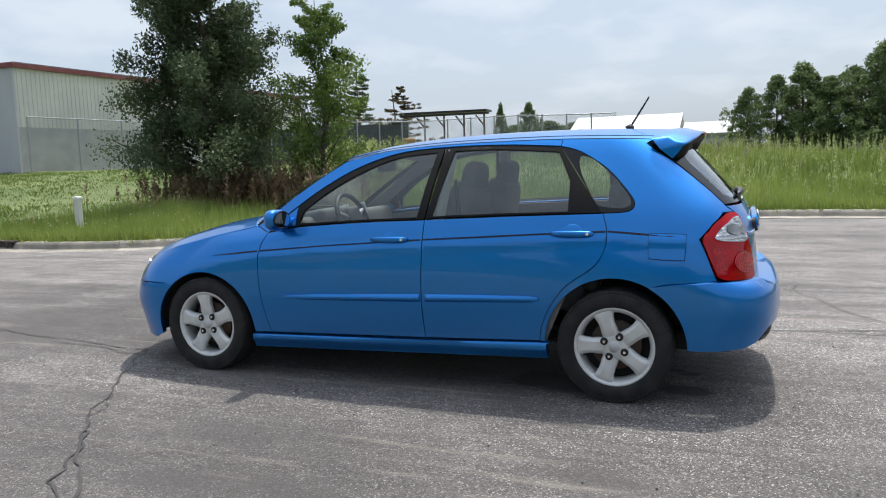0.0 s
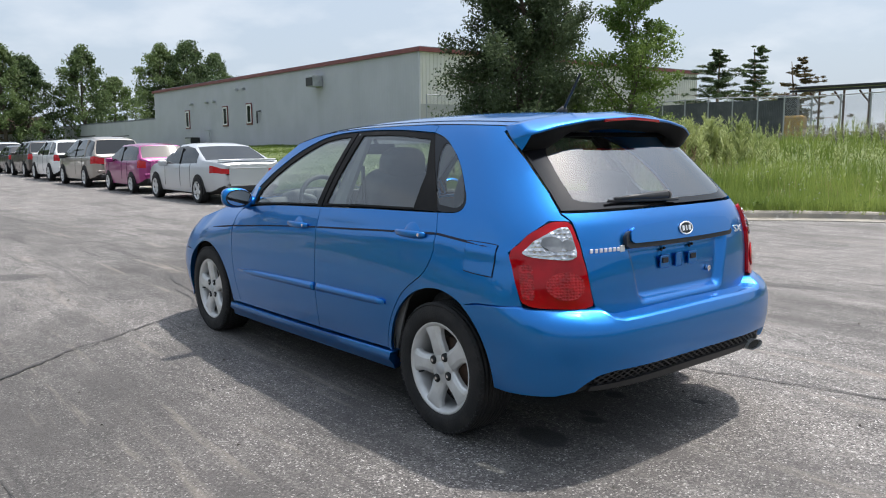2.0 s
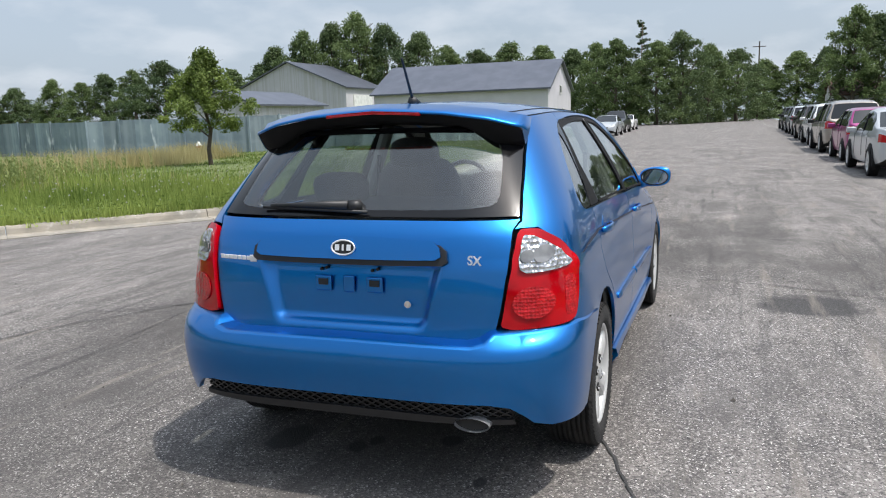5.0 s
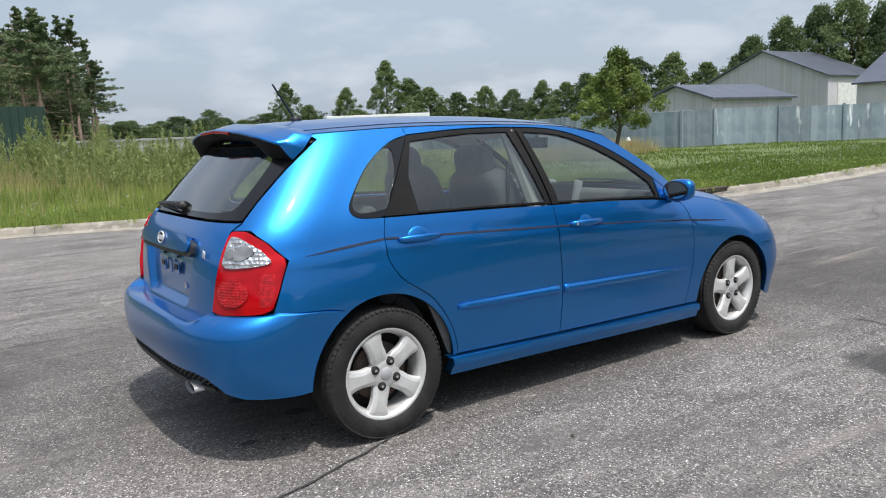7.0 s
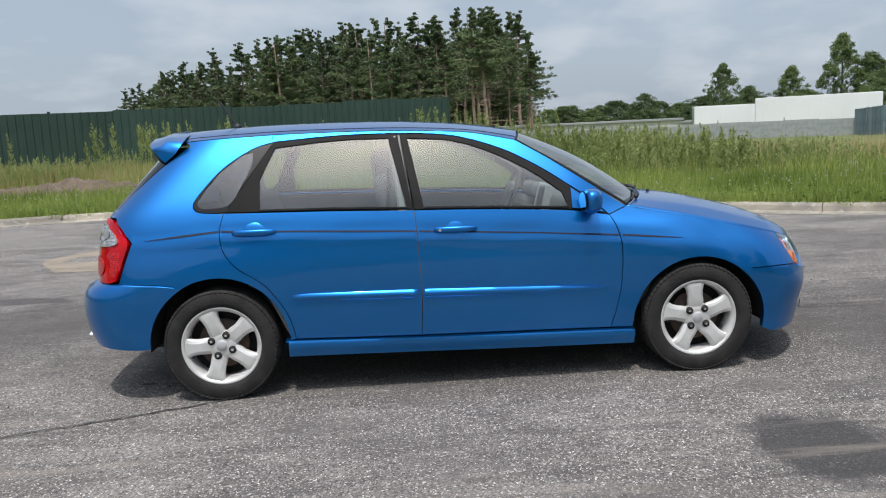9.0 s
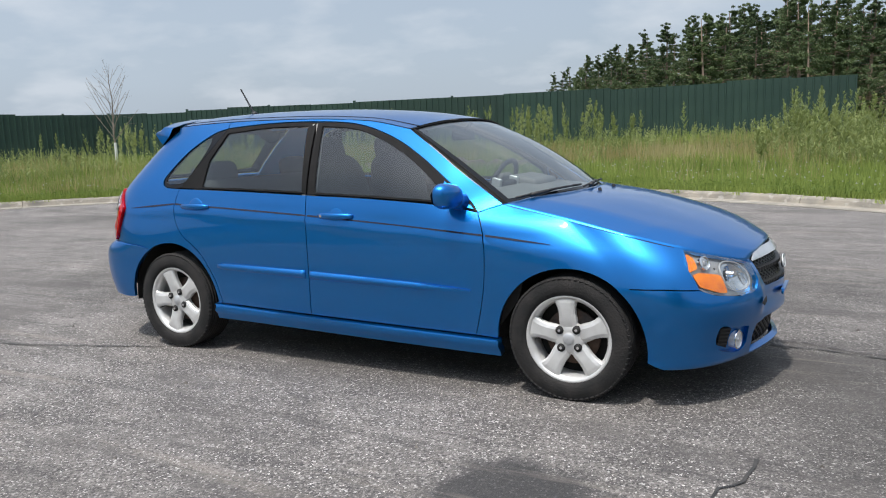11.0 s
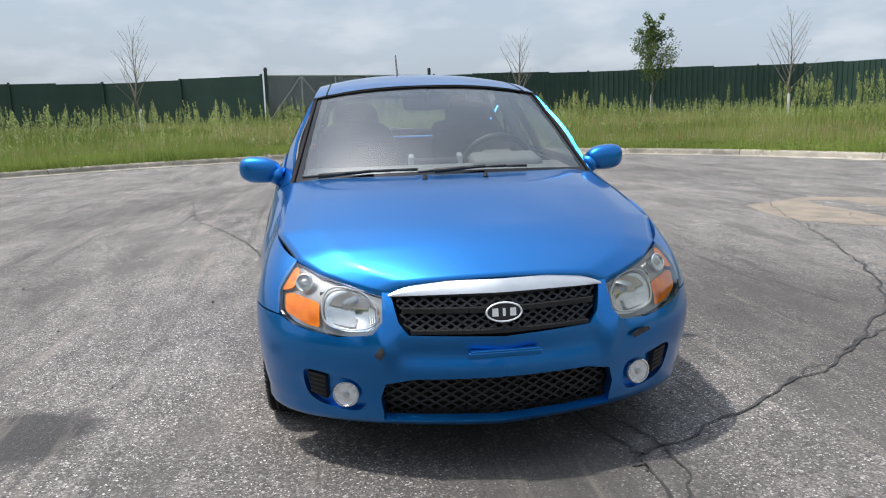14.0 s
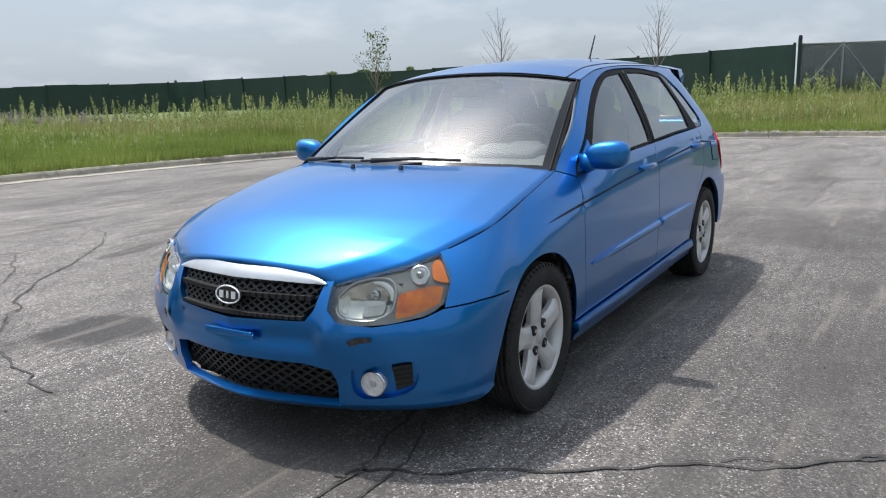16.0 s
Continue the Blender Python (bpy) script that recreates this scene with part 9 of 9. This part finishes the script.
def tree(name, label, at, h, mat, seed, trunk=0.12, first=0.2, n=10, reach=0.38, up=0.55, count=6000, size=0.07, spread=0.55, bark=None, droop=0.0, crown=None):
    th = thing(name, label, "tree", (at[0], at[1], soil_z(*at) - 0.05), random.Random(seed).uniform(0, 360))
    bm, ends = limb_set(h, trunk, seed, first, n, reach, up)
    part("trunk", bm, bark or m_trunk, th)
    if count:
        part("crown", tri_mesh("crown", leaves(crown or ends, count, size, spread, seed, droop), mat), None, th)
    return th


# the two trees behind the south kerb, with brush at their feet
tree("leafy_tree", "dense dark green tree with drooping low branches", (10.95, -11.8), 7.2, m_leaf_dark, 11, 0.15, 0.02, 54, 0.315, 0.45, 90000, 0.046, 0.24, droop=0.40)
tree("young_tree", "slim bright green young tree", (7.95, -12.6), 5.9, m_leaf_light, 12, 0.07, 0.08, 34, 0.22, 0.95, 22000, 0.042, 0.32)
gx, gy = GR.normal(9.6, 1.5, 420), GR.normal(-11.7, 0.5, 420)
blades("brush", gx, gy, land_z(gx, gy), 0.75, 0.012, 7, 0.5, 0.2, m_straw, "dry brush round the foot of the tree", "brush")
m_seed = leafy("brown_seed_heads", (0.11, 0.070, 0.045), (0.24, 0.165, 0.105))
gx, gy = GR.normal(9.3, 1.6, 330), GR.normal(-11.4, 0.55, 330)
spires("seed_heads", gx, gy, land_z(gx, gy), GR.uniform(0.6, 1.25, len(gx)), m_seed, "brown seeding weeds between the two trees", 0.05, 40, 0.10, 0.35)
m_leaf_round = leafy("glossy_green_leaves", (0.065, 0.105, 0.022), (0.235, 0.30, 0.08))
# garden tree by the grey fence
tree("round_tree", "neat round-crowned green tree by the fence", (19.6, 16.6), 4.25, m_leaf_round, 13, 0.09, 0.26, 14, 0.26, 0.9, 17000, 0.058, 1.0, crown=egg(4.25, 0.33, 0.29, 95, 5, 0.082))
# saplings along the west fence
for x, y, h, lv, sd in ((-26.9, 19.4, 5.0, 0, 21), (-34.0, 16.2, 5.2, 5200, 22), (-33.6, 9.1, 4.7, 0, 23), (-31.6, -8.6, 5.0, 0, 24), (-32.0, -17.0, 5.3, 0, 25), (-29.0, -22.6, 4.6, 700, 26)):
    sp = tree("sapling", "leafy young sapling with a white trunk guard" if lv > 1000 else "bare thin sapling with a white trunk guard", (x, y), h, m_leaf_mid, sd, 0.05, 0.26, 26, 0.24, 1.6, lv, 0.06, 0.45, m_twig)
    part("trunk_guard", rod((0, 0, 0), (0, 0, 1.15), 0.065, 0.06, 10), m_trunk_white, sp)


def pine(h, seed, bare=0.35, mat=None, wide=0.16):
    """A pine: bare trunk below, whorls of needle clumps above. Returns trunk and crown meshes."""
    rr = random.Random(seed)
    bm = rod((0, 0, 0), (rr.gauss(0, 0.02) * h, rr.gauss(0, 0.02) * h, h * 0.97), 0.011 * h + 0.05, 0.03, 7)
    cs = []
    k = int(18 + h)
    for i in range(k):
        f = bare + (1 - bare) * i / k
        for _ in range(3):
            a = rr.uniform(0, 6.283)
            if rr.random() < 0.22:
                continue
            L = h * wide * (1.06 - ((f - bare) / (1 - bare)) ** 1.7) * rr.uniform(0.25, 1.25)
            p, q = Vector((0, 0, f * h)), Vector((math.cos(a) * L, math.sin(a) * L, f * h + 0.12 * L))
            rod(p, q, 0.05, 0.015, 4, bm, False)
            g = 1 - 0.6 * (f - bare) / (1 - bare)
            cs += [(q, h * 0.032 * g), (p.lerp(q, 0.72), h * 0.038 * g), (p.lerp(q, 0.4), h * 0.036 * g)]
    for i in range(5):
        a, L = rr.uniform(0, 6.283), h * rr.uniform(0.0, 0.035)
        cs.append((Vector((math.cos(a) * L, math.sin(a) * L, h * rr.uniform(0.95, 1.02))), h * 0.012))
    for i in range(14):
        a, f, L = rr.uniform(0, 6.283), rr.uniform(0.12, max(bare, 0.3)), h * rr.uniform(0.05, 0.13)
        rod((0, 0, f * h), (math.cos(a) * L, math.sin(a) * L, f * h + rr.uniform(-0.03, 0.05) * h), 0.05, 0.015, 4, bm, False)
    me = bpy.data.meshes.new("trunk")
    bm.to_mesh(me)
    bm.free()
    me.materials.append(m_trunk_pine)
    return me, tri_mesh("crown", leaves(cs, 12000, 0.165 * h / 16, 0.85, seed, 0.0, 0.5, True), mat or m_needle)


m_trunk_pine = material("pine_bark", (0.36, 0.26, 0.20), 0.9, second=(0.22, 0.165, 0.13), scale=2)
PINES = [pine(16, s, b, None, w) for s, b, w in ((1, 0.18, 0.20), (2, 0.12, 0.23), (3, 0.08, 0.21), (4, 0.24, 0.20), (5, 0.45, 0.20), (6, 0.52, 0.17), (7, 0.40, 0.19))]
BROAD = []
m_leaf_far = leafy("distant_green_leaves", (0.062, 0.098, 0.036), (0.165, 0.220, 0.085))
m_leaf_far_dark = leafy("distant_dark_leaves", (0.046, 0.076, 0.034), (0.125, 0.172, 0.072))
for s, mt, base, wide, n in ((1, m_leaf_far_dark, 0.04, 0.36, 84), (2, m_leaf_far, 0.02, 0.33, 76), (3, m_leaf_far_dark, 0.01, 0.40, 92), (4, m_leaf_far, 0.02, 0.27, 70), (5, m_leaf_far, 0.0, 0.42, 74)):
    bm, ends = limb_set(10, 0.24, 40 + s, 0.15, 14, 0.3, 0.8)
    me = bpy.data.meshes.new("trunk")
    bm.to_mesh(me)
    bm.free()
    me.materials.append(m_trunk)
    BROAD.append((me, tri_mesh("crown", leaves(egg(10, base, wide, int(n * 3.4), 70 + s, 0.062), 17000, 0.120, 1.05, 60 + s, 0.0, 1.1, True), mt)))


BROWN = [pine(16, 8, 0.10, m_needle_brown, 0.24)]


def far_tree(kind, x, y, h, k, wide=1.0, group=""):
    pair, base_h, nm, lab = ((PINES, 16, "pine_tree", "tall dark pine with a bare lower trunk") if kind == "pine" else (BROWN, 16, "browning_conifer", "small conifer with browning needles") if kind == "brown" else (BROAD, 10, "far_tree", "broad leafy tree in the distance"))
    th = thing(nm, lab, "tree", (x, y, -0.3 if abs(x) + abs(y) > 60 else soil_z(x, y) - 0.1), (k * 77) % 360, group)
    sc = h / base_h
    th.scale = (sc * wide, sc * wide, sc)
    tm, cm = pair[k % len(pair)]
    part("trunk", tm, None, th)
    part("crown", cm, None, th)
    return th


def polar(cx, cy, az, d):
    return cx + d * math.cos(radians(az)), cy + d * math.sin(radians(az))


def row_of_trees(eye, rows, eye_h=1.37):
    """Far trees from azimuth, elevation of the top, distance, kind and breadth."""
    for k, (az, el, d, kind, wide) in enumerate(rows):
        x, y = polar(*eye, az, d)
        far_tree(kind, x, y, eye_h + d * math.tan(radians(el)) + 0.3, k + int(d), wide)


# the pine wood to the north
rp = random.Random(9)
tops = [(108.6, 3.9), (107.0, 4.9), (103.9, 6.2), (99.3, 7.0), (95.3, 7.7), (92, 8.1), (88.8, 8.8), (85.5, 8.5), (82.3, 8.9), (80.6, 8.0), (79.8, 5.6)]
for i in range(66):
    az = 80.0 + 28.4 * (i + rp.uniform(-0.5, 0.5)) / 65
    el = float(np.interp(az, [t[0] for t in tops][::-1], [t[1] for t in tops][::-1])) * rp.choice((0.72, 0.84, 0.92, 0.98, 1.02))
    d = rp.uniform(92, 138)
    x, y = polar(-0.3, -4.9, az, d)
    far_tree("pine", x, y, 1.6 + d * math.tan(radians(el)), (rp.choice((4, 5, 6)) if az < 88 or i % 6 == 0 else rp.choice((0, 1, 2, 3))) + 7 * (i % 5), rp.uniform(0.9, 1.4), "pine wood")
# its dark inner rows and undergrowth
for i in range(46):
    az = 80.6 + 27.4 * (i + rp.uniform(-0.5, 0.5)) / 45
    el = float(np.interp(az, [t[0] for t in tops][::-1], [t[1] for t in tops][::-1])) * rp.uniform(0.66, 0.86)
    d = rp.uniform(140, 165)
    far_tree("pine", *polar(-0.3, -4.9, az, d), 1.6 + d * math.tan(radians(el)), rp.choice((0, 1, 2, 3)) + 7 * (i % 5), rp.uniform(1.0, 1.4), "pine wood")
for i in range(24):
    az, d = 81.0 + 27.0 * i / 23, rp.uniform(128, 150)
    far_tree("b", *polar(-0.3, -4.9, az, d), rp.uniform(6.5, 9.5), 5 * i + 2 * (i % 2), rp.uniform(1.0, 1.4))
row_of_trees((-3.0, -3.75), [(77, 1.7, 210, "b", 2.2), (74.5, 1.6, 230, "b", 2.4), (71.2, 2.3, 190, "b", 1.3), (69, 1.5, 220, "b", 2.2), (65.8, 4.0, 165, "b", 0.8), (64.3, 2.4, 190, "b", 1.4), (61.6, 3.5, 165, "b", 1.0),
                             (58.6, 5.3, 172, "b", 0.8), (57.0, 4.0, 175, "b", 1.2), (55.5, 3.3, 150, "b", 1.3), (53.5, 2.9, 150, "b", 1.3), (51.5, 3.2, 150, "b", 1.2), (49.5, 2.9, 150, "b", 1.3), (47.3, 3.4, 145, "b", 1.1),
                             (45.6, 3.2, 140, "b", 1.2), (44.2, 3.8, 140, "b", 1.1), (42.5, 4.0, 130, "b", 1.1), (40.6, 4.6, 125, "b", 1.2), (38.2, 4.8, 125, "b", 1.1), (36, 4.0, 130, "b", 1.2), (34, 4.4, 130, "b", 1.1)])
row_of_trees((-4.6, -0.9), [(31.5, 5.6, 120, "b", 0.9), (29.4, 6.6, 115, "b", 0.9), (27.4, 7.2, 118, "b", 0.8), (25.6, 7.8, 118, "b", 0.9), (23.6, 7.0, 118, "b", 0.9), (21.2, 6.4, 120, "b", 0.9), (19.2, 5.3, 130, "b", 1.1), (17, 5.0, 135, "b", 1.1),
                            (14.7, 5.4, 135, "b", 1.2), (12.4, 5.1, 135, "b", 1.2), (10.2, 4.8, 130, "b", 1.2), (8.6, 5.1, 118, "b", 1.0), (7.2, 5.3, 112, "b", 1.0), (5.5, 6.4, 115, "pine", 1.0), (4.4, 5.0, 110, "b", 1.1), (2.7, 5.6, 112, "b", 1.0),
                            (0.9, 4.6, 120, "b", 1.1), (-0.9, 4.2, 125, "b", 1.2), (-2.6, 3.4, 150, "b", 1.3), (-4.6, 3.8, 150, "b", 1.3), (-6.3, 4.0, 150, "b", 1.2), (-7.9, 6.4, 125, "b", 0.9), (-9.2, 5.9, 128, "b", 1.0), (-12.6, 6.6, 128, "b", 0.9),
                            (-14.8, 4.6, 150, "b", 1.2), (2, 3.0, 170, "b", 1.6), (-1.5, 2.6, 190, "b", 1.8), (6.5, 3.6, 150, "b", 1.4), (-17.4, 6.9, 118, "b", 0.9), (-19.2, 7.2, 118, "b", 0.95), (-21.0, 6.4, 122, "b", 0.9)])
# the low far edge of the woods
row_of_trees((-3.0, -3.75), [(47.0 + 1.55 * k, (1.5, 1.9, 1.35, 1.7)[k % 4], 205 + 9 * (k % 3), "b", 2.7) for k in range(21)])
# south: conifers, brush and far woods
row_of_trees((-1.9, 4.9), [(-60.8, 6.0, 62, "pine", 2.0), (-63.4, 6.2, 64, "pine", 2.0), (-66.2, 5.3, 58, "brown", 1.7), (-73.5, 3.9, 60, "b", 0.4), (-75.6, 3.9, 60, "b", 0.6), (-81.6, 2.7, 90, "b", 0.9), (-77, 2.5, 120, "b", 2.2), (-79, 2.4, 125, "b", 2.2),
                           (-74.5, 2.3, 125, "b", 2.0), (-90.6, 4.2, 72, "b", 0.9), (-92.4, 4.9, 74, "b", 0.9), (-94.0, 5.6, 72, "b", 1.0), (-95.6, 4.6, 72, "b", 1.0), (-97.0, 5.2, 74, "b", 1.0), (-98.8, 6.6, 72, "b", 1.0), (-100.8, 6.0, 74, "b", 1.0), (-103.4, 5.5, 76, "b", 1.1)], 1.32)
# thin treetops over the west fence
row_of_trees((4.0, 2.1), [(-129.2, 1.6, 120, "b", 0.5), (-140.0, 1.9, 150, "b", 2.2), (-142.2, 2.0, 150, "b", 2.0), (-145.6, 2.1, 150, "b", 1.4), (178, 2.3, 170, "b", 2.0), (174, 2.2, 170, "b", 2.0)], 1.27)
